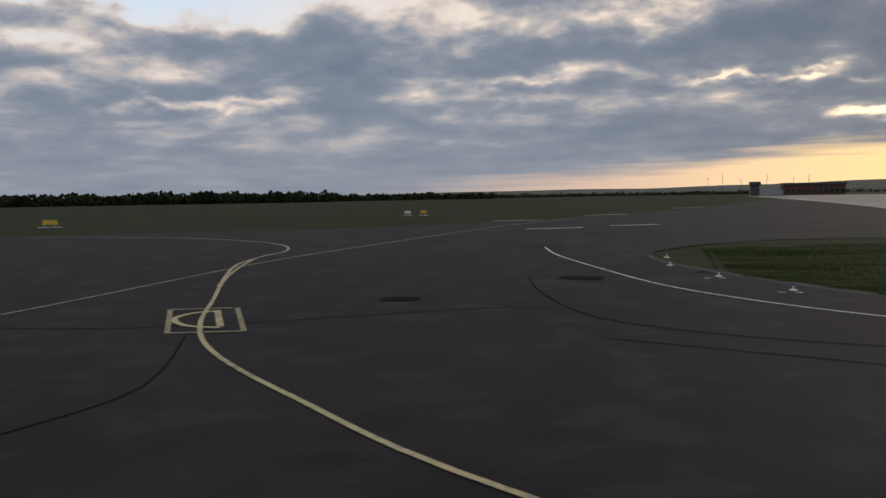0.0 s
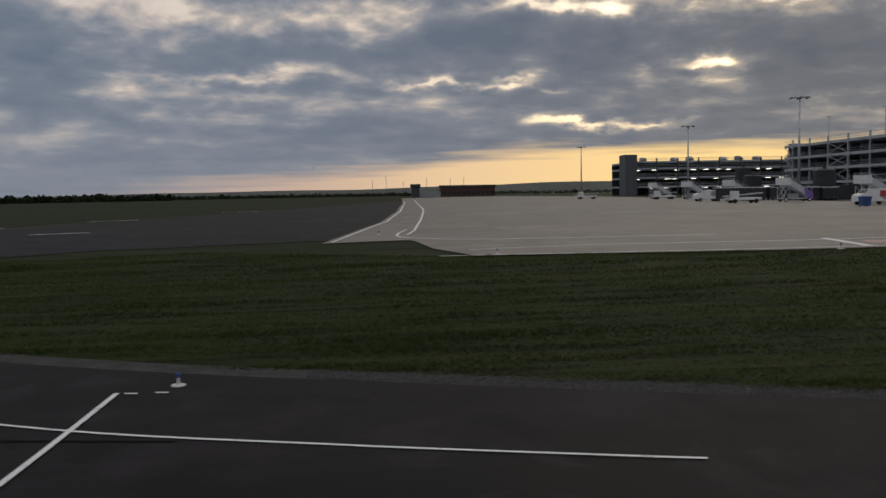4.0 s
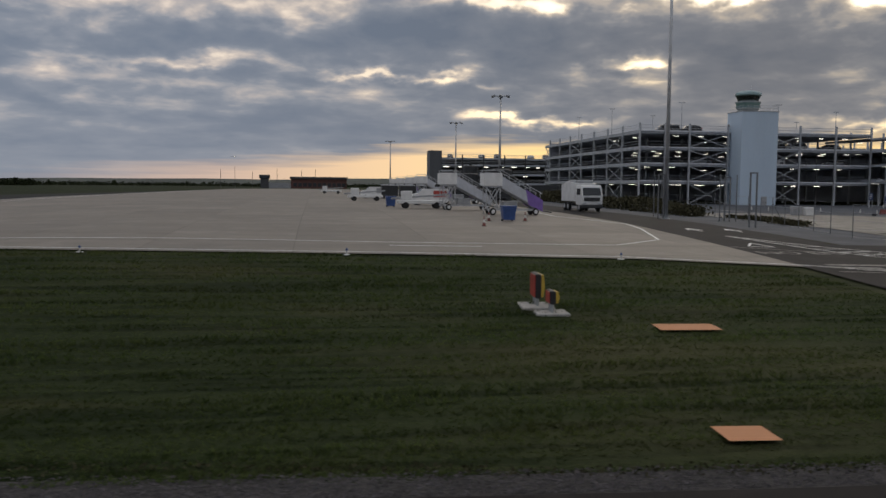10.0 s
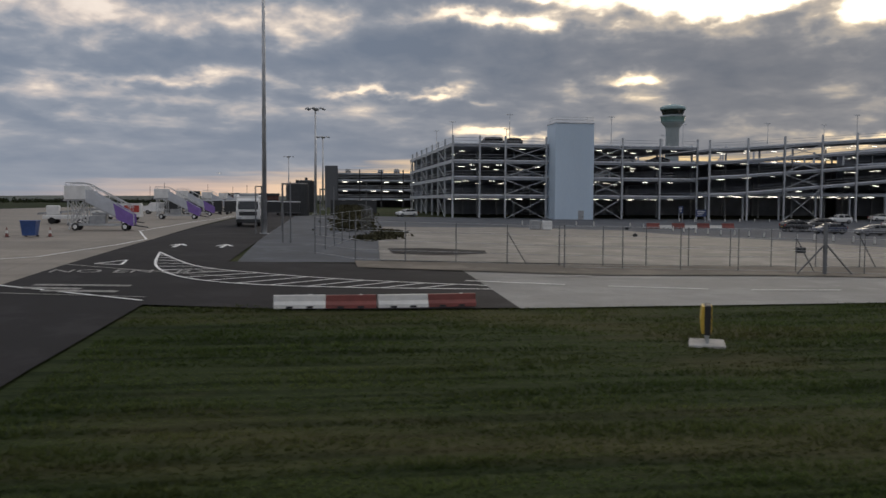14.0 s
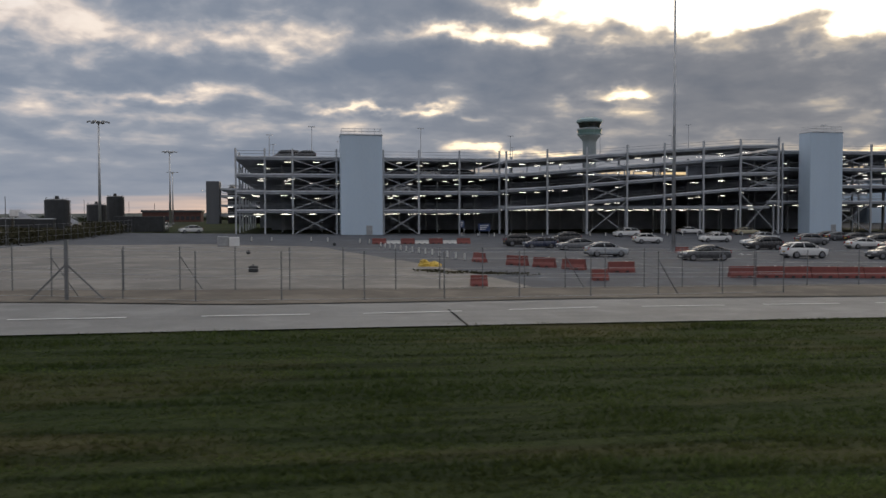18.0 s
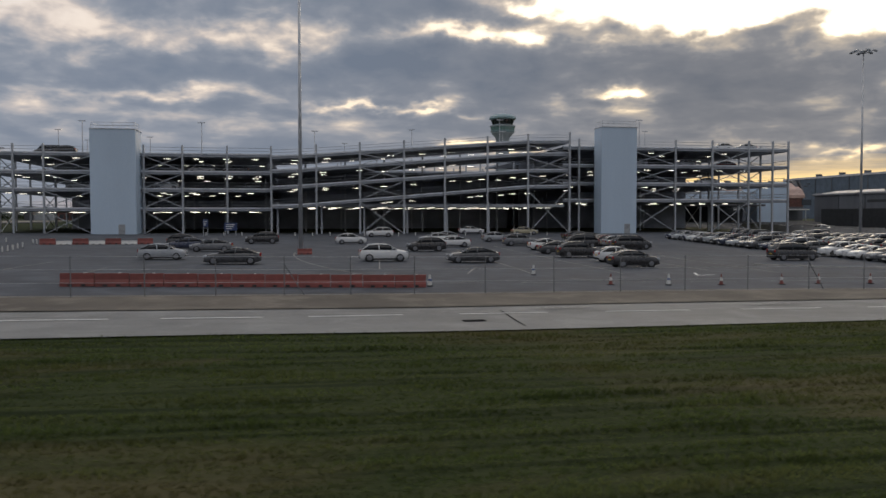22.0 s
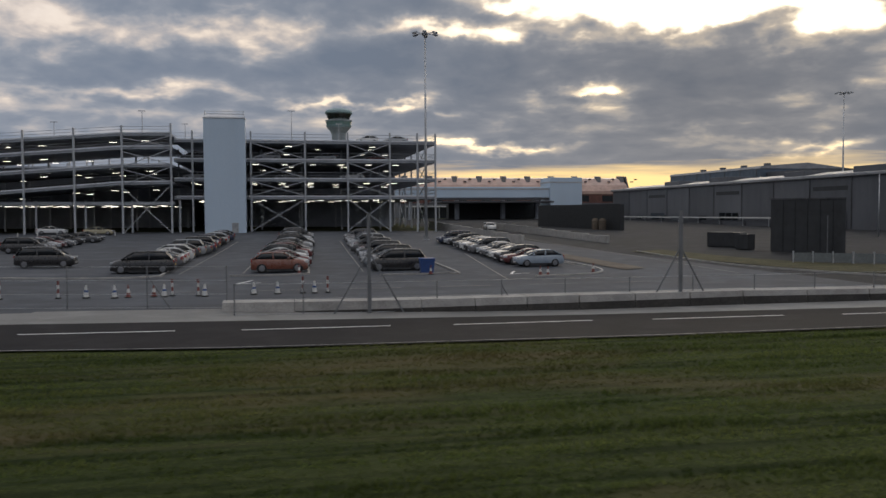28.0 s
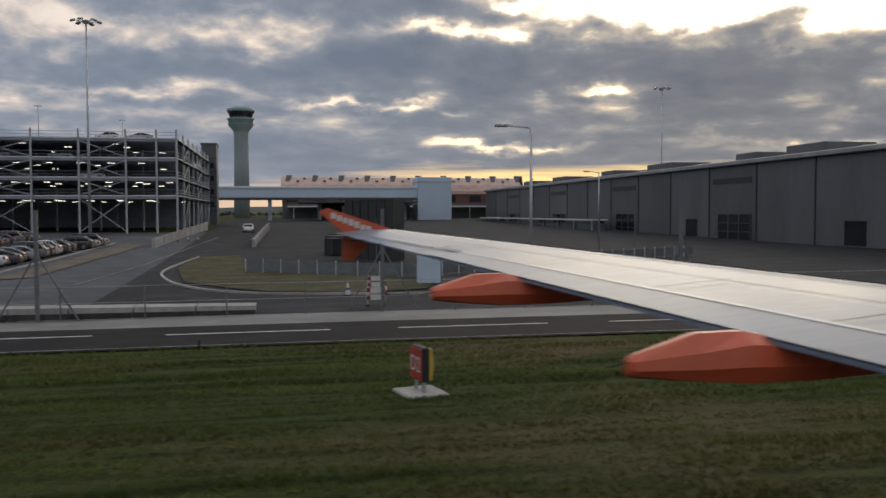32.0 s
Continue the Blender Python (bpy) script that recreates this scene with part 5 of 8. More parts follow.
# ---- cars ----
CAR_KINDS = {
    # length, width, height, hood height, cabin start, roof start, roof end, cabin end (from the nose), tyre radius, belt height
    "hatchback": (4.20, 1.78, 1.48, 0.96, 0.98, 1.92, 3.20, 4.08, 0.33, 1.01),
    "saloon": (4.68, 1.83, 1.44, 0.93, 1.18, 2.18, 3.10, 4.34, 0.335, 0.98),
    "suv": (4.46, 1.86, 1.65, 1.06, 1.08, 1.92, 3.62, 4.36, 0.375, 1.12),
    "people_carrier": (4.78, 1.90, 1.78, 1.06, 0.80, 1.78, 4.15, 4.68, 0.35, 1.11),
    "van": (4.95, 1.95, 1.95, 1.10, 0.70, 1.45, 4.80, 4.92, 0.34, 1.15),
}
CAR_MASTERS = {}
PAINTED = ("body", "roof", "pillar", "mirror")


def car_master(kind):
    L, W, H, hood, c0, r0, r1, c1, tyre, belt = CAR_KINDS[kind]
    root = thing(kind, None, None, at=pose(0, -200, 0))
    w = W / 2
    low = 0.20

    def ring(x, zb, zt, hw, crown):
        """A rounded section: sill, flank with a waist line, shoulder and a crowned top."""
        h = zt - zb
        half = [(hw * 0.90, zb), (hw * 0.97, zb + h * 0.12), (hw, zb + h * 0.42), (hw * 0.985, zb + h * 0.72), (hw * 0.93, zb + h * 0.93), (hw * 0.80, zt), (hw * 0.4, zt + crown)]
        return [(x, y, z) for y, z in half] + [(x, -y, z) for y, z in reversed(half)]

    st = [(0.0, 0.36, hood - 0.34, w * 0.70), (0.06, 0.28, hood - 0.22, w * 0.86), (0.22, 0.22, hood - 0.13, w * 0.95), (0.55, low, hood - 0.05, w), (c0 * 0.8, low, hood, w), (c0 + 0.1, low, hood + 0.03, w), (r0, low, belt, w), (r1, low, belt + 0.03, w),
          (c1, low, belt + 0.03, w * 0.985), (L - 0.16, 0.24, belt - 0.03, w * 0.95), (L - 0.04, 0.30, belt - 0.14, w * 0.88), (L, 0.38, belt - 0.26, w * 0.80)]
    if c1 > L - 0.2:
        st = st[:-4] + [(L - 0.14, 0.24, belt + 0.02, w * 0.96), (L - 0.03, 0.30, belt - 0.06, w * 0.90), (L, 0.38, belt - 0.16, w * 0.84)]
    part("body", Shape().loft([ring(x, a, b, h, 0.03) for x, a, b, h in st]), "car_paint", root, smooth=True)
    rw = w * 0.74
    cab = [(c0, belt - 0.04, belt, w * 0.90, w * 0.86), ((c0 + r0) / 2, belt - 0.04, belt + (H - belt) * 0.60, w * 0.92, w * 0.80), (r0, belt - 0.04, H - 0.07, w * 0.93, rw), (r0 * 0.6 + r1 * 0.4, belt - 0.04, H - 0.03, w * 0.93, rw * 1.02),
           (r1, belt - 0.04, H - 0.08, w * 0.92, rw), ((r1 + c1) / 2, belt - 0.04, belt + (H - belt) * 0.56, w * 0.89, w * 0.77), (c1, belt - 0.04, belt + 0.04, w * 0.86, w * 0.78)]
    if kind == "van":
        cab[-2:] = [(c1, belt - 0.04, H - 0.16, w * 0.92, rw)]
    part("glasshouse", Shape().loft([[(x, -hb, a), (x, hb, a), (x, (hb + 2 * ht) / 3, a * 0.25 + b * 0.75), (x, ht * 0.93, b), (x, -ht * 0.93, b), (x, -(hb + 2 * ht) / 3, a * 0.25 + b * 0.75)] for x, a, b, hb, ht in cab]), "car_glass", root, "dark tinted glass", smooth=True)
    roof = [(r0 - 0.10, H - 0.09, rw * 0.90), (r0 + 0.15, H - 0.02, rw * 1.0), ((r0 + r1) / 2, H + 0.01, rw * 1.04), (r1 - 0.15, H - 0.03, rw * 1.01), (r1 + 0.10, H - 0.10, rw * 0.92)]
    part("roof", Shape().loft([[(x, -h, z - 0.08), (x, h, z - 0.08), (x, h * 0.97, z - 0.03), (x, h * 0.80, z), (x, -h * 0.80, z), (x, -h * 0.97, z - 0.03)] for x, z, h in roof]), "car_paint", root, smooth=True)
    for s in (-1, 1):
        for xa, za, xb, zb, t in ((c0 + 0.02, belt, r0, H - 0.06, 0.08), ((r0 + r1) / 2 - 0.05, belt, (r0 + r1) / 2, H - 0.05, 0.09), (c1 - 0.06, belt, r1 + 0.02, H - 0.08, 0.14)):
            part("pillar", Shape().beam((xa, s * w * 0.925, za), (xb, s * rw * 1.02, zb), t, 0.05), "car_paint", root)
        part("mirror", Shape().box(c0 + 0.35, c0 + 0.52, s * (w + 0.1) - 0.09, s * (w + 0.1) + 0.09, belt - 0.02, belt + 0.14, 0.03), "car_paint", root)
        part("headlight", Shape().box(0.02, 0.30, s * w * 0.70 - 0.19, s * w * 0.70 + 0.19, hood - 0.30, hood - 0.13, 0.03), "lens_clear", root, "clear headlight lens")
        part("tail_light", Shape().box(L - 0.12, L + 0.015, s * w * 0.74 - 0.13, s * w * 0.74 + 0.13, belt - 0.30, belt - 0.03, 0.03), "lens_red", root, "red tail light lens")
        part("sill", Shape().box(0.9, L - 0.9, s * w * 0.965 - 0.04, s * w * 0.965 + 0.04, low - 0.02, low + 0.12), "trim_black", root)
    part("front_bumper", Shape().box(-0.02, 0.25, -w * 0.8, w * 0.8, 0.24, 0.44, 0.05), "trim_black", root)
    part("rear_bumper", Shape().box(L - 0.22, L + 0.02, -w * 0.82, w * 0.82, 0.28, 0.48, 0.05), "trim_black", root)
    part("number_plate", Shape().box(-0.035, -0.02, -0.26, 0.26, 0.36, 0.47), "white_plastic", root)
    part("number_plate", Shape().box(L + 0.02, L + 0.035, -0.26, 0.26, 0.62, 0.73), "yellow_paint", root)
    for x in (0.82, L - 0.85):
        for s in (-1, 1):
            wh = part("wheel", Shape().wheel(x, s * (w - 0.09), tyre, tyre, 0.21, 18), "rubber", root)
            hub = Shape()
            hub.wheel(x, s * (w + 0.012), tyre, tyre * 0.66, 0.05, 14)
            part("rim", hub, "alloy", wh)
            part("wheel_arch", Shape().wheel(x, s * (w - 0.10), tyre + 0.02, tyre * 1.16, 0.17, 18), "trim_black", root)
    return root


def car(kind, x, y, turn, color, label, group="", z=None):
    if kind not in CAR_MASTERS:
        ob = car_master(kind)
        CAR_MASTERS[kind] = ob
        first = ob
    else:
        first = copy_thing(CAR_MASTERS[kind], pose(0, 0, 0))
    L = CAR_KINDS[kind][0]
    zz = ground(x, y) + 0.05 if z is None else z
    first.matrix_basis = pose(x, y, zz, 0, 0, turn) @ pose(-L / 2, 0, 0)
    for o in first.children_recursive:
        if o.name.split(".")[0] in PAINTED:
            o.color = (*color, 1)
    return tagged(first, label, "car" if kind not in ("van", "people_carrier") else "van", group)


COLORS = {"black": (0.012, 0.012, 0.014), "white": (0.72, 0.72, 0.71), "silver": (0.36, 0.38, 0.40), "dark grey": (0.055, 0.058, 0.063), "dark blue": (0.018, 0.028, 0.065),
          "mid grey": (0.15, 0.155, 0.165), "dark red": (0.13, 0.02, 0.02), "copper": (0.19, 0.055, 0.030), "pale blue": (0.30, 0.36, 0.43), "pale gold": (0.42, 0.37, 0.24), "dark green": (0.02, 0.04, 0.03)}
KIND_WORD = {"hatchback": "hatchback", "saloon": "saloon car", "suv": "sport utility car", "people_carrier": "people carrier", "van": "panel van"}


def put(kind, color, x, y, turn=0, extra="parked on the dark tarmac", group="", z=None):
    car(kind, x, y, turn, COLORS[color], f"{color} {KIND_WORD[kind]} {extra}", group, z)


def park():
    loose = (("suv", "white", 141.2, 78.2, 180), ("hatchback", "white", 140.5, 116.3, 180), ("suv", "black", 148.1, 97.8, 0), ("saloon", "dark grey", 149.1, 75.8, 0),
             ("saloon", "white", 152.9, 107.6, 0), ("saloon", "white", 152.7, 119.6, 0), ("hatchback", "silver", 154.6, 123.8, 0), ("suv", "white", 146.6, 139.9, 0),
             ("suv", "black", 128.6, 118.0, 0), ("saloon", "dark grey", 128.0, 73.4, 0), ("saloon", "mid grey", 123.8, 98.4, 0), ("suv", "black", 119.7, 109.3, 180),
             ("hatchback", "silver", 121.2, 81.0, 180), ("hatchback", "dark blue", 120.5, 102.8, 0),
             ("hatchback", "black", 161.6, 68.7, 180), ("hatchback", "white", 163.1, 76.2, 180), ("suv", "black", 161.9, 83.9, 180), ("saloon", "dark grey", 162.1, 91.4, 180), ("saloon", "white", 163.2, 99.5, 180), ("hatchback", "silver", 162.1, 121.7, 180), ("suv", "mid grey", 162.5, 110.0, 180),
             ("people_carrier", "black", 168.6, 103.8, 0), ("saloon", "pale gold", 173.3, 147.6, 180), ("saloon", "white", 164.8, 153.4, 180), ("people_carrier", "black", 182.3, 78.1, 180))
    for kind, color, x, y, turn in loose:
        put(kind, color, x, y, turn)
    rnd = random.Random(11)
    kinds = ("hatchback", "saloon", "suv", "saloon", "suv", "hatchback", "people_carrier")
    tones = ("black", "silver", "dark grey", "white", "black", "mid grey", "dark blue", "silver", "white", "dark grey", "dark red", "mid grey", "black")
    special = {(191, 0): ("people_carrier", "black"), (191, 1): ("saloon", "black"), (191, 2): ("saloon", "mid grey"), (191, 3): ("saloon", "white"), (191, 4): ("hatchback", "white"), (191, 5): ("suv", "white"), (202, 0): ("suv", "copper"), (202, 1): ("hatchback", "silver"), (202, 2): ("hatchback", "dark red"),
               (223, 0): ("hatchback", "pale blue"), (223, 1): ("saloon", "dark red"), (223, 2): ("suv", "black"), (223, 3): ("saloon", "white"), (211, 0): ("people_carrier", "black"), (211, 1): ("suv", "dark grey"), (211, 2): ("saloon", "silver"), (174, 0): ("people_carrier", "black"), (174, 1): ("saloon", "mid grey")}
    for x, y0, y1, turn, skip in ((174.6, 101.0, 128, 180, 0.1), (191.2, 70.4, 130, 0, 0.04), (202.0, 69.8, 128, 180, 0.03), (211.2, 69.6, 130, 0, 0.04), (223.6, 71.0, 116, 0, 0.05)):
        n, y = 0, y0
        while y < y1:
            if rnd.random() > skip or n < 3:
                k, c = special.get((int(x), n), (rnd.choice(kinds), rnd.choice(tones)))
                put(k, c, x + 0.045 * (y - y0) + rnd.uniform(-0.3, 0.3), y, turn + rnd.uniform(-1.5, 1.5), "in a parked row", "cars in the long rows")
            y += 2.75
            n += 1
    # on the decks and the roof of the car parks
    for kind, color, x, y, z in (("suv", "black", 91.5, 164.5, 15.77), ("van", "dark grey", 88.0, 168.0, 15.77), ("hatchback", "white", 219.0, 163.0, 17.87), ("saloon", "silver", 224.5, 163.5, 17.87), ("suv", "silver", 200.5, 163.0, 14.42), ("hatchback", "dark grey", 109.8, 164.0, 12.57),
                                 ("suv", "white", 109.5, 163.8, 9.42), ("saloon", "black", 122.0, 164.0, 12.57), ("hatchback", "silver", 211.0, 163.0, 14.42), ("suv", "dark grey", 187.0, 163.0, 14.42), ("saloon", "white", 216.0, 163.4, 10.92),
                                 ("suv", "silver", 94.0, 165.0, 9.42), ("people_carrier", "white", 115.5, 166.0, 12.57), ("hatchback", "mid grey", 124.5, 166.0, 9.42), ("suv", "white", 187.0, 166.0, 10.92), ("saloon", "dark red", 221.0, 165.5, 14.42), ("suv", "mid grey", 204.0, 166.0, 10.92)):
        put(kind, color, x, y, 0, "parked on an open car park deck", "cars on the decks", z)
    for k, x in enumerate((66, 78, 84, 97, 103, 110, 124)):
        put(kinds[k % 7], tones[k], x, 316.0, 90, "on the roof of a car park", "cars on the decks", 15.2)
    put("suv", "white", 243.5, 165.0, 90, "coming down the ramp road")
    put("hatchback", "white", 70.5, 163.0, 20, "parked beside the car park")
    put("van", "white", 64.0, 172.0, 90, "parked beside the car park")


park()

# ---- apron equipment ----
def boarding_stairs(x, y, turn=0.0, stripe_purple=True, first=[]):
    """Towable passenger steps: foot towards +x, platform towards -x."""
    label = "white towable boarding stairs with a purple panel at the foot" if stripe_purple else "white towable boarding stairs with open lattice legs"
    key = "p" if stripe_purple else "w"
    for k, ob in first:
        if k == key:
            twin = copy_thing(ob, pose(x, y, ground(x, y) + 0.06, 0, 0, turn))
            twin.scale = (0.86, 1, 1.03)
            return twin
    root = thing("boarding_stairs", None, None, label, "boarding stairs", group="boarding stairs on the apron", at=pose(x, y, ground(x, y) + 0.06, 0, 0, turn))
    first.append((key, root))
    part("chassis", Shape().box(-3.0, 3.1, -0.75, -0.6, 0.42, 0.58).box(-3.0, 3.1, 0.6, 0.75, 0.42, 0.58).box(-3.0, -2.8, -0.75, 0.75, 0.42, 0.58).box(2.9, 3.1, -0.75, 0.75, 0.42, 0.58), "galvanised", root)
    for wx in (-2.2, 2.5):
        for s in (-1, 1):
            wh = part("wheel", Shape().wheel(wx, s * 0.85, 0.33, 0.33, 0.2, 14), "rubber", root)
            part("rim", Shape().wheel(wx, s * 0.93, 0.33, 0.19, 0.08, 12), "white_paint", wh)
    for s in (-1, 1):
        part("side_panel", Shape().loft([[(3.1, s * 0.78 - 0.03, 0.55), (3.1, s * 0.78 + 0.03, 0.55), (3.1, s * 0.78 + 0.03, 1.40), (3.1, s * 0.78 - 0.03, 1.40)], [(-1.3, s * 0.78 - 0.03, 2.45), (-1.3, s * 0.78 + 0.03, 2.45), (-1.3, s * 0.78 + 0.03, 3.5), (-1.3, s * 0.78 - 0.03, 3.5)]]), "pale_panel", root)
        if stripe_purple:
            part("purple_panel", Shape().loft([[(3.3, s * 0.81 - 0.02, 0.35), (3.3, s * 0.81 + 0.02, 0.35), (3.3, s * 0.81 + 0.02, 1.35), (3.3, s * 0.81 - 0.02, 1.35)], [(1.7, s * 0.81 - 0.02, 0.95), (1.7, s * 0.81 + 0.02, 0.95), (1.4, s * 0.81 + 0.02, 2.3), (1.4, s * 0.81 - 0.02, 2.3)]]), "purple_paint", root, "purple painted panel")
        part("hand_rail", Shape().beam((3.2, s * 0.78, 1.95), (-1.3, s * 0.78, 4.0), 0.06, n=6), "galvanised", root)
        for k in range(4):
            xx = 3.0 - 1.15 * k
            part("rail_post", Shape().beam((xx, s * 0.78, 1.5 + 0.46 * (3.1 - xx)), (xx, s * 0.78, 2.0 + 0.455 * (3.2 - xx)), 0.05), "galvanised", root)
        part("stringer", Shape().beam((3.2, s * 0.68, 0.5), (-1.3, s * 0.68, 2.5), 0.1, 0.22), "grey_paint", root)
        part("platform_wall", Shape().box(-3.2, -1.2, s * 0.82 - 0.04, s * 0.82 + 0.04, 2.6, 3.75, 0.03), "white_paint", root)
        for xa, xb in ((-2.9, -2.9), (-2.9, -1.4), (-1.4, -2.9), (-1.4, -1.4)):
            part("leg", Shape().beam((xa, s * 0.7, 0.5), (xb, s * 0.7, 2.5), 0.09), "galvanised", root)
        part("outrigger", Shape().beam((-2.7, s * 0.75, 0.5), (-2.7, s * 1.25, 0.1), 0.08), "galvanised", root)
    for k in range(13):
        xx = 3.0 - 0.345 * k
        part("tread", Shape().box(xx - 0.16, xx + 0.14, -0.66, 0.66, 0.62 + 0.155 * k, 0.66 + 0.155 * k), "grey_paint", root)
    part("platform", Shape().box(-3.3, -1.2, -0.82, 0.82, 2.48, 2.6), "grey_paint", root)
    part("platform_rail", Shape().beam((-3.0, -0.8, 4.0), (-1.4, -0.8, 4.0), 0.05).beam((-3.0, 0.8, 4.0), (-1.4, 0.8, 4.0), 0.05).beam((-3.0, -0.8, 3.7), (-3.0, -0.8, 4.0), 0.05).beam((-1.4, -0.8, 3.7), (-1.4, -0.8, 4.0), 0.05).beam((-3.0, 0.8, 3.7), (-3.0, 0.8, 4.0), 0.05), "galvanised", root)
    root.scale = (0.86, 1, 1.03)
    part("buffer", Shape().box(-3.55, -3.3, -0.8, 0.8, 2.35, 2.62, 0.06), "rubber", root)
    part("tow_bar", Shape().beam((3.1, 0, 0.45), (4.6, 0, 0.25), 0.1), "dark_steel", root)
    part("hydraulic_pack", Shape().box(-1.0, 0.6, -0.5, 0.5, 0.55, 1.25, 0.05), "grey_paint", root)
    return root


for px, py, pt, pp in ((34.0, 76.4, 2, True), (31.6, 87.5, 4, False), (35.2, 112.0, 0, True), (34.6, 134.0, 3, True), (35.5, 158.0, -2, False), (36.0, 182.0, 2, True), (36.8, 208.0, 0, False)):
    boarding_stairs(px, py, pt, pp)


def lorry(x, y, turn):
    root = thing("lorry", None, None, "white tipper lorry with a dark bumper parked by the road", "lorry", at=pose(x, y, ground(x, y) + 0.07, 0, 0, turn))
    # nose towards -y
    part("cab", Shape().loft([[(-1.15, -3.3, z0) if False else (-w, yf, z), (w, yf, z), (w, yb, z), (-w, yb, z)] for w, yf, yb, z in ((1.18, -3.35, -1.5, 0.75), (1.2, -3.4, -1.45, 1.7), (1.15, -3.05, -1.45, 2.75), (1.08, -2.9, -1.5, 2.9))]), "white_paint", root)
    part("windscreen", Shape().loft([[(-1.02, -3.42, 1.78), (1.02, -3.42, 1.78), (1.02, -3.36, 1.78), (-1.02, -3.36, 1.78)], [(-0.98, -3.13, 2.6), (0.98, -3.13, 2.6), (0.98, -3.07, 2.6), (-0.98, -3.07, 2.6)]]), "car_glass", root, "dark windscreen")
    for s in (-1, 1):
        part("side_window", Shape().box(s * 1.17 - 0.03, s * 1.17 + 0.03, -2.9, -1.8, 1.8, 2.5), "car_glass", root)
        part("headlight", Shape().box(s * 0.85 - 0.2, s * 0.85 + 0.2, -3.5, -3.38, 0.8, 1.02, 0.03), "lens_clear", root)
        part("mirror", Shape().box(s * 1.4 - 0.12, s * 1.4 + 0.12, -3.2, -3.05, 1.9, 2.5, 0.03), "dark_paint", root)
        for wy in (-2.5, 1.2, 2.4):
            wh = part("wheel", Shape().wheel(s * 1.02, wy, 0.5, 0.5, 0.3, 16, "x"), "rubber", root)
            part("rim", Shape().wheel(s * 1.14, wy, 0.5, 0.28, 0.1, 12, "x"), "grey_paint", wh)
    part("grille", Shape().box(-0.9, 0.9, -3.44, -3.4, 1.15, 1.55), "dark_paint", root)
    part("bumper", Shape().box(-1.2, 1.2, -3.5, -3.2, 0.4, 0.78, 0.06), "dark_paint", root)
    part("chassis", Shape().box(-0.5, 0.5, -3.0, 3.4, 0.55, 0.85), "dark_steel", root)
    part("body", Shape().loft([[(-1.2, y0, 1.1), (1.2, y0, 1.1), (1.22, y0, z1), (-1.22, y0, z1)] for y0, z1 in ((-1.2, 3.1), (1.5, 3.3), (3.4, 2.9))]), "white_paint", root)
    part("hopper", Shape().box(-1.0, 1.0, -1.0, 1.6, 3.1, 3.45, 0.08), "grey_paint", root)


lorry(45.6, 91.5, 2)


def service_van(x, y, turn, label, mats=("white_paint", "red_paint")):
    root = thing("service_van", None, None, label, "van", at=pose(x, y, ground(x, y) + 0.07, 0, 0, turn))
    part("body", Shape().loft([[(xx, -0.95, 0.45), (xx, 0.95, 0.45), (xx, 0.9, zt), (xx, -0.9, zt)] for xx, zt in ((-2.3, 1.1), (-2.1, 1.35), (-1.5, 1.45), (-0.9, 2.0), (2.2, 2.05), (2.3, 1.9))]), mats[0], root)
    part("side_panel", Shape().box(0.4, 2.1, -0.98, -0.93, 1.0, 1.8), mats[1], root)
    part("windscreen", Shape().loft([[(-1.5, -0.8, 1.46), (-1.5, 0.8, 1.46), (-1.44, 0.8, 1.44), (-1.44, -0.8, 1.44)], [(-0.95, -0.78, 1.98), (-0.95, 0.78, 1.98), (-0.9, 0.78, 1.95), (-0.9, -0.78, 1.95)]]), "car_glass", root)
    for xx in (-1.5, 1.5):
        for s in (-1, 1):
            wh = part("wheel", Shape().wheel(xx, s * 0.86, 0.34, 0.34, 0.22, 14), "rubber", root)
            part("rim", Shape().wheel(xx, s * 0.97, 0.34, 0.2, 0.05, 12), "alloy", wh)


service_van(30.0, 104.0, 3, "small white ground-power van with a red panel")
service_van(26.3, 150.0, 0, "low white service van on the apron", ("white_paint", "grey_paint"))


def baggage_loader(x, y, turn):
    root = thing("belt_loader", None, None, "low white belt loader truck", "belt loader", group="belt loaders", at=pose(x, y, ground(x, y) + 0.07, 0, 0, turn))
    part("deck", Shape().box(-2.6, 2.6, -0.9, 0.9, 0.5, 0.9, 0.05), "white_paint", root)
    part("belt", Shape().loft([[(-3.2, -0.45, 0.95), (-3.2, 0.45, 0.95), (-3.2, 0.45, 1.15), (-3.2, -0.45, 1.15)], [(3.0, -0.45, 1.45), (3.0, 0.45, 1.45), (3.0, 0.45, 1.65), (3.0, -0.45, 1.65)]]), "grey_paint", root)
    part("cabin", Shape().box(-2.2, -1.0, -0.85, -0.1, 0.9, 1.9, 0.06), "white_paint", root)
    for xx in (-1.7, 1.7):
        for s in (-1, 1):
            part("wheel", Shape().wheel(xx, s * 0.8, 0.36, 0.36, 0.24, 14), "rubber", root)


baggage_loader(23.5, 128.0, 2)
baggage_loader(27.5, 92.0, 0)
baggage_loader(30.0, 185.0, 5)
baggage_loader(20.0, 215.0, 0)


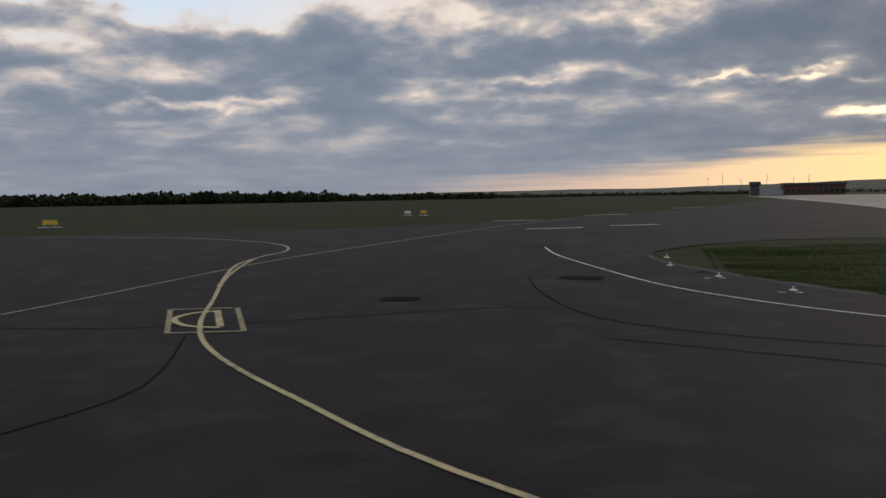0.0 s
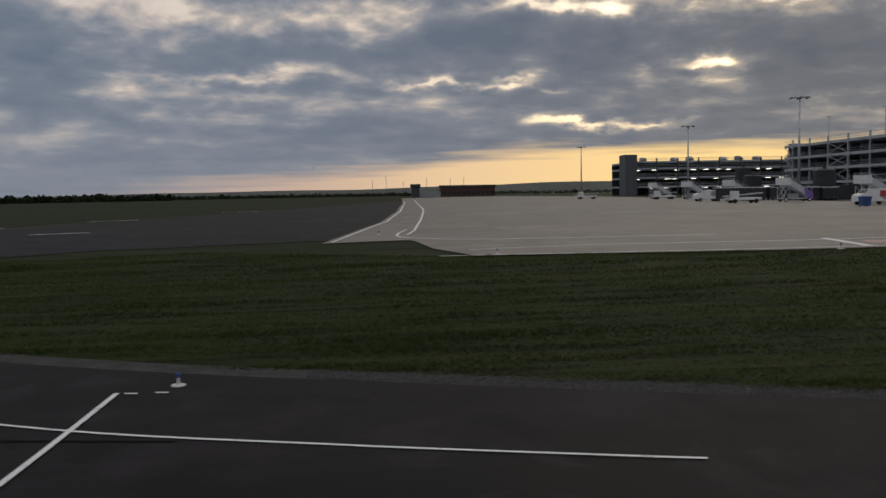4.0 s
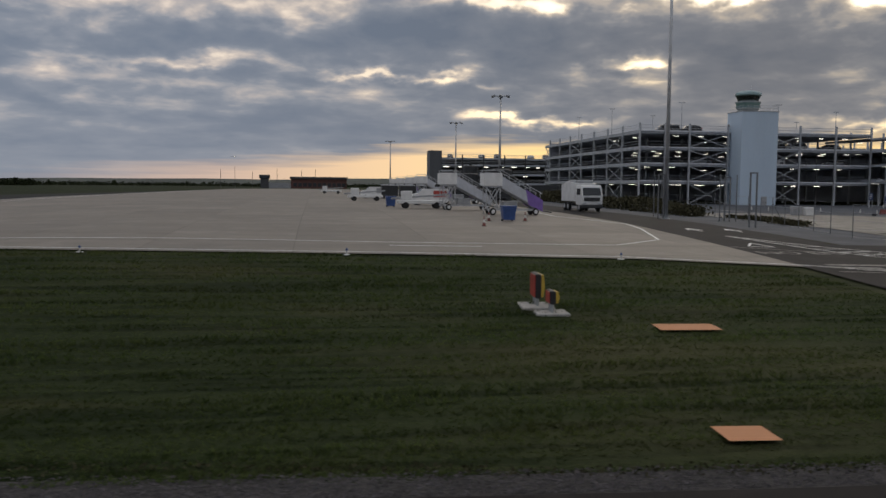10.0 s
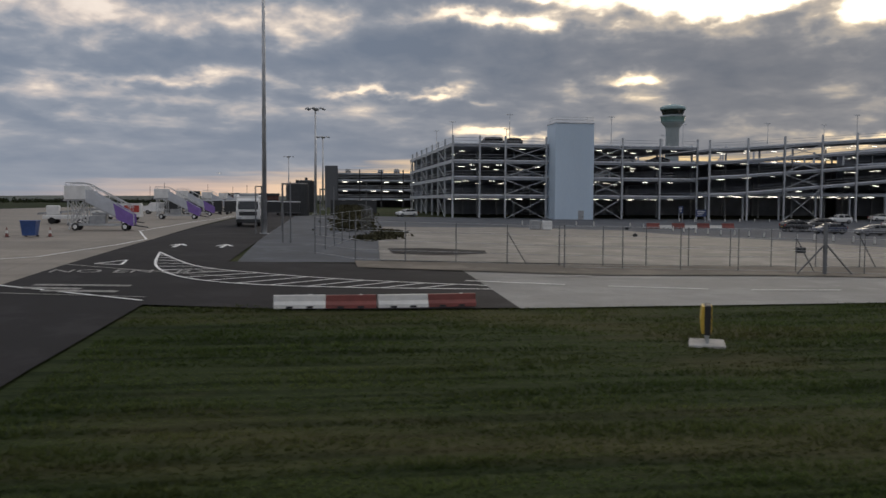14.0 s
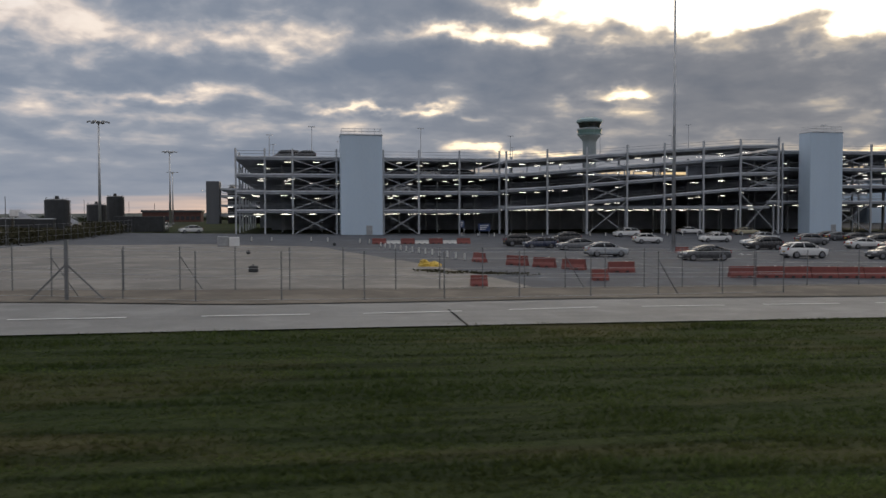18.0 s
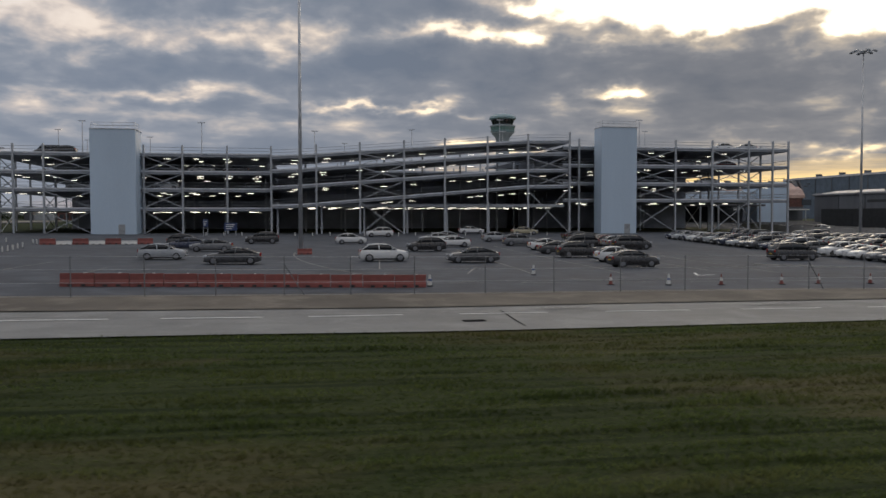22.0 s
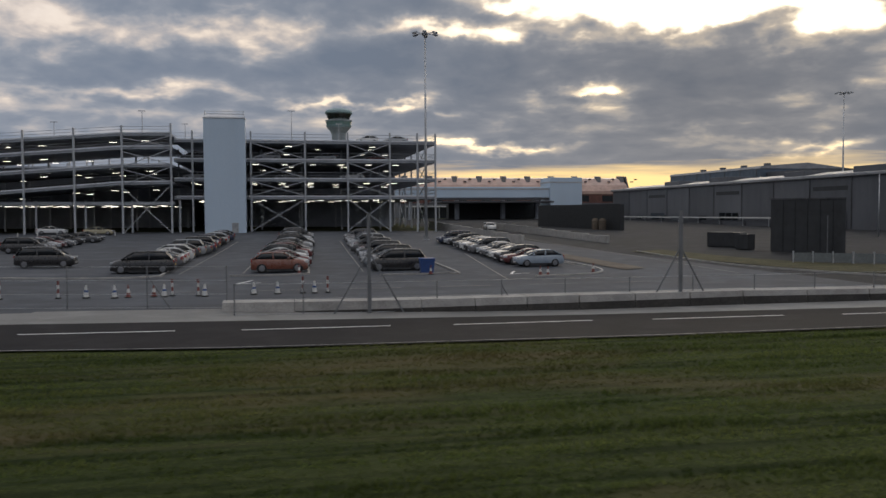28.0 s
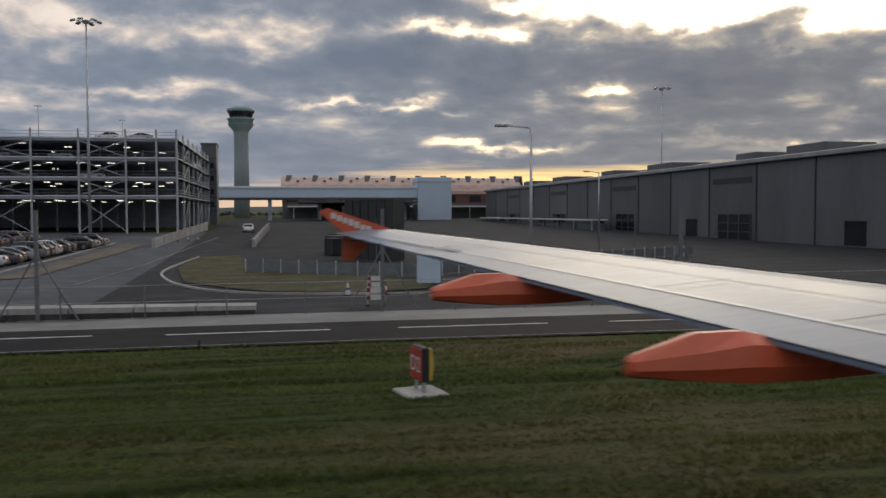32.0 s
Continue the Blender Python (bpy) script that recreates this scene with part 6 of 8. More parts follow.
def tank(x, y, r, h, label="black upright storage tank"):
    z = ground(x, y)
    root = thing("storage_tank", None, None, label, "tank", group="storage tanks", at=pose(x, y, z))
    part("shell", Shape().tube(0, 0, [(0, r), (h, r), (h + 0.2, r * 0.7)], 20), "dark_paint", root, smooth=False)
    for k in range(8):
        a = k * math.pi / 4
        part("rail_post", Shape().box(r * 0.9 * math.cos(a) - 0.03, r * 0.9 * math.cos(a) + 0.03, r * 0.9 * math.sin(a) - 0.03, r * 0.9 * math.sin(a) + 0.03, h, h + 0.45), "dark_steel", root)
    part("vent", Shape().tube(0, 0, [(h + 0.1, 0.35), (h + 0.75, 0.3)], 10), "dark_paint", root)
    part("ladder", Shape().beam((r + 0.1, -0.25, 0), (r + 0.1, -0.25, h), 0.06).beam((r + 0.1, 0.25, 0), (r + 0.1, 0.25, h), 0.06), "dark_steel", root)


tank(49.8, 153, 2.0, 5.6)
tank(51.2, 192, 1.75, 7.0)
tank(49.4, 183, 1.9, 5.1)


def container(x, y, turn, size, mat, label):
    root = thing("container", None, None, label, "container", group="containers", at=pose(x, y, ground(x, y), 0, 0, turn))
    lx, ly, lz = size
    part("shell", Shape().box(-lx / 2, lx / 2, -ly / 2, ly / 2, 0.1, lz, 0.05), mat, root)
    for k in range(int(lx / 0.6)):
        xx = -lx / 2 + 0.3 + 0.6 * k
        part("rib", Shape().box(xx - 0.06, xx + 0.06, -ly / 2 - 0.04, -ly / 2 - 0.002, 0.2, lz - 0.1), mat, root)
    part("door", Shape().box(lx / 2 + 0.002, lx / 2 + 0.04, -ly / 2 + 0.1, ly / 2 - 0.1, 0.2, lz - 0.1), mat, root)


container(60.5, 168, 0, (9, 2.5, 3.0), "dark_paint", "dark steel container by the car park")
container(256.6, 97.2, -55, (4.2, 2.2, 1.9), "dark_paint", "low dark equipment box with a pale lid")
container(255.2, 90.6, -60, (1.6, 1.6, 1.9), "dark_paint", "small dark equipment box with a pale lid")
container(82.7, 107.0, 4, (1.2, 0.9, 1.25), "white_paint", "white electrical cabinet in the yard")
container(81.3, 107.6, 0, (1.3, 0.9, 1.3), "grey_paint", "grey electrical cabinet in the yard")
container(259.2, 55.2, 0, (1.4, 1.0, 2.3), "cladding_grey", "grey roadside control cabinet")


def hoarding():
    root = thing("site_hoarding", None, None, "long black hoarding in front of the terminal", "hoarding", at=pose(263.2, 195.3, 1.2, 0, 0, -79.8))
    for k in range(14):
        part("board", Shape().box(2.5 * k, 2.5 * k + 2.46, 0, 0.08, -0.6, 5.0), "dark_paint", root)
    part("back", Shape().box(0, 35, 0.1, 1.0, -0.6, 4.9), "dark_paint", root)
    for xx in (27.6, 30.4):
        part("vent_stack", Shape().tube(xx, -1.2, [(-0.6, 0.75), (1.6, 0.75), (2.1, 0.35)], 14), "bare_earth", root, "rusty brown vent stack")


hoarding()


# ---- small things on the ground ----
def cone(x, y, kind="cone", store={}):
    z = ground(x, y) + 0.05
    if kind in store:
        twin = copy_thing(store[kind], pose(x, y, z))
        twin.scale = store[kind].scale
        return twin
    if kind == "cone":
        root = thing("traffic_cone", None, None, "red and white traffic cone", "traffic cone", group="cones and posts along the road", at=pose(x, y, z))
        part("base", Shape().box(-0.22, 0.22, -0.22, 0.22, 0, 0.05, 0.02), "rubber", root)
        part("body", Shape().tube(0, 0, [(0.05, 0.15), (0.3, 0.105)], 12), "red_plastic", root)
        part("sleeve", Shape().tube(0, 0, [(0.3, 0.108), (0.55, 0.065)], 12), "white_plastic", root, "white reflective sleeve")
        part("tip", Shape().tube(0, 0, [(0.55, 0.064), (0.78, 0.03)], 12), "red_plastic", root)
    elif kind == "white":
        root = thing("traffic_cone", None, None, "white cone with a dark base", "traffic cone", group="cones and posts along the road", at=pose(x, y, z))
        part("base", Shape().tube(0, 0, [(0, 0.3), (0.1, 0.26)], 12), "rubber", root)
        part("body", Shape().tube(0, 0, [(0.1, 0.2), (0.95, 0.07)], 12), "white_plastic", root)
        part("band", Shape().tube(0, 0, [(0.45, 0.155), (0.6, 0.135)], 12), "blue_paint", root, "dark blue band")
    else:
        root = thing("marker_post", None, None, "slim red and white banded marker post", "marker post", group="cones and posts along the road", at=pose(x, y, z))
        part("foot", Shape().tube(0, 0, [(0, 0.2), (0.08, 0.18)], 12), "rubber", root)
        for k in range(4):
            part("band", Shape().tube(0, 0, [(0.08 + 0.25 * k, 0.065), (0.33 + 0.25 * k, 0.065)], 10), "red_plastic" if k % 2 else "white_plastic", root)
    root.scale = {"white": (0.75, 0.75, 0.78), "cone": (0.9, 0.9, 0.95)}.get(kind, (0.9, 0.9, 0.95))
    store[kind] = root
    return root


for cx, cy, ck in ((181.8, 52.5, "post"), (183.2, 52.2, "post"), (186.2, 52.0, "post"), (189.3, 52.0, "post"), (190.8, 52.0, "white"), (192.4, 51.7, "white"), (193.1, 52.0, "cone"), (194.5, 52.1, "cone"), (195.1, 52.0, "white"), (195.5, 52.4, "post"),
                   (197.0, 52.1, "post"), (197.4, 51.8, "white"), (200.2, 52.4, "white"), (201.6, 52.4, "white"), (203.1, 52.5, "post"), (203.8, 52.4, "white"), (204.6, 52.5, "post"), (172.0, 52.3, "cone"), (168.2, 52.4, "cone"), (165.4, 52.3, "cone"),
                   (161.0, 52.2, "cone"), (157.4, 52.4, "white"), (153.6, 52.9, "cone"), (175.2, 52.2, "post"), (178.4, 52.3, "cone"), (221.0, 61.4, "cone"), (221.4, 60.8, "cone"), (226.0, 63.5, "cone"), (213.2, 64.5, "cone"), (28.2, 59.8, "cone"), (29.8, 65.9, "cone"), (32.8, 66.0, "cone"),
                   (141.6, 52.8, "white"), (150.6, 60.8, "white"), (253.4, 48.6, "white"), (255.6, 48.8, "cone"), (235.0, 127.1, "cone"), (236.4, 127.5, "cone"), (237.8, 127.7, "cone"), (233.8, 126.8, "cone"), (203.3, 67.7, "cone")):
    cone(cx, cy, ck)


def stake(x, y, h, bands):
    root = thing("marker_stake", None, None, "thin banded marker stake at the grass edge", "marker post", group="stakes at the grass edge", at=pose(x, y, ground(x, y) + 0.04))
    for k in range(bands):
        part("band", Shape().tube(0, 0, [(h * k / bands, 0.045), (h * (k + 1) / bands, 0.045)], 8), "white_plastic" if k % 2 == bands % 2 else "trim_black", root)


stake(164.4, 35.6, 0.68, 3)
stake(246.9, 30.2, 0.3, 1)


def water_barrier(x, y, turn, mat="red_plastic", store={}):
    m = pose(x, y, ground(x, y) + 0.05, 0, 0, turn)
    if mat in store:
        return copy_thing(store[mat], m)
    root = thing("plastic_barrier", None, None, "red plastic water-filled road barrier" if mat == "red_plastic" else "white plastic water-filled road barrier", "road barrier", group="plastic road barriers", at=m)
    prof = ((-0.26, 0.0), (0.26, 0.0), (0.24, 0.22), (0.12, 0.42), (0.09, 0.78), (-0.09, 0.78), (-0.12, 0.42), (-0.24, 0.22))
    part("body", Shape().loft([[(xx, a, b) for a, b in prof] for xx in (-0.96, 0.96)]), mat, root)
    part("filler_cap", Shape().tube(0.4, 0, [(0.78, 0.07), (0.81, 0.07)], 10), "white_plastic", root)
    for a in (-0.5, 0.25):
        part("fork_slot", Shape().box(a, a + 0.25, -0.27, 0.27, 0.02, 0.14), "trim_black", root)
    store[mat] = root
    return root


for k in range(11):
    water_barrier(120.6 + 1.97 * k, 52.9 - 0.06 * k, -1.6)
for bx, by, bt in ((107.8, 64.6, -50), (109.3, 62.1, -50), (110.9, 59.8, -50), (113.5, 57.0, -2), (105.8, 69.7, -75)):
    water_barrier(bx, by, bt)
for bx, by, bt, bm_ in ((51.6, 30.9, 0, "white_plastic"), (53.5, 30.9, 0, "red_plastic"), (55.5, 31.0, 2, "white_plastic"), (57.4, 31.2, 4, "red_plastic")):
    water_barrier(bx, by, bt, bm_).scale = (1, 1, 0.62)
for k in range(7):
    water_barrier(101.5 + 2.0 * k, 116.8 + 0.1 * k, 2, "white_plastic" if k % 2 else "red_plastic")


def pad_sign(x, y, turn, w, h, front, back, label, text=""):
    """Airfield sign on two frangible legs on a concrete pad."""
    z = ground(x, y)
    root = thing("airfield_sign", None, None, label, "airfield sign", at=pose(x, y, z, 0, 0, turn))
    part("pad", Shape().box(-w * 0.75, w * 0.75, -0.55, 0.55, -0.05, 0.07, 0.03), "concrete_block", root)
    for s in (-1, 1):
        part("leg", Shape().tube(s * w * 0.32, 0, [(0.07, 0.05), (0.36, 0.05)], 8), "galvanised", root)
    part("frame", Shape().box(-w / 2, w / 2, -0.10, 0.10, 0.34, 0.36 + h, 0.03), "trim_black", root)
    face = part("face", Shape().box(-w / 2 + 0.03, w / 2 - 0.03, -0.125, -0.102, 0.38, 0.32 + h), front, root)
    part("back", Shape().loft([[(xx, 0.102, 0.38), (xx, 0.102 + d * 0.6, 0.38), (xx, 0.102 + d, 0.36 + h * 0.5), (xx, 0.102 + d * 0.6, 0.32 + h), (xx, 0.102, 0.32 + h)] for xx, d in ((-w / 2 + 0.03, 0.12), (w / 2 - 0.03, 0.12))]), back, root)
    if text:
        cu = bpy.data.curves.new("sign_text", "FONT")
        cu.body, cu.size, cu.align_x, cu.extrude = text, h * 0.66, "CENTER", 0.004
        tmp = new("sign_text", cu)
        me = bpy.data.meshes.new_from_object(tmp.evaluated_get(bpy.context.evaluated_depsgraph_get()))
        bpy.data.objects.remove(tmp)
        me.materials.clear()
        me.materials.append(MATS["white_plastic"])
        part("lettering", None, None, face, "white letters", me=me, at=pose(0, -0.132, 0.38 + h * 0.24, 90, 0, 0))
    return root


pad_sign(253.15, 21.2, -77, 0.8, 0.85, "red_paint", "yellow_paint", "red airfield location sign reading D2 on a concrete pad", "D2")
pad_sign(64.3, 23.6, 66, 0.95, 0.9, "yellow_paint", "yellow_paint", "yellow airfield sign seen from its edge")
pad_sign(23.55, 27.3, -95, 1.0, 0.80, "red_paint", "yellow_paint", "red and yellow airfield sign seen edge-on on a concrete pad")
pad_sign(23.75, 26.1, -95, 0.7, 0.42, "red_paint", "yellow_paint", "small red and yellow airfield sign before a taller one")
pad_sign(-145.1, 95.3, 40, 2.1, 0.75, "yellow_paint", "yellow_paint", "wide yellow airfield sign far across the grass")
pad_sign(-102.6, 130.0, 20, 1.1, 0.55, "white_plastic", "yellow_paint", "pale airfield sign far across the grass")
pad_sign(-100.0, 130.6, 20, 1.1, 0.55, "yellow_paint", "yellow_paint", "yellow airfield sign far across the grass")


def edge_light(x, y, store=[]):
    m = pose(x, y, ground(x, y) + 0.04)
    if store:
        twin = copy_thing(store[0], m)
        twin.scale = (0.7, 0.7, 0.7)
        return twin
    root = thing("edge_light", None, None, "white taxiway edge light on a round plate", "edge light", group="taxiway edge lights", at=m)
    root.scale = (0.7, 0.7, 0.7)
    part("plate", Shape().tube(0, 0, [(0, 0.26), (0.05, 0.24)], 14), "white_plastic", root)
    part("stem", Shape().tube(0, 0, [(0.05, 0.05), (0.3, 0.05)], 8), "white_plastic", root)
    part("lamp", Shape().tube(0, 0, [(0.3, 0.075), (0.42, 0.075), (0.47, 0.03)], 10), "blue_paint", root, "dark blue lamp glass")
    store.append(root)
    return root


for lx, ly in ((-60.2, 45.6), (-60.0, 41.0), (-57.7, 36.2), (-54.9, 31.6), (-51.3, 27.8), (-47.3, 24.9), (-42.4, 22.5), (-37.0, 20.4), (5.2, 41.0), (-25.7, 47.0), (-32.4, 67.8), (17.6, 40.4), (30.9, 39.0), (-8.0, 43.0)):
    edge_light(lx, ly)


def ground_patches():
    for name, line, w, mat, label in (("painted_slab", [(26.3, 23.5), (28.2, 23.4)], 0.9, "orange_paint_ground", "orange painted slab set in the grass"),
                                      ("painted_slab", [(23.5, 13.75), (24.5, 13.68)], 0.9, "orange_paint_ground", "orange painted slab set in the grass"),
                                      ("drain_cover", [(-72.0, 27.1), (-70.4, 27.2)], 1.1, "tar_seal", "dark drain cover set in the asphalt"),
                                      ("drain_cover", [(-65.3, 35.0), (-63.2, 34.7)], 1.2, "tar_seal", "dark grated drain set in the asphalt"),
                                      ("drain_cover", [(-70.4, 53.8), (-67.4, 53.5)], 0.5, "tar_seal", "dark drain slot in the asphalt"),
                                      ("drain_cover", [(140.9, 38.3), (142.0, 38.4)], 0.6, "tar_seal", "square iron drain cover in the road")):
        thing(name, stripe(line, w, 0.078, 0.6), mat, label, "ground patch", kind="structure")
    seal = "dark tar-sealed joint in the asphalt"
    for line in ([(-42.6, 21.2), (-44.8, 10.6), (-46.4, 3)], [(-48.3, 21.3), (-50.4, 14.7), (-51.5, 11.2), (-53.4, 5)], [(-44.8, 22.0), (-45.7, 17.8)], [(-66.9, 35.1), (-65.6, 30), (-62.6, 23.6), (-57.5, 20.5), (-49.6, 18.6), (-43.5, 17.0), (-36, 15.9)],
                 [(-62, 19.6), (-54.8, 17.0), (-48.2, 14.0), (-40, 12)], [(-83.7, 18.2), (-78.5, 19.1), (-72.1, 22.3), (-67.3, 25.1), (-64.0, 25.5)], [(-73.0, 6.4), (-72.8, 10.9), (-76.0, 18.1)], [(143.35, 36.4), (143.5, 41.8)], [(177.4, 45), (178.0, 35)], [(22.0, 48), (22.6, 41)], [(97.55, 32.6), (97.6, 37.4)]):
        thing("tar_joint", stripe(curve(line, 4), 0.08, 0.085 if line[0][0] > 40 else 0.066, 0.8), "tar_seal", seal, "joint", group="tar joints", kind="structure")


ground_patches()


# ---- fences and kerbs ----
def fence(name, line, height, gap, label, tall=(), wires=5):
    root = thing(name, None, None, label, "fence", at=pose(0, 0, 0))
    pts = refine(line, gap)
    me = Shape().tube(0, 0, [(0, 0.034), (1, 0.03)], 6).mesh("post", "fence_steel")
    for i, p in enumerate(pts):
        o = part("post", None, None, root, me=me, at=pose(p.x, p.y, ground(p.x, p.y)))
        o.scale = (1, 1, height)
        if i % 8 == 4:
            part("strut", Shape().beam((p.x, p.y, ground(p.x, p.y) + height * 0.8), (p.x + height * 0.5, p.y + 0.1, ground(p.x, p.y)), 0.045), "fence_steel", root)
    for k in range(wires):
        h = height * (0.06 + 0.92 * k / (wires - 1))
        s = Shape()
        s.loft([[(a.x, a.y + q, ground(a.x, a.y) + h + r) for q, r in ((-0.009, -0.009), (0.009, -0.009), (0.009, 0.009), (-0.009, 0.009))] for a in pts])
        part("wire", s, "galvanised", root)
    return root


fence("yard_fence", [(52.3, 52.4), (54.6, 48.4), (66, 45.4), (79, 45.4), (96, 45.0), (118, 46.6)], 2.4, 2.45, "grey chain-link fence round the concrete yard")
fence("yard_fence", [(118, 46.8), (140, 48.2), (165, 48.6), (187, 47.2), (199, 45.4)], 2.3, 3.6, "thin grey chain-link fence along the perimeter road", wires=4)
fence("yard_fence", [(66, 44.4), (79, 42.8), (86, 40.7), (98, 41.0), (106, 42.0), (118, 43.6)], 2.5, 3.1, "pale wire fence beside the perimeter road", wires=3)
fence("apron_fence", [(53.0, 56), (56.4, 72), (58.6, 90), (60.4, 120), (61, 158)], 2.4, 3.0, "dark wire fence between the apron and the yard", wires=4)
fence("road_fence", [(199.5, 42.6), (216, 41.6), (240, 40.3), (258, 40.4), (300, 40.6)], 1.6, 3.3, "low grey post-and-wire fence along the perimeter road", wires=3)


def tall_post(x, y, h=5.0):
    z = ground(x, y)
    root = thing("braced_post", None, None, "tall grey steel fence post with two raking struts", "post", group="tall braced posts", at=pose(x, y, z))
    part("post", Shape().box(-0.08, 0.08, -0.08, 0.08, 0, h), "fence_steel", root)
    for s in (-1, 1):
        part("strut", Shape().beam((0, 0, h * 0.62), (s * 1.75, 0.05, 0), 0.07), "fence_steel", root)
    part("plate", Shape().box(-0.25, 0.25, -0.25, 0.25, 0, 0.04), "fence_steel", root)


for tx, ty, th in ((80.0, 41.6, 2.9), (177.6, 46.8, 4.2), (222.0, 40.9, 5.0), (239.1, 40.1, 5.0), (254.5, 40.9, 5.0), (270, 40.9, 5.0), (286, 41, 5.0), (206, 42.0, 5.0), (302, 41, 5.0), (318, 41.2, 5.0)):
    tall_post(tx, ty, th)


def low_wall(line, label):
    """A pale kerb wall: x, y, height and the height of its dark foot (painted stain and shade) along the line."""
    root = thing("kerb_wall", None, None, label, "kerb wall", at=pose(0, 0, 0))
    for (xa, ya, ha, da), (xb, yb, hb, db) in zip(line, line[1:]):
        n = max(1, round(math.hypot(xb - xa, yb - ya) / 3.0))
        for k in range(n):
            ends = []
            for f in (k / n + 0.003, (k + 1) / n - 0.003):
                x, y = xa + (xb - xa) * f, ya + (yb - ya) * f
                ends.append((x, y, ground(x, y), ha + (hb - ha) * f, da + (db - da) * f))
            s = Shape().loft([[(x, y, z - 0.1), (x, y + 1.2, z - 0.1), (x, y + 1.2, z + h + 0.02), (x, y + 0.04, z + h)] for x, y, z, h, d in ends])
            blk = part("block", s, "concrete_block", root)
            if ends[0][4] > 0.02:
                s = Shape().loft([[(x, y - 0.012, z - 0.1), (x, y + 0.02, z - 0.1), (x, y + 0.03, z + d), (x, y - 0.004, z + d)] for x, y, z, h, d in ends])
                part("stained_face", s, "stain_shade_concrete", blk, "dark foot of the kerb block, stain and shade in its colour")


low_wall([(198.8, 44.3, 0.5, 0.0), (206.0, 42.4, 0.62, 0.2), (211.2, 41.3, 0.72, 0.34), (216.4, 40.6, 0.8, 0.43), (225.4, 40.6, 0.78, 0.48), (232.7, 40.4, 0.7, 0.42), (240.3, 40.4, 0.62, 0.36), (248.5, 41.0, 0.45, 0.25)], "low pale concrete retaining kerb beside the perimeter road")


def panel_fence():
    root = thing("glazed_fence", None, None, "low fence of pale frosted panels between grey posts", "fence", at=pose(0, 0, 0))
    line = [(246.9, 68.7), (253.7, 64.3), (259.9, 60.9), (264.5, 64.7), (273.4, 72.1), (291.3, 81.2)]
    pts = refine(line, 1.5)
    for a, b in zip(pts, pts[1:]):
        d = (b - a)
        z = ground(a.x, a.y)
        part("post", Shape().box(a.x - 0.05, a.x + 0.05, a.y - 0.05, a.y + 0.05, z, z + 1.15), "galvanised", root)
        part("panel", Shape().beam((a.x + d.x * 0.06, a.y + d.y * 0.06, z + 0.6), (b.x - d.x * 0.06, b.y - d.y * 0.06, z + 0.6), 0.03, 0.8), "frosted_panel", root)


panel_fence()


def kerb(line, label):
    s = Shape()
    pts = refine(curve(line, 6), 0.6)
    rings = []
    for i, p in enumerate(pts):
        d = (pts[min(i + 1, len(pts) - 1)] - pts[max(0, i - 1)]).normalized()
        n = Vector((-d.y, d.x)) * 0.09
        z = ground(p.x, p.y)
        rings.append([(p.x - n.x, p.y - n.y, z), (p.x + n.x, p.y + n.y, z), (p.x + n.x, p.y + n.y, z + 0.17), (p.x - n.x, p.y - n.y, z + 0.17)])
    thing("kerb", s.loft(rings), "concrete_block", label, "kerb", kind="structure")


kerb([(241.4, 89.7), (240.4, 73.4), (241.2, 64.6), (243.9, 56.0), (248.1, 51.1), (255.9, 48.9), (271.9, 47.7), (300.0, 47.1)], "pale concrete kerb round the grass island")
kerb([(227.4, 122.1), (227.7, 79.2), (227.7, 67.1), (225.4, 61.8), (220.4, 60.5)], "pale concrete kerb at the end of a parking row")
kerb([(215.6, 130.1), (215.7, 70.7), (214.3, 65.1), (209.3, 64.8)], "pale concrete kerb at the end of a parking row")
kerb([(204.1, 128.1), (204.2, 73.8), (203.1, 66.8), (198.1, 66.2)], "pale concrete kerb at the end of a parking row")
kerb([(192.6, 130.0), (193.0, 74.0), (192.3, 66.2), (186.8, 65.3), (179.7, 67.2), (174.2, 71.2)], "pale concrete kerb at the end of a parking row")
thing("grass_island", sheet([(240.6, 89.7), (241.2, 73.4), (243.2, 59.7), (248.3, 52.1), (254.5, 49.8), (258.5, 51.5)][::-1], [(245.4, 92.2), (246.6, 76.0), (248.7, 67.9), (251.7, 65.1), (257.0, 60.8), (259.4, 54.5)][::-1], 0.12), "dry_grass", "dry rough grass island beside the forecourt road", "grass", kind="structure")


thing("planting_strip", sheet([(229.2, 64.6), (229.3, 118.8)], [(231.7, 66.4), (232.2, 118.3)], 0.11), "bare_earth", "dark bare planting strip between car park and ramp road", "verge", kind="structure")


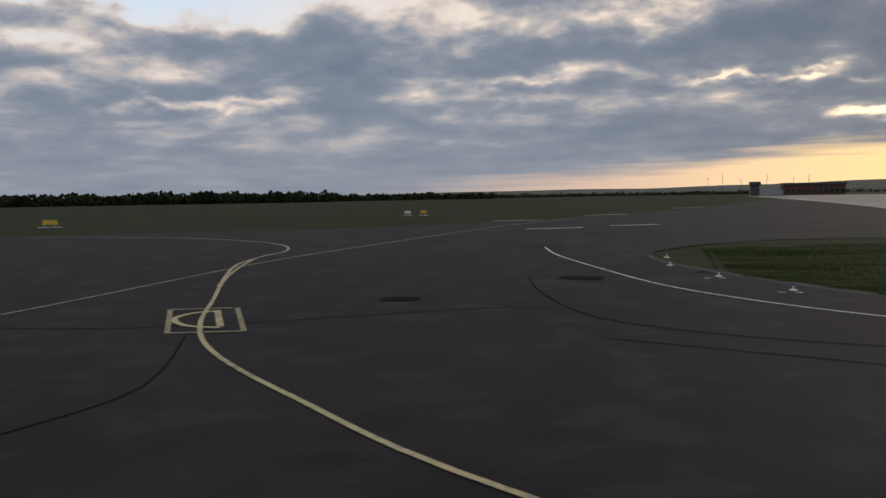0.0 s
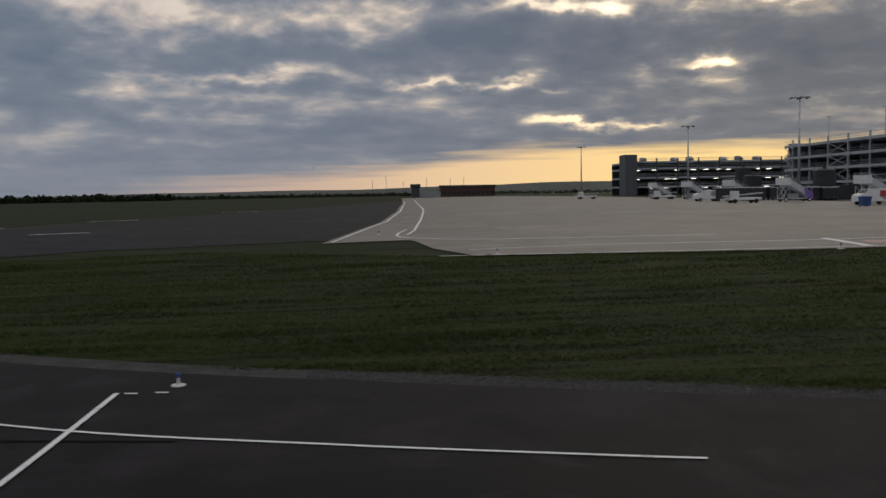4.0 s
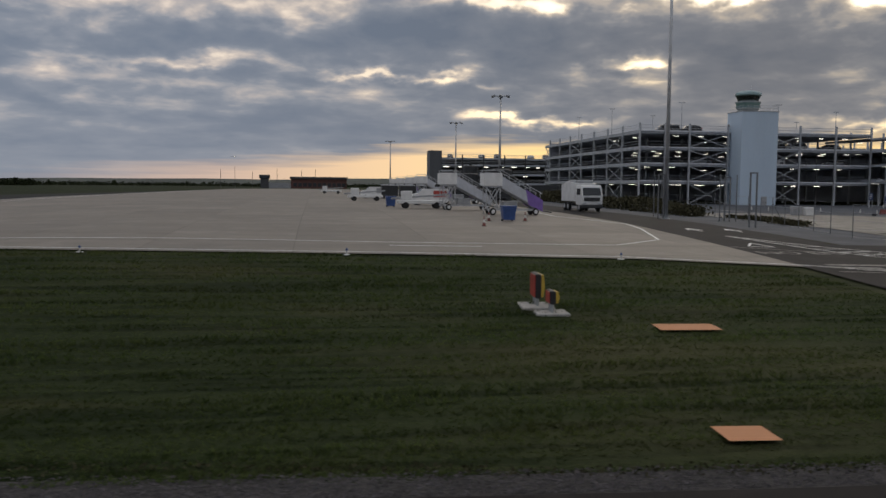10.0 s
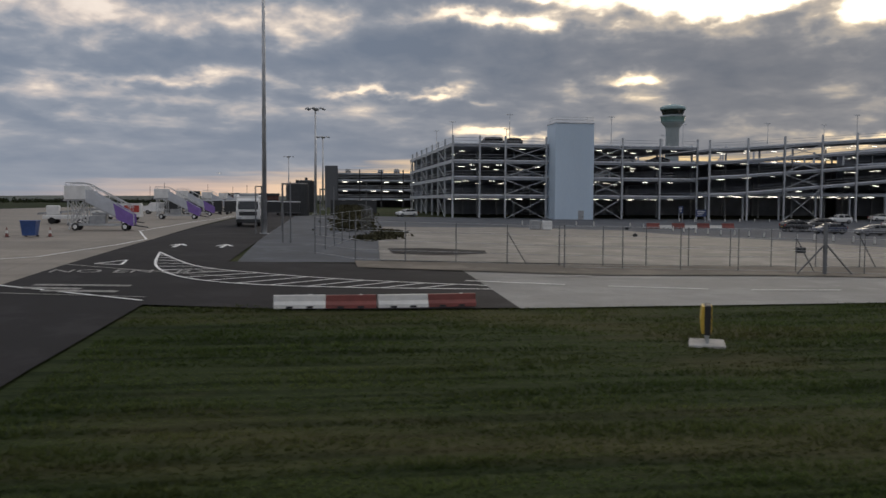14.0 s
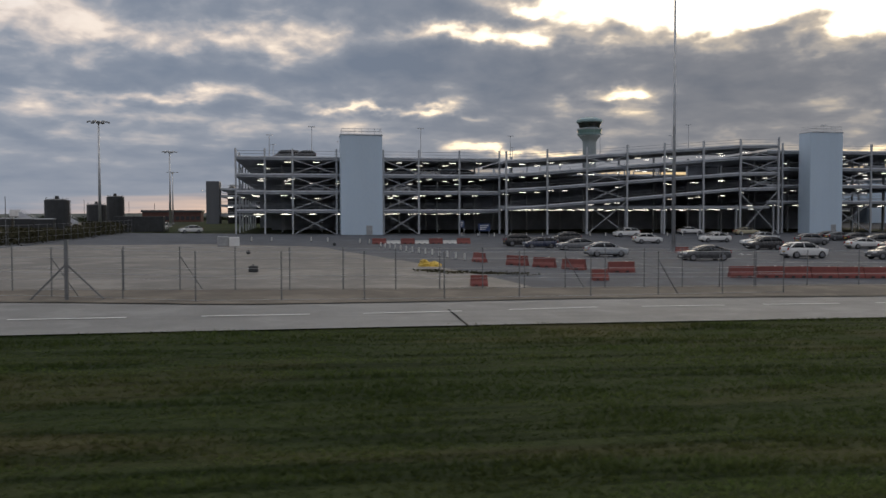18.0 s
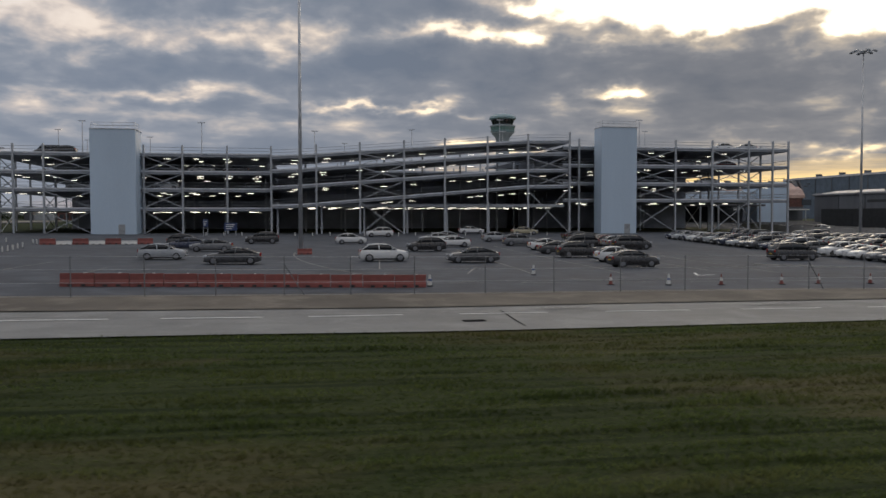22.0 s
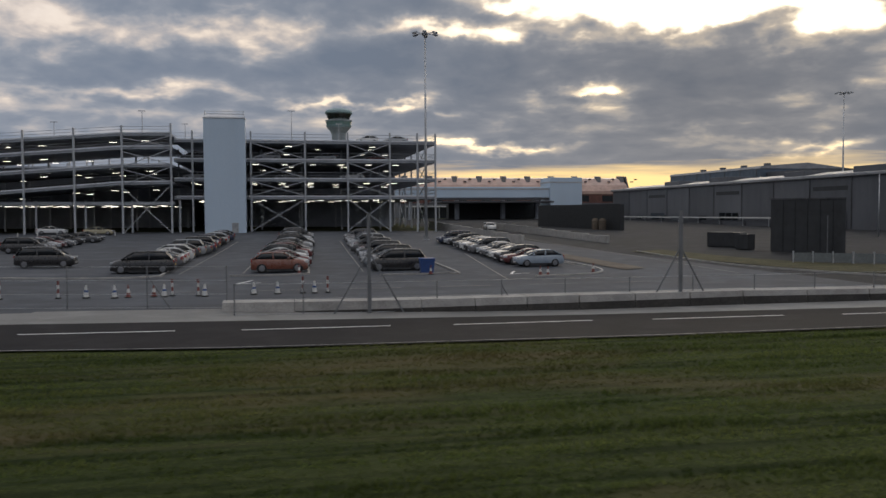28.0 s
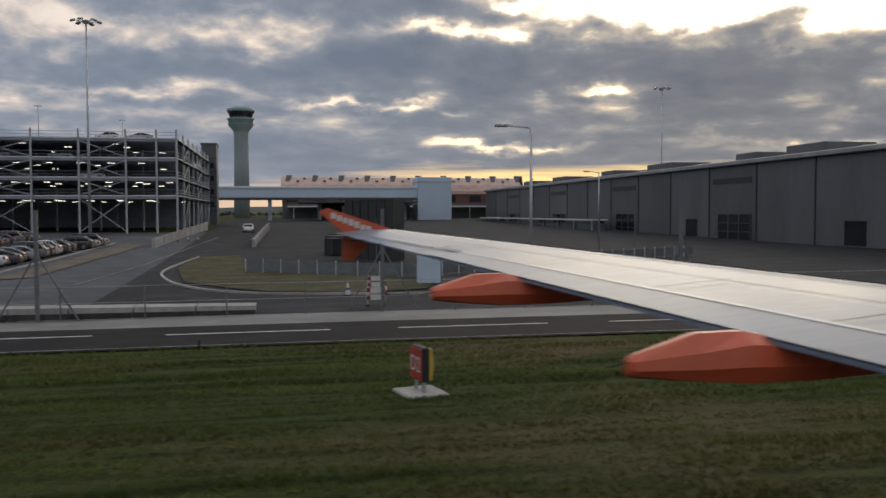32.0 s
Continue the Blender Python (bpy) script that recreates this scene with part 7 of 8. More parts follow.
def parking_lines():
    s = Shape()
    for x in (194.2, 199.0, 208.4, 227.2):
        stripe([(x, 68.5), (x + 2.2, 122)], 0.11, 0.085, 2.0, s)
    for a, b in (((150.7, 61.3), (152.3, 100.7)), ((145.8, 61.7), (147.7, 68.1)), ((139.7, 66.3), (144.4, 117.3)), ((157.8, 61.5), (158.7, 109.7)), ((166.3, 64.6), (165.9, 104.8)), ((170.8, 61.5), (172.0, 100.2)), ((217.7, 58.7), (221.8, 90.7)), ((216.3, 58.4), (220.4, 59.1)), ((112.4, 64.5), (113.1, 76.0)), ((118.8, 61.4), (119.1, 68.0))):
        stripe([a, b], 0.12, 0.085, 1.5, s)
    stripe(curve([(138.7, 59.1), (136.3, 66.1), (134.4, 74.3), (133.2, 84.1), (133.1, 94.3), (134.5, 101.9)], 5), 0.13, 0.085, 1.0, s)
    for x in range(142, 178, 6):
        stripe([(x, 54.6), (x + 3.4, 54.5)], 0.12, 0.085, 1.5, s)
    for x in range(194, 230, 6):
        stripe([(x, 54.4), (x + 3.4, 54.3)], 0.12, 0.085, 1.5, s)
    marking("bay_lines", s, "faded_white", "worn white parking bay lines on the tarmac")
    for x, y in ((138.3, 84.9), (162.9, 59.4), (198.9, 59.5), (219.2, 63.1)):
        ar = Shape()
        stripe([(x, y), (x + 1.0, y + 2.6)], 0.2, 0.085, 1.0, ar)
        stripe([(x, y), (x + 1.6, y + 0.5)], 0.2, 0.085, 1.0, ar)
        marking("bay_arrow", ar, "white_line", "white arrow on the car park tarmac", group="arrows in the car park")
    r = Shape()
    stripe([(236.2, 59.5), (237.6, 78.9), (238.4, 106.0), (239.7, 138.6)], 0.12, 0.085, 1.5, r)
    stripe([(230.1, 70.7), (230.9, 108.4), (232.7, 134.2)], 0.12, 0.085, 1.5, r)
    marking("road_lines", r, "faded_white", "worn white lines along the ramp road")


parking_lines()


def bin_box(x, y):
    root = thing("wheeled_bin", None, None, "dark blue wheeled bin on the apron", "bin", group="wheeled bins", at=pose(x, y, ground(x, y) + 0.06))
    part("tub", Shape().loft([[(-0.45, -0.4, 0.12), (0.45, -0.4, 0.12), (0.45, 0.4, 0.12), (-0.45, 0.4, 0.12)], [(-0.56, -0.5, 1.15), (0.56, -0.5, 1.15), (0.56, 0.5, 1.15), (-0.56, 0.5, 1.15)]]), "blue_paint", root)
    part("lid", Shape().box(-0.6, 0.6, -0.54, 0.54, 1.15, 1.24, 0.03), "blue_paint", root)
    for s in (-1, 1):
        part("wheel", Shape().wheel(s * 0.4, 0.36, 0.1, 0.1, 0.08, 10), "rubber", root)


bin_box(31.4, 66.0)
bin_box(24.6, 96.5)
bin_box(213.0, 65.1)


def board_sign(x, y, w, h, z0, mat, label, turn=0):
    z = ground(x, y)
    root = thing("direction_sign", None, None, label, "sign", group="car park signs", at=pose(x, y, z, 0, 0, turn))
    for s in (-1, 1):
        part("post", Shape().beam((s * w * 0.4, 0.06, 0), (s * w * 0.4, 0.06, z0 + h), 0.09), "galvanised", root)
    f = part("panel", Shape().box(-w / 2, w / 2, -0.03, 0.03, z0, z0 + h, 0.01), mat, root)
    for k in range(3):
        part("text_bar", Shape().box(-w * 0.38, w * (0.1 + 0.12 * k), -0.04, -0.032, z0 + h * (0.2 + 0.25 * k), z0 + h * (0.3 + 0.25 * k)), "white_plastic", f, "white bar of small lettering")


board_sign(122.4, 144.7, 2.1, 1.3, 1.0, "sign_blue", "blue car park direction board on posts")
board_sign(118.4, 144.5, 0.85, 1.25, 1.6, "sign_blue", "blue car park arrow sign on posts")


def roadside_shed():
    root = thing("low_canopy", None, None, "low pale-roofed canopy along the shed", "canopy", at=pose(0, 0, 0))
    for k in range(9):
        y = 165 + 11 * k
        part("roof", Shape().box(311.6, 315.4, y + 0.1, y + 10.9, 2.9, 3.15), "white_plastic", root)
        part("wall", Shape().box(312.4, 315.0, y + 0.3, y + 10.7, 0.6, 2.3), "cladding_slate", root)
        part("post", Shape().box(311.8, 311.95, y, y + 0.15, 0.4, 2.9), "galvanised", root)


roadside_shed()


def ramp_road():
    root = thing("ramp_wall", None, None, "pale concrete parapet beside the ramp road", "parapet", at=pose(0, 0, 0))
    for k in range(9):
        y = 110 + 8 * k
        part("block", Shape().box(233.9 + 0.05 * k, 234.3 + 0.05 * k, y + 0.05, y + 7.95, 0.0, 1.5 + 0.16 * k), "concrete_block", root)
        part("block", Shape().box(246.0 + 0.1 * k, 246.4 + 0.1 * k, y + 0.05, y + 7.95, 0.0, 1.3 + 0.16 * k), "concrete_block", root)


ramp_road()


def airliner():
    root = thing("airliner", None, None, "distant airliner on approach with landing lights on", "airliner", at=pose(-352, 3985, 132, 0, -2, 185))
    part("fuselage", Shape().loft([[(1.9 * k * math.cos(a), y, 1.9 * k * math.sin(a)) for a in [i * math.pi / 5 for i in range(10)]] for y, k in ((-17, 0.15), (-14, 0.85), (-10, 1.0), (8, 1.0), (18, 0.2))]), "white_paint", root)
    for s in (-1, 1):
        part("wing", Shape().loft([[(s * x, y, z), (s * x, y + c, z), (s * x, y + c, z + t), (s * x, y, z + t)] for x, y, c, z, t in ((1.5, -4, 6, -1, 0.6), (17, 2, 1.8, 0.6, 0.2))]), "grey_paint", root)
        part("engine", Shape().loft([[(s * 5.7 + k * math.cos(a), y, -1.9 + k * math.sin(a)) for a in [i * math.pi / 4 for i in range(8)]] for y, k in ((-6, 1.0), (-2, 0.9))]), "grey_paint", root)
    part("tail_fin", Shape().loft([[(-0.2, y, z), (0.2, y, z), (0.2, y + c, z), (-0.2, y + c, z)] for y, c, z in ((12, 5, 1.5), (16, 2.5, 7))]), "white_paint", root)
    part("landing_light", Shape().tube(0, -16.5, [(-1.8, 1.6), (0.2, 1.6)], 10), "landing_lamp", root, "bright landing light")


lamp_material("landing_lamp", (1.0, 0.9, 0.7), 6.0)
airliner()


# ---- odds and ends of the yard ----
def scrub(name, line, width, height, n, label, seed, leaf=0.10):
    """Rough bushes along a line: many small leaves with an uneven top."""
    rnd = np.random.RandomState(seed)
    pts = resample(line, 60)
    tops = height * (0.45 + 0.55 * rnd.rand(12))
    sh = Shape()
    for _ in range(n):
        u = rnd.rand() * 58.9
        p = pts[int(u)].lerp(pts[int(u) + 1], u % 1)
        g = u / 59 * 10.9
        top = tops[int(g)] * (1 - g % 1) + tops[int(g) + 1] * (g % 1)
        x, y = p.x + width * rnd.randn() * 0.35, p.y + width * rnd.randn() * 0.35
        z = ground(x, y) + top * rnd.rand() ** 0.8
        d1 = Vector(rnd.randn(3)).normalized()
        d2 = d1.cross(Vector(rnd.randn(3))).normalized()
        q, k = Vector((x, y, z)), leaf * (1 + 1.6 * rnd.rand())
        i = len(sh.v)
        sh.v += [tuple(q - d1 * k), tuple(q + d2 * k * 0.6), tuple(q + d1 * k), tuple(q - d2 * k * 0.6)]
        sh.f.append((i, i + 1, i + 2, i + 3))
    tagged(new(name, sh.mesh(name, "scrub_leaves")), label, "bushes", kind="stuff")


scrub("scrub", [(55.5, 84), (57.0, 92), (58.0, 110), (59.0, 158)], 2.6, 2.4, 9000, "dark rough scrub along the apron fence", 11)
scrub("scrub", [(56.5, 66.4), (58.4, 71), (60.0, 84)], 1.8, 0.5, 2500, "low dark weeds at the yard edge", 12)
scrub("weeds", [(-26, 19.6), (-14, 17.2), (0, 15.0), (20, 12.2), (30, 11.5)], 0.45, 0.10, 3000, "low weeds at the gravel edge", 13, 0.022)
scrub("weeds", [(99, 57.5), (101, 55.8), (106, 54.6)], 1.2, 0.25, 900, "low weeds on the yard corner", 14, 0.05)


def gate_frame(x, y, w, h):
    z = ground(x, y)
    root = thing("gate_frame", None, None, "tall slim grey steel frame by the apron fence", "steel frame", group="tall frames by the apron fence", at=pose(x, y, z))
    for k in (-1, 1):
        part("upright", Shape().box(k * w / 2 - 0.05, k * w / 2 + 0.05, -0.05, 0.05, 0, h), "fence_steel", root)
    part("crossbar", Shape().box(-w / 2, w / 2, -0.05, 0.05, h - 0.1, h), "fence_steel", root)


for gx, gy, gw, gh in ((50.3, 62.2, 0.55, 4.4), (53.1, 72.0, 0.5, 4.1), (47.6, 74, 0.5, 4.2)):
    gate_frame(gx, gy, gw, gh)


def slim_pole(x, y, h):
    z = ground(x, y)
    root = thing("slim_pole", None, None, "slim grey steel pole", "pole", group="slim poles by the yard", at=pose(x, y, z))
    part("shaft", Shape().tube(0, 0, [(0, 0.06), (h, 0.04)], 8), "fence_steel", root)
    part("foot", Shape().tube(0, 0, [(0, 0.14), (0.06, 0.14)], 8), "fence_steel", root)


for gx, gy, gh in ((52.4, 72.0, 4.4), (54.0, 72.0, 4.3), (58.6, 100, 5.5), (49.4, 80, 4.6), (284.4, 89.7, 6.5), (284.2, 79.6, 6.5), (258.5, 80.2, 4.2)):
    slim_pole(gx, gy, gh)


def bollard(x, y, store=[]):
    m = pose(x, y, ground(x, y) + 0.05)
    if store:
        return copy_thing(store[0], m)
    root = thing("bollard", None, None, "short white plastic bollard", "bollard", group="white bollards in the yard", at=m)
    part("foot", Shape().tube(0, 0, [(0, 0.16), (0.05, 0.14)], 8), "rubber", root)
    part("post", Shape().tube(0, 0, [(0.05, 0.09), (0.6, 0.08), (0.66, 0.03)], 8), "white_plastic", root)
    store.append(root)
    return root


for k in range(24):
    p = resample([(83.8, 124.3), (92.9, 124.2), (100.0, 118.5), (101.2, 106.1), (103.1, 90.3), (105.0, 72.1)], 24)[k]
    if k not in (2, 5, 8, 9):
        bollard(p.x, p.y)
# along the foot of the car park
for k in range(21):
    bollard(118.4 + 2.9 * k, 144.9 - 0.05 * k)


def yellow_heap():
    rnd = np.random.RandomState(21)
    root = thing("sheeting_heap", None, None, "crumpled yellow plastic sheeting heaped on the tarmac", "sheeting", at=pose(100.4, 62.4, ground(100.4, 62.4) + 0.08))
    for cx, w, h in ((-0.35, 0.45, 0.55), (0.4, 0.55, 0.38)):
        s = Shape()
        rings = []
        for j in range(6):
            e = j / 5
            rings.append([(cx + w * math.cos(a) * math.sqrt(max(0.02, 1 - e * e)) * (0.8 + 0.4 * rnd.rand()), 0.4 * math.sin(a) * math.sqrt(max(0.02, 1 - e * e)) * (0.8 + 0.4 * rnd.rand()), h * e * (0.85 + 0.3 * rnd.rand())) for a in np.linspace(0, 2 * math.pi, 14)[:-1]])
        s.loft(rings)
        part("fold", s, "yellow_paint", root)


yellow_heap()


def ballast(x, y, w, h, mat, label):
    root = thing("ballast_block", None, None, label, "ballast block", at=pose(x, y, ground(x, y) + 0.09))
    part("block", Shape().box(-w / 2, w / 2, -0.25, 0.25, 0, h, 0.04), mat, root)
    part("lifting_eye", Shape().box(-0.06, 0.06, -0.02, 0.02, h, h + 0.08), "dark_steel", root)


ballast(87.8, 56.6, 0.6, 0.42, "dark_paint", "small dark ballast block in the yard")
ballast(85.8, 84.0, 0.35, 0.3, "dark_paint", "small dark ballast block in the yard")
ballast(95.1, 110.5, 0.4, 0.35, "dark_paint", "small dark ballast block in the yard")
water_barrier(134.1, 91.2, 0).scale = (0.8, 1, 0.8)
water_barrier(101.0, 46.9, 0).scale = (0.5, 1, 0.85)
water_barrier(109.6, 50.6, 0).scale = (0.55, 1, 0.9)


def baggage_dolly(x, y, turn, store=[]):
    m = pose(x, y, ground(x, y) + 0.06, 0, 0, turn)
    if store:
        return copy_thing(store[0], m)
    root = thing("baggage_dolly", None, None, "dark curtained baggage dolly with a pale curved roof", "baggage dolly", group="baggage dollies by the tanks", at=m)
    part("deck", Shape().box(-1.5, 1.5, -0.8, 0.8, 0.42, 0.56), "dark_steel", root)
    part("curtain", Shape().box(-1.45, 1.45, -0.76, 0.76, 0.56, 2.3), "dark_paint", root)
    part("roof", Shape().loft([[(-1.55, a, b) for a, b in ((-0.85, 2.3), (0.85, 2.3), (0.7, 2.48), (-0.7, 2.48))], [(1.55, a, b) for a, b in ((-0.85, 2.3), (0.85, 2.3), (0.7, 2.48), (-0.7, 2.48))]]), "grey_paint", root)
    for sx in (-1, 1):
        for sy in (-1, 1):
            part("wheel", Shape().tube(sx * 1.0, sy * 0.7, [(0.0, 0.05), (0.02, 0.2), (0.4, 0.2), (0.42, 0.05)], 10), "rubber", root)
    part("tow_bar", Shape().beam((1.5, 0, 0.45), (2.6, 0, 0.25), 0.07), "dark_steel", root)
    store.append(root)
    return root


for k in range(7):
    baggage_dolly(29.0 + 3.3 * k, 149.5 + 0.3 * (k % 3), 4 * (k % 2))


def barrier_board(x, y, turn):
    root = thing("barrier_board", None, None, "low white barrier board with red ends on two feet", "road barrier", group="low barrier boards", at=pose(x, y, ground(x, y) + 0.06, 0, 0, turn))
    for k in (-1, 1):
        part("foot", Shape().box(k * 0.42 - 0.06, k * 0.42 + 0.06, -0.25, 0.25, 0, 0.08), "rubber", root)
        part("leg", Shape().box(k * 0.42 - 0.03, k * 0.42 + 0.03, -0.03, 0.03, 0.08, 0.95), "white_plastic", root)
    for z in (0.3, 0.68):
        part("board", Shape().box(-0.5, 0.5, -0.05, -0.03, z, z + 0.26), "white_plastic", root)
        for k in (-1, 1):
            part("red_end", Shape().box(k * 0.38 - 0.1, k * 0.38 + 0.1, -0.062, -0.052, z + 0.02, z + 0.24), "red_plastic", root)


barrier_board(255.2, 50.6, 0)
barrier_board(254.4, 43.2, 5)

# ---- the wing, seen from the cabin ----
def wing():
    ex, ey, ez = 249.74, 0.0, 4.5
    root = thing("aircraft_wing", None, None, "silver airliner wing with orange flap fairings and an orange wingtip fence", "aircraft wing", at=pose(ex, ey, 0))

    def te(l):
        return 0.95 + 0.262 * (15.3 - l)

    def le(l):
        return 2.2 + 0.52 * (15.3 - l)

    def zz(l):
        return 4.15 - (15.3 - l) * 0.060

    def section(l):
        a, b, z = te(l), le(l), zz(l)
        c = b - a
        t = 0.035 * c + 0.03
        pts = []
        for k, up in ((0.0, 0.0), (0.15, 0.42), (0.4, 0.85), (0.65, 1.0), (0.85, 0.8), (0.96, 0.4)):
            pts.append((a + c * k, l, z + t * up))
        pts.append((b, l, z - 0.05 * c * 0.3))
        for k, dn in ((0.9, 0.55), (0.6, 1.0), (0.3, 0.7), (0.0, 0.12)):
            pts.append((a + c * k, l, z - t * dn * 1.2 - 0.01))
        return pts

    span = [2.2 + 13.1 * k / 16 for k in range(17)]
    part("wing_box", Shape().loft([section(l) for l in span]), "wing_metal", root, "pale silver painted skin", smooth=False)

    def on_top(f, l, up=0.006):
        """A point of the upper skin, f of the chord ahead of the trailing edge."""
        a, b, z = te(l), le(l), zz(l)
        c = b - a
        t = 0.035 * c + 0.03
        ks, ups = (0.0, 0.15, 0.4, 0.65, 0.85, 0.96, 1.0), (0.0, 0.42, 0.85, 1.0, 0.8, 0.4, 0.0)
        return (a + c * f, l, z + t * float(np.interp(f, ks, ups)) + up)

    def strip(f0, f1, l0, l1, up=0.006, n=14):
        s = Shape()
        r = []
        for k in range(n + 1):
            l = l0 + (l1 - l0) * k / n
            fa, fb = (f0(l), f1(l)) if callable(f0) else (f0, f1)
            r.append([on_top(fa, l, up), on_top(fb, l, up)])
        return s.loft(r, caps=False, closed=False)

    part("trailing_flap", strip(0.0, 0.15, 2.4, 11.6, 0.02), "wing_metal", root, "pale flap along the trailing edge")
    part("polished_strip", strip(0.15, 0.165, 2.4, 13.4, 0.026), "wing_strip", root, "bright polished strip")
    part("panel_seam", strip(0.44, 0.445, 2.4, 13.2), "trim_black", root)
    part("panel_seam", strip(0.165, 0.172, 2.4, 13.4), "trim_black", root)
    part("panel_seam", strip(0.12, 0.127, 12.2, 14.9), "trim_black", root)
    part("leading_edge", strip(0.84, 0.99, 2.4, 14.9, 0.008), "wing_strip", root, "bright bare-metal leading edge")
    for l in (4.1, 5.7, 7.6, 9.7, 11.7):
        s = Shape()
        s.loft([[on_top(f, l - 0.012 + 0.25 * f, 0.026), on_top(f, l + 0.012 + 0.25 * f, 0.026)] for f in (0.16, 0.25, 0.35, 0.44)], caps=False, closed=False)
        part("spoiler_gap", s, "trim_black", root)
    part("aileron_gap", Shape().loft([[on_top(f, 11.85, 0.03), on_top(f, 11.88, 0.03)] for f in (0.0, 0.12, 0.24)], caps=False, closed=False), "trim_black", root)
    part("vent_panel", strip(0.13, 0.19, 11.3, 11.9, 0.03, 3), "grey_paint", root)

    def fairing(l, size):
        """Canoe-shaped flap track fairing: flat top facet, upright sides, blunt tail."""
        a0, z0 = te(l), zz(l)
        rings = []
        for d, hw, top, edge, low in ((-1.02, 0.05, -0.13, -0.15, -0.26), (-0.97, 0.10, -0.10, -0.14, -0.275), (-0.5, 0.17, 0.045, -0.085, -0.32), (-0.13, 0.21, 0.05, -0.03, -0.345), (0.4, 0.22, -0.05, -0.06, -0.34), (1.2, 0.20, -0.08, -0.10, -0.30), (2.0, 0.12, -0.12, -0.14, -0.24), (2.6, 0.03, -0.16, -0.17, -0.20)):
            q = [(0.25, top), (0.9, edge), (1.0, (edge + low) / 2), (0.75, low + 0.03), (0.0, low), (-0.75, low + 0.03), (-1.0, (edge + low) / 2), (-0.9, edge), (-0.25, top)]
            rings.append([(a0 + d * size, l + hw * u, z0 + w * size) for u, w in q])
        f = part("flap_fairing", Shape().loft(rings), "wing_orange", root, "orange-red flap track fairing", smooth=False)
        part("drain_mast", Shape().beam((a0 - 1.0 * size, l, z0 - 0.15), (a0 - 1.16 * size, l, z0 - 0.19), 0.012), "trim_black", f)

    fairing(9.2, 0.92)
    fairing(5.75, 1.0)
    # wingtip fence with plain shapes in place of the lettering
    t0 = 15.32
    fence_up = [(2.15, 4.15), (1.08, 4.15), (0.64, 4.53), (0.80, 4.60)]
    fence_dn = [(1.75, 4.13), (1.08, 4.13), (1.05, 3.67), (1.25, 3.65), (1.48, 3.88)]
    for nm, poly in (("upper_fence", fence_up), ("lower_fence", fence_dn)):
        s = Shape()
        s.loft([[(x, t0 + o, z) for x, z in poly] for o in (-0.03, 0.03)])
        f = part(nm, s, "wing_orange", root, "orange-red wingtip fence")
        if nm == "upper_fence":
            for k in range(7):
                x = 0.86 + 0.105 * k
                z = 4.46 - 0.043 * k
                part("white_mark", Shape().box(x, x + 0.085, t0 - 0.036, t0 - 0.031, z - 0.05, z + (0.05 if k in (0, 1, 2, 5) else 0.07)), "white_plastic", f, "plain white mark")
    for l in (15.1, 14.6, 13.9, 13.2):
        part("static_wick", Shape().beam((te(l) + 0.05, l, zz(l)), (te(l) - 0.22, l, zz(l) - 0.01), 0.014), "trim_black", root)
    return root


wing()

# ---- loose stones of the shoulder ----
def shoulder_stones():
    rnd = np.random.RandomState(17)
    sh = Shape()
    corner = ((1, 0, 0), (0, 1, 0), (-1, 0, 0), (0, -1, 0), (0, 0, 0.8), (0, 0, -0.3))
    faces = ((0, 1, 4), (1, 2, 4), (2, 3, 4), (3, 0, 4), (1, 0, 5), (2, 1, 5), (3, 2, 5), (0, 3, 5))
    ex, ey = np.array([p[0] for p in EDGE[20:]]), np.array([p[1] for p in EDGE[20:]])
    for _ in range(15000):
        x = -34 + 70 * rnd.rand()
        y = float(np.interp(x, ex, ey)) + 0.1 + 1.05 * rnd.rand() ** 1.3
        k = 0.016 + 0.03 * rnd.rand() ** 2
        a, z = rnd.rand() * 6.28, ground(x, y) + 0.035
        c, d = math.cos(a), math.sin(a)
        sq = 0.6 + 0.5 * rnd.rand()
        sh.add([(x + k * (c * p - d * q * sq), y + k * (d * p + c * q * sq), z + k * r) for p, q, r in corner], faces)
    tagged(new("shoulder_stones", sh.mesh("shoulder_stones", "shoulder_stone")), "dark crushed stones along the taxiway edge", "gravel", kind="stuff")


shoulder_stones()

# ---- grass blades along the taxiway ----
def ground_many(x, y):
    u, v = (x - X_LO) / STEP, (y - Y_LO) / STEP
    i, j = u.astype(int), v.astype(int)
    u, v = u - i, v - j
    return (1 - u) * (1 - v) * LZ[i, j] + u * (1 - v) * LZ[i + 1, j] + (1 - u) * v * LZ[i, j + 1] + u * v * LZ[i + 1, j + 1]


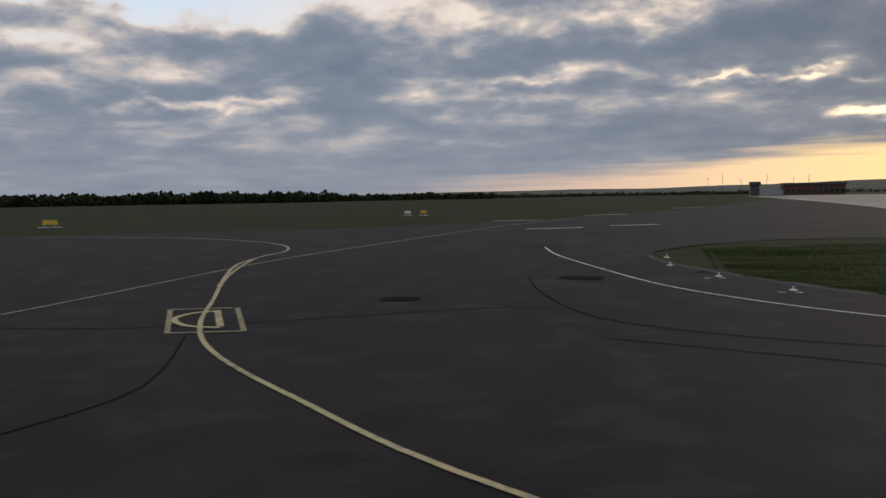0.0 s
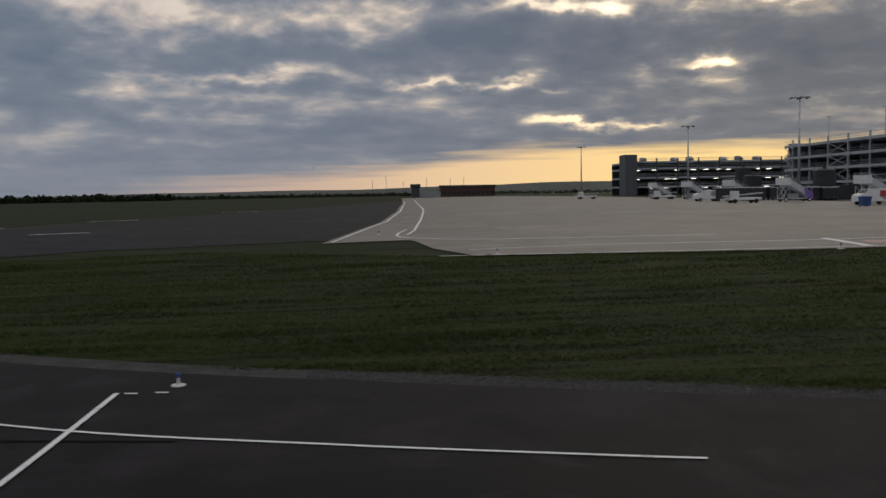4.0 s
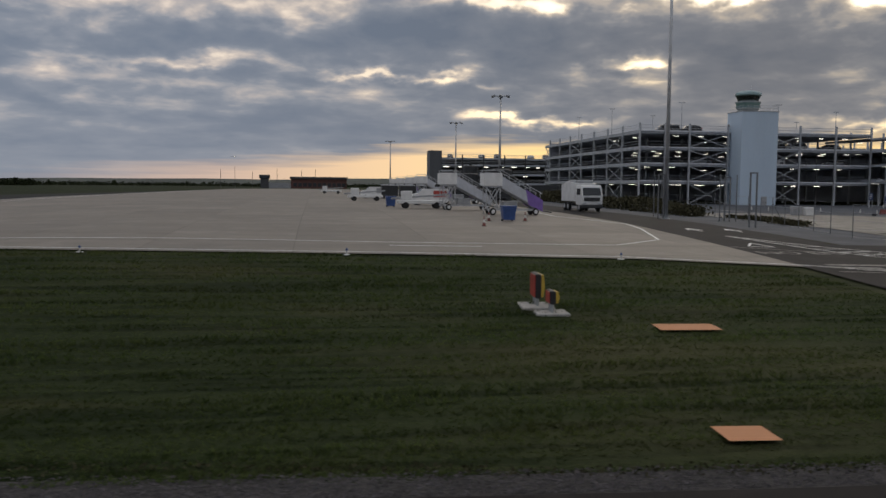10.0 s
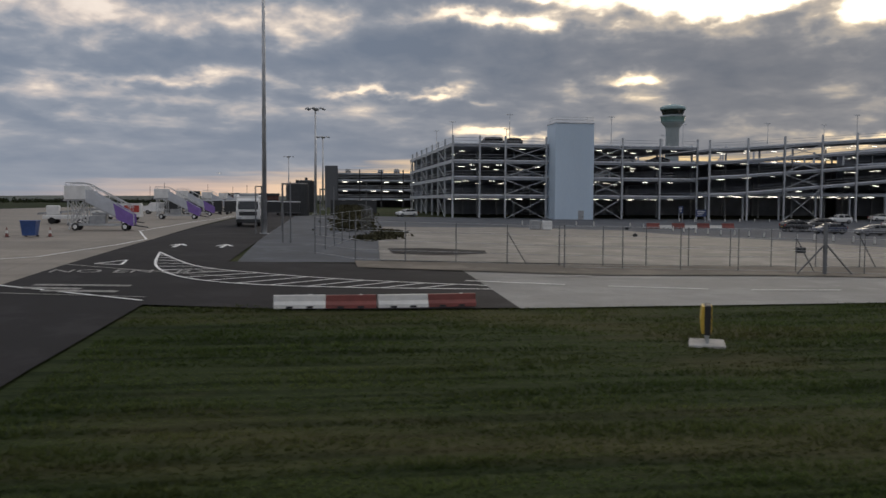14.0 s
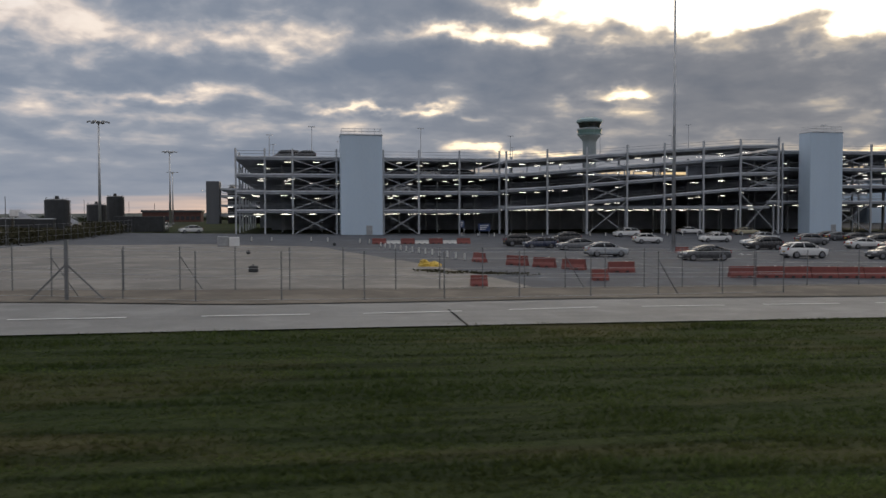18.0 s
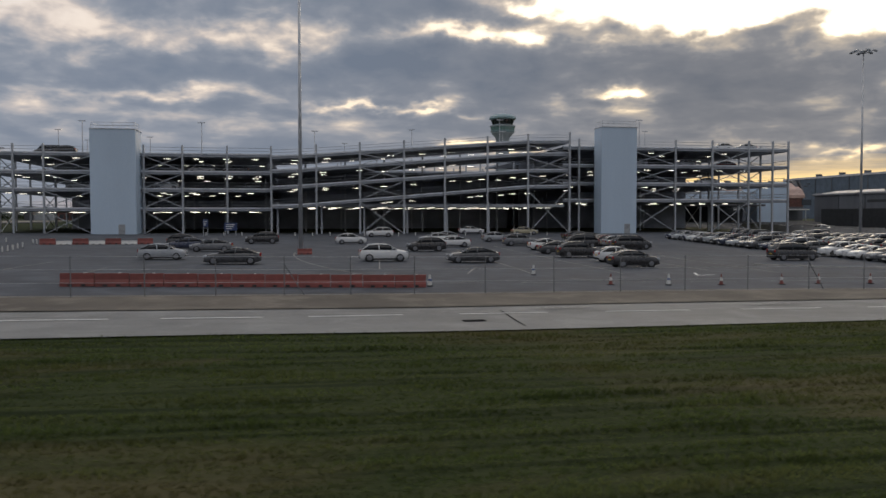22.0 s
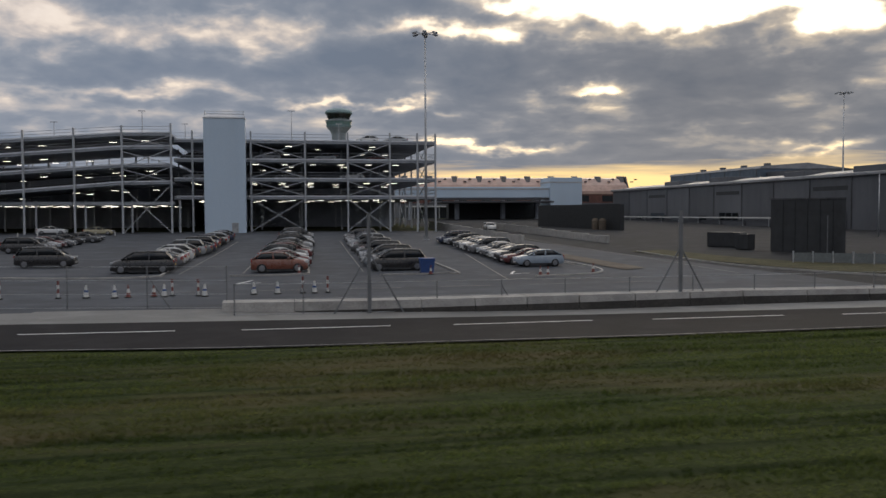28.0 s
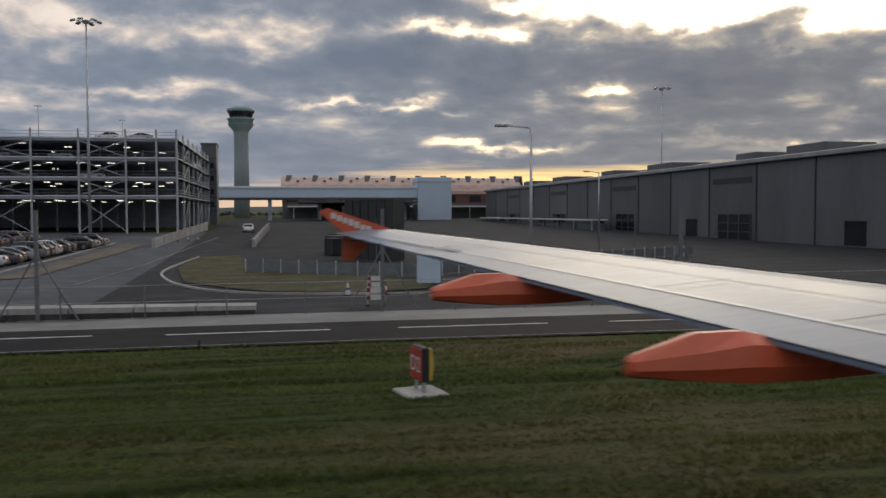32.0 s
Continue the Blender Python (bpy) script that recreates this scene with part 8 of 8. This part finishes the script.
def grass_blades():
    rnd = np.random.RandomState(3)
    ex = np.array([p[0] for p in EDGE])
    eyy = np.array([p[1] for p in EDGE])
    order = np.argsort(ex)
    far_x = np.array([-60, -45, -27, -12, 5, 20, 32, 38, 45, 52, 60, 84, 110, 130, 160, 187, 200, 216, 240, 300, 360])
    far_y = np.array([52, 57, 46.5, 43.6, 41.8, 40.6, 39, 36.5, 32.2, 30.6, 30.5, 32, 33.4, 35, 35.8, 34, 32, 30.8, 30.4, 30.4, 30.4])
    n = 600000
    x = rnd.uniform(-58, 300, n)
    lo = np.interp(x, ex[order], eyy[order]) + 0.62 + 0.3 * rnd.rand(n)
    hi = np.interp(x, far_x, far_y) + 0.10 + 0.12 * np.sin(x * 1.7) + 0.1 * np.sin(x * 4.3 + 1)
    # denser near the camera
    y = lo + (hi - lo) * rnd.rand(n) ** 1.35
    keep = (hi > lo + 0.5) & ~((x > 37.9) & (x < 45.2 + 0.04 * (y - 13)))
    x, y = x[keep], y[keep]
    # tussocks longer along the mowing lines
    lattice = rnd.rand(260, 120)
    u, q = (x + 60) / 2.6, (y - 5) / 0.55
    i, j = u.astype(int) % 259, q.astype(int) % 119
    u, q = u % 1, q % 1
    tuft = (1 - u) * (1 - q) * lattice[i, j] + u * (1 - q) * lattice[i + 1, j] + (1 - u) * q * lattice[i, j + 1] + u * q * lattice[i + 1, j + 1]
    swath = 0.5 + 0.35 * np.sin(y * 5.2 + 1.2 * np.sin(x * 0.045)) + 0.3 * np.sin(y * 2.3 + 0.8 * np.sin(x * 0.03 + 2))
    h = (0.05 + 0.05 * rnd.rand(len(x))) * (0.3 + 0.4 * swath + 2.2 * tuft ** 2)
    z = ground_many(x, y) - 0.01
    a = rnd.rand(len(x)) * 2 * math.pi
    w = 0.024 + 0.03 * rnd.rand(len(x))
    lean = 0.07 * rnd.randn(len(x), 2)
    c, s = np.cos(a) * w, np.sin(a) * w
    v = np.empty((len(x), 6, 3))
    v[:, 0] = np.stack([x - c, y - s, z], 1)
    v[:, 1] = np.stack([x + c * 0.2, y + s * 0.2, z], 1)
    v[:, 2] = np.stack([x - c * 0.7 + lean[:, 0], y - s * 0.7 + lean[:, 1], z + h], 1)
    v[:, 3] = np.stack([x - c * 0.2, y - s * 0.2, z], 1)
    v[:, 4] = np.stack([x + c, y + s, z], 1)
    v[:, 5] = np.stack([x + c * 0.8 - lean[:, 1], y + s * 0.8 + lean[:, 0], z + h * 0.85], 1)
    me = bpy.data.meshes.new("grass_blades")
    k = len(x)
    me.vertices.add(k * 6)
    me.vertices.foreach_set("co", v.reshape(-1))
    me.loops.add(k * 6)
    me.loops.foreach_set("vertex_index", np.arange(k * 6, dtype=np.int32))
    me.polygons.add(k * 2)
    me.polygons.foreach_set("loop_start", np.arange(0, k * 6, 3, dtype=np.int32))
    me.update(calc_edges=True)
    me.materials.append(MATS["grass_blades"])
    tagged(new("grass_blades", me), "rough mown grass beside the taxiway", "grass", kind="stuff")


grass_blades()
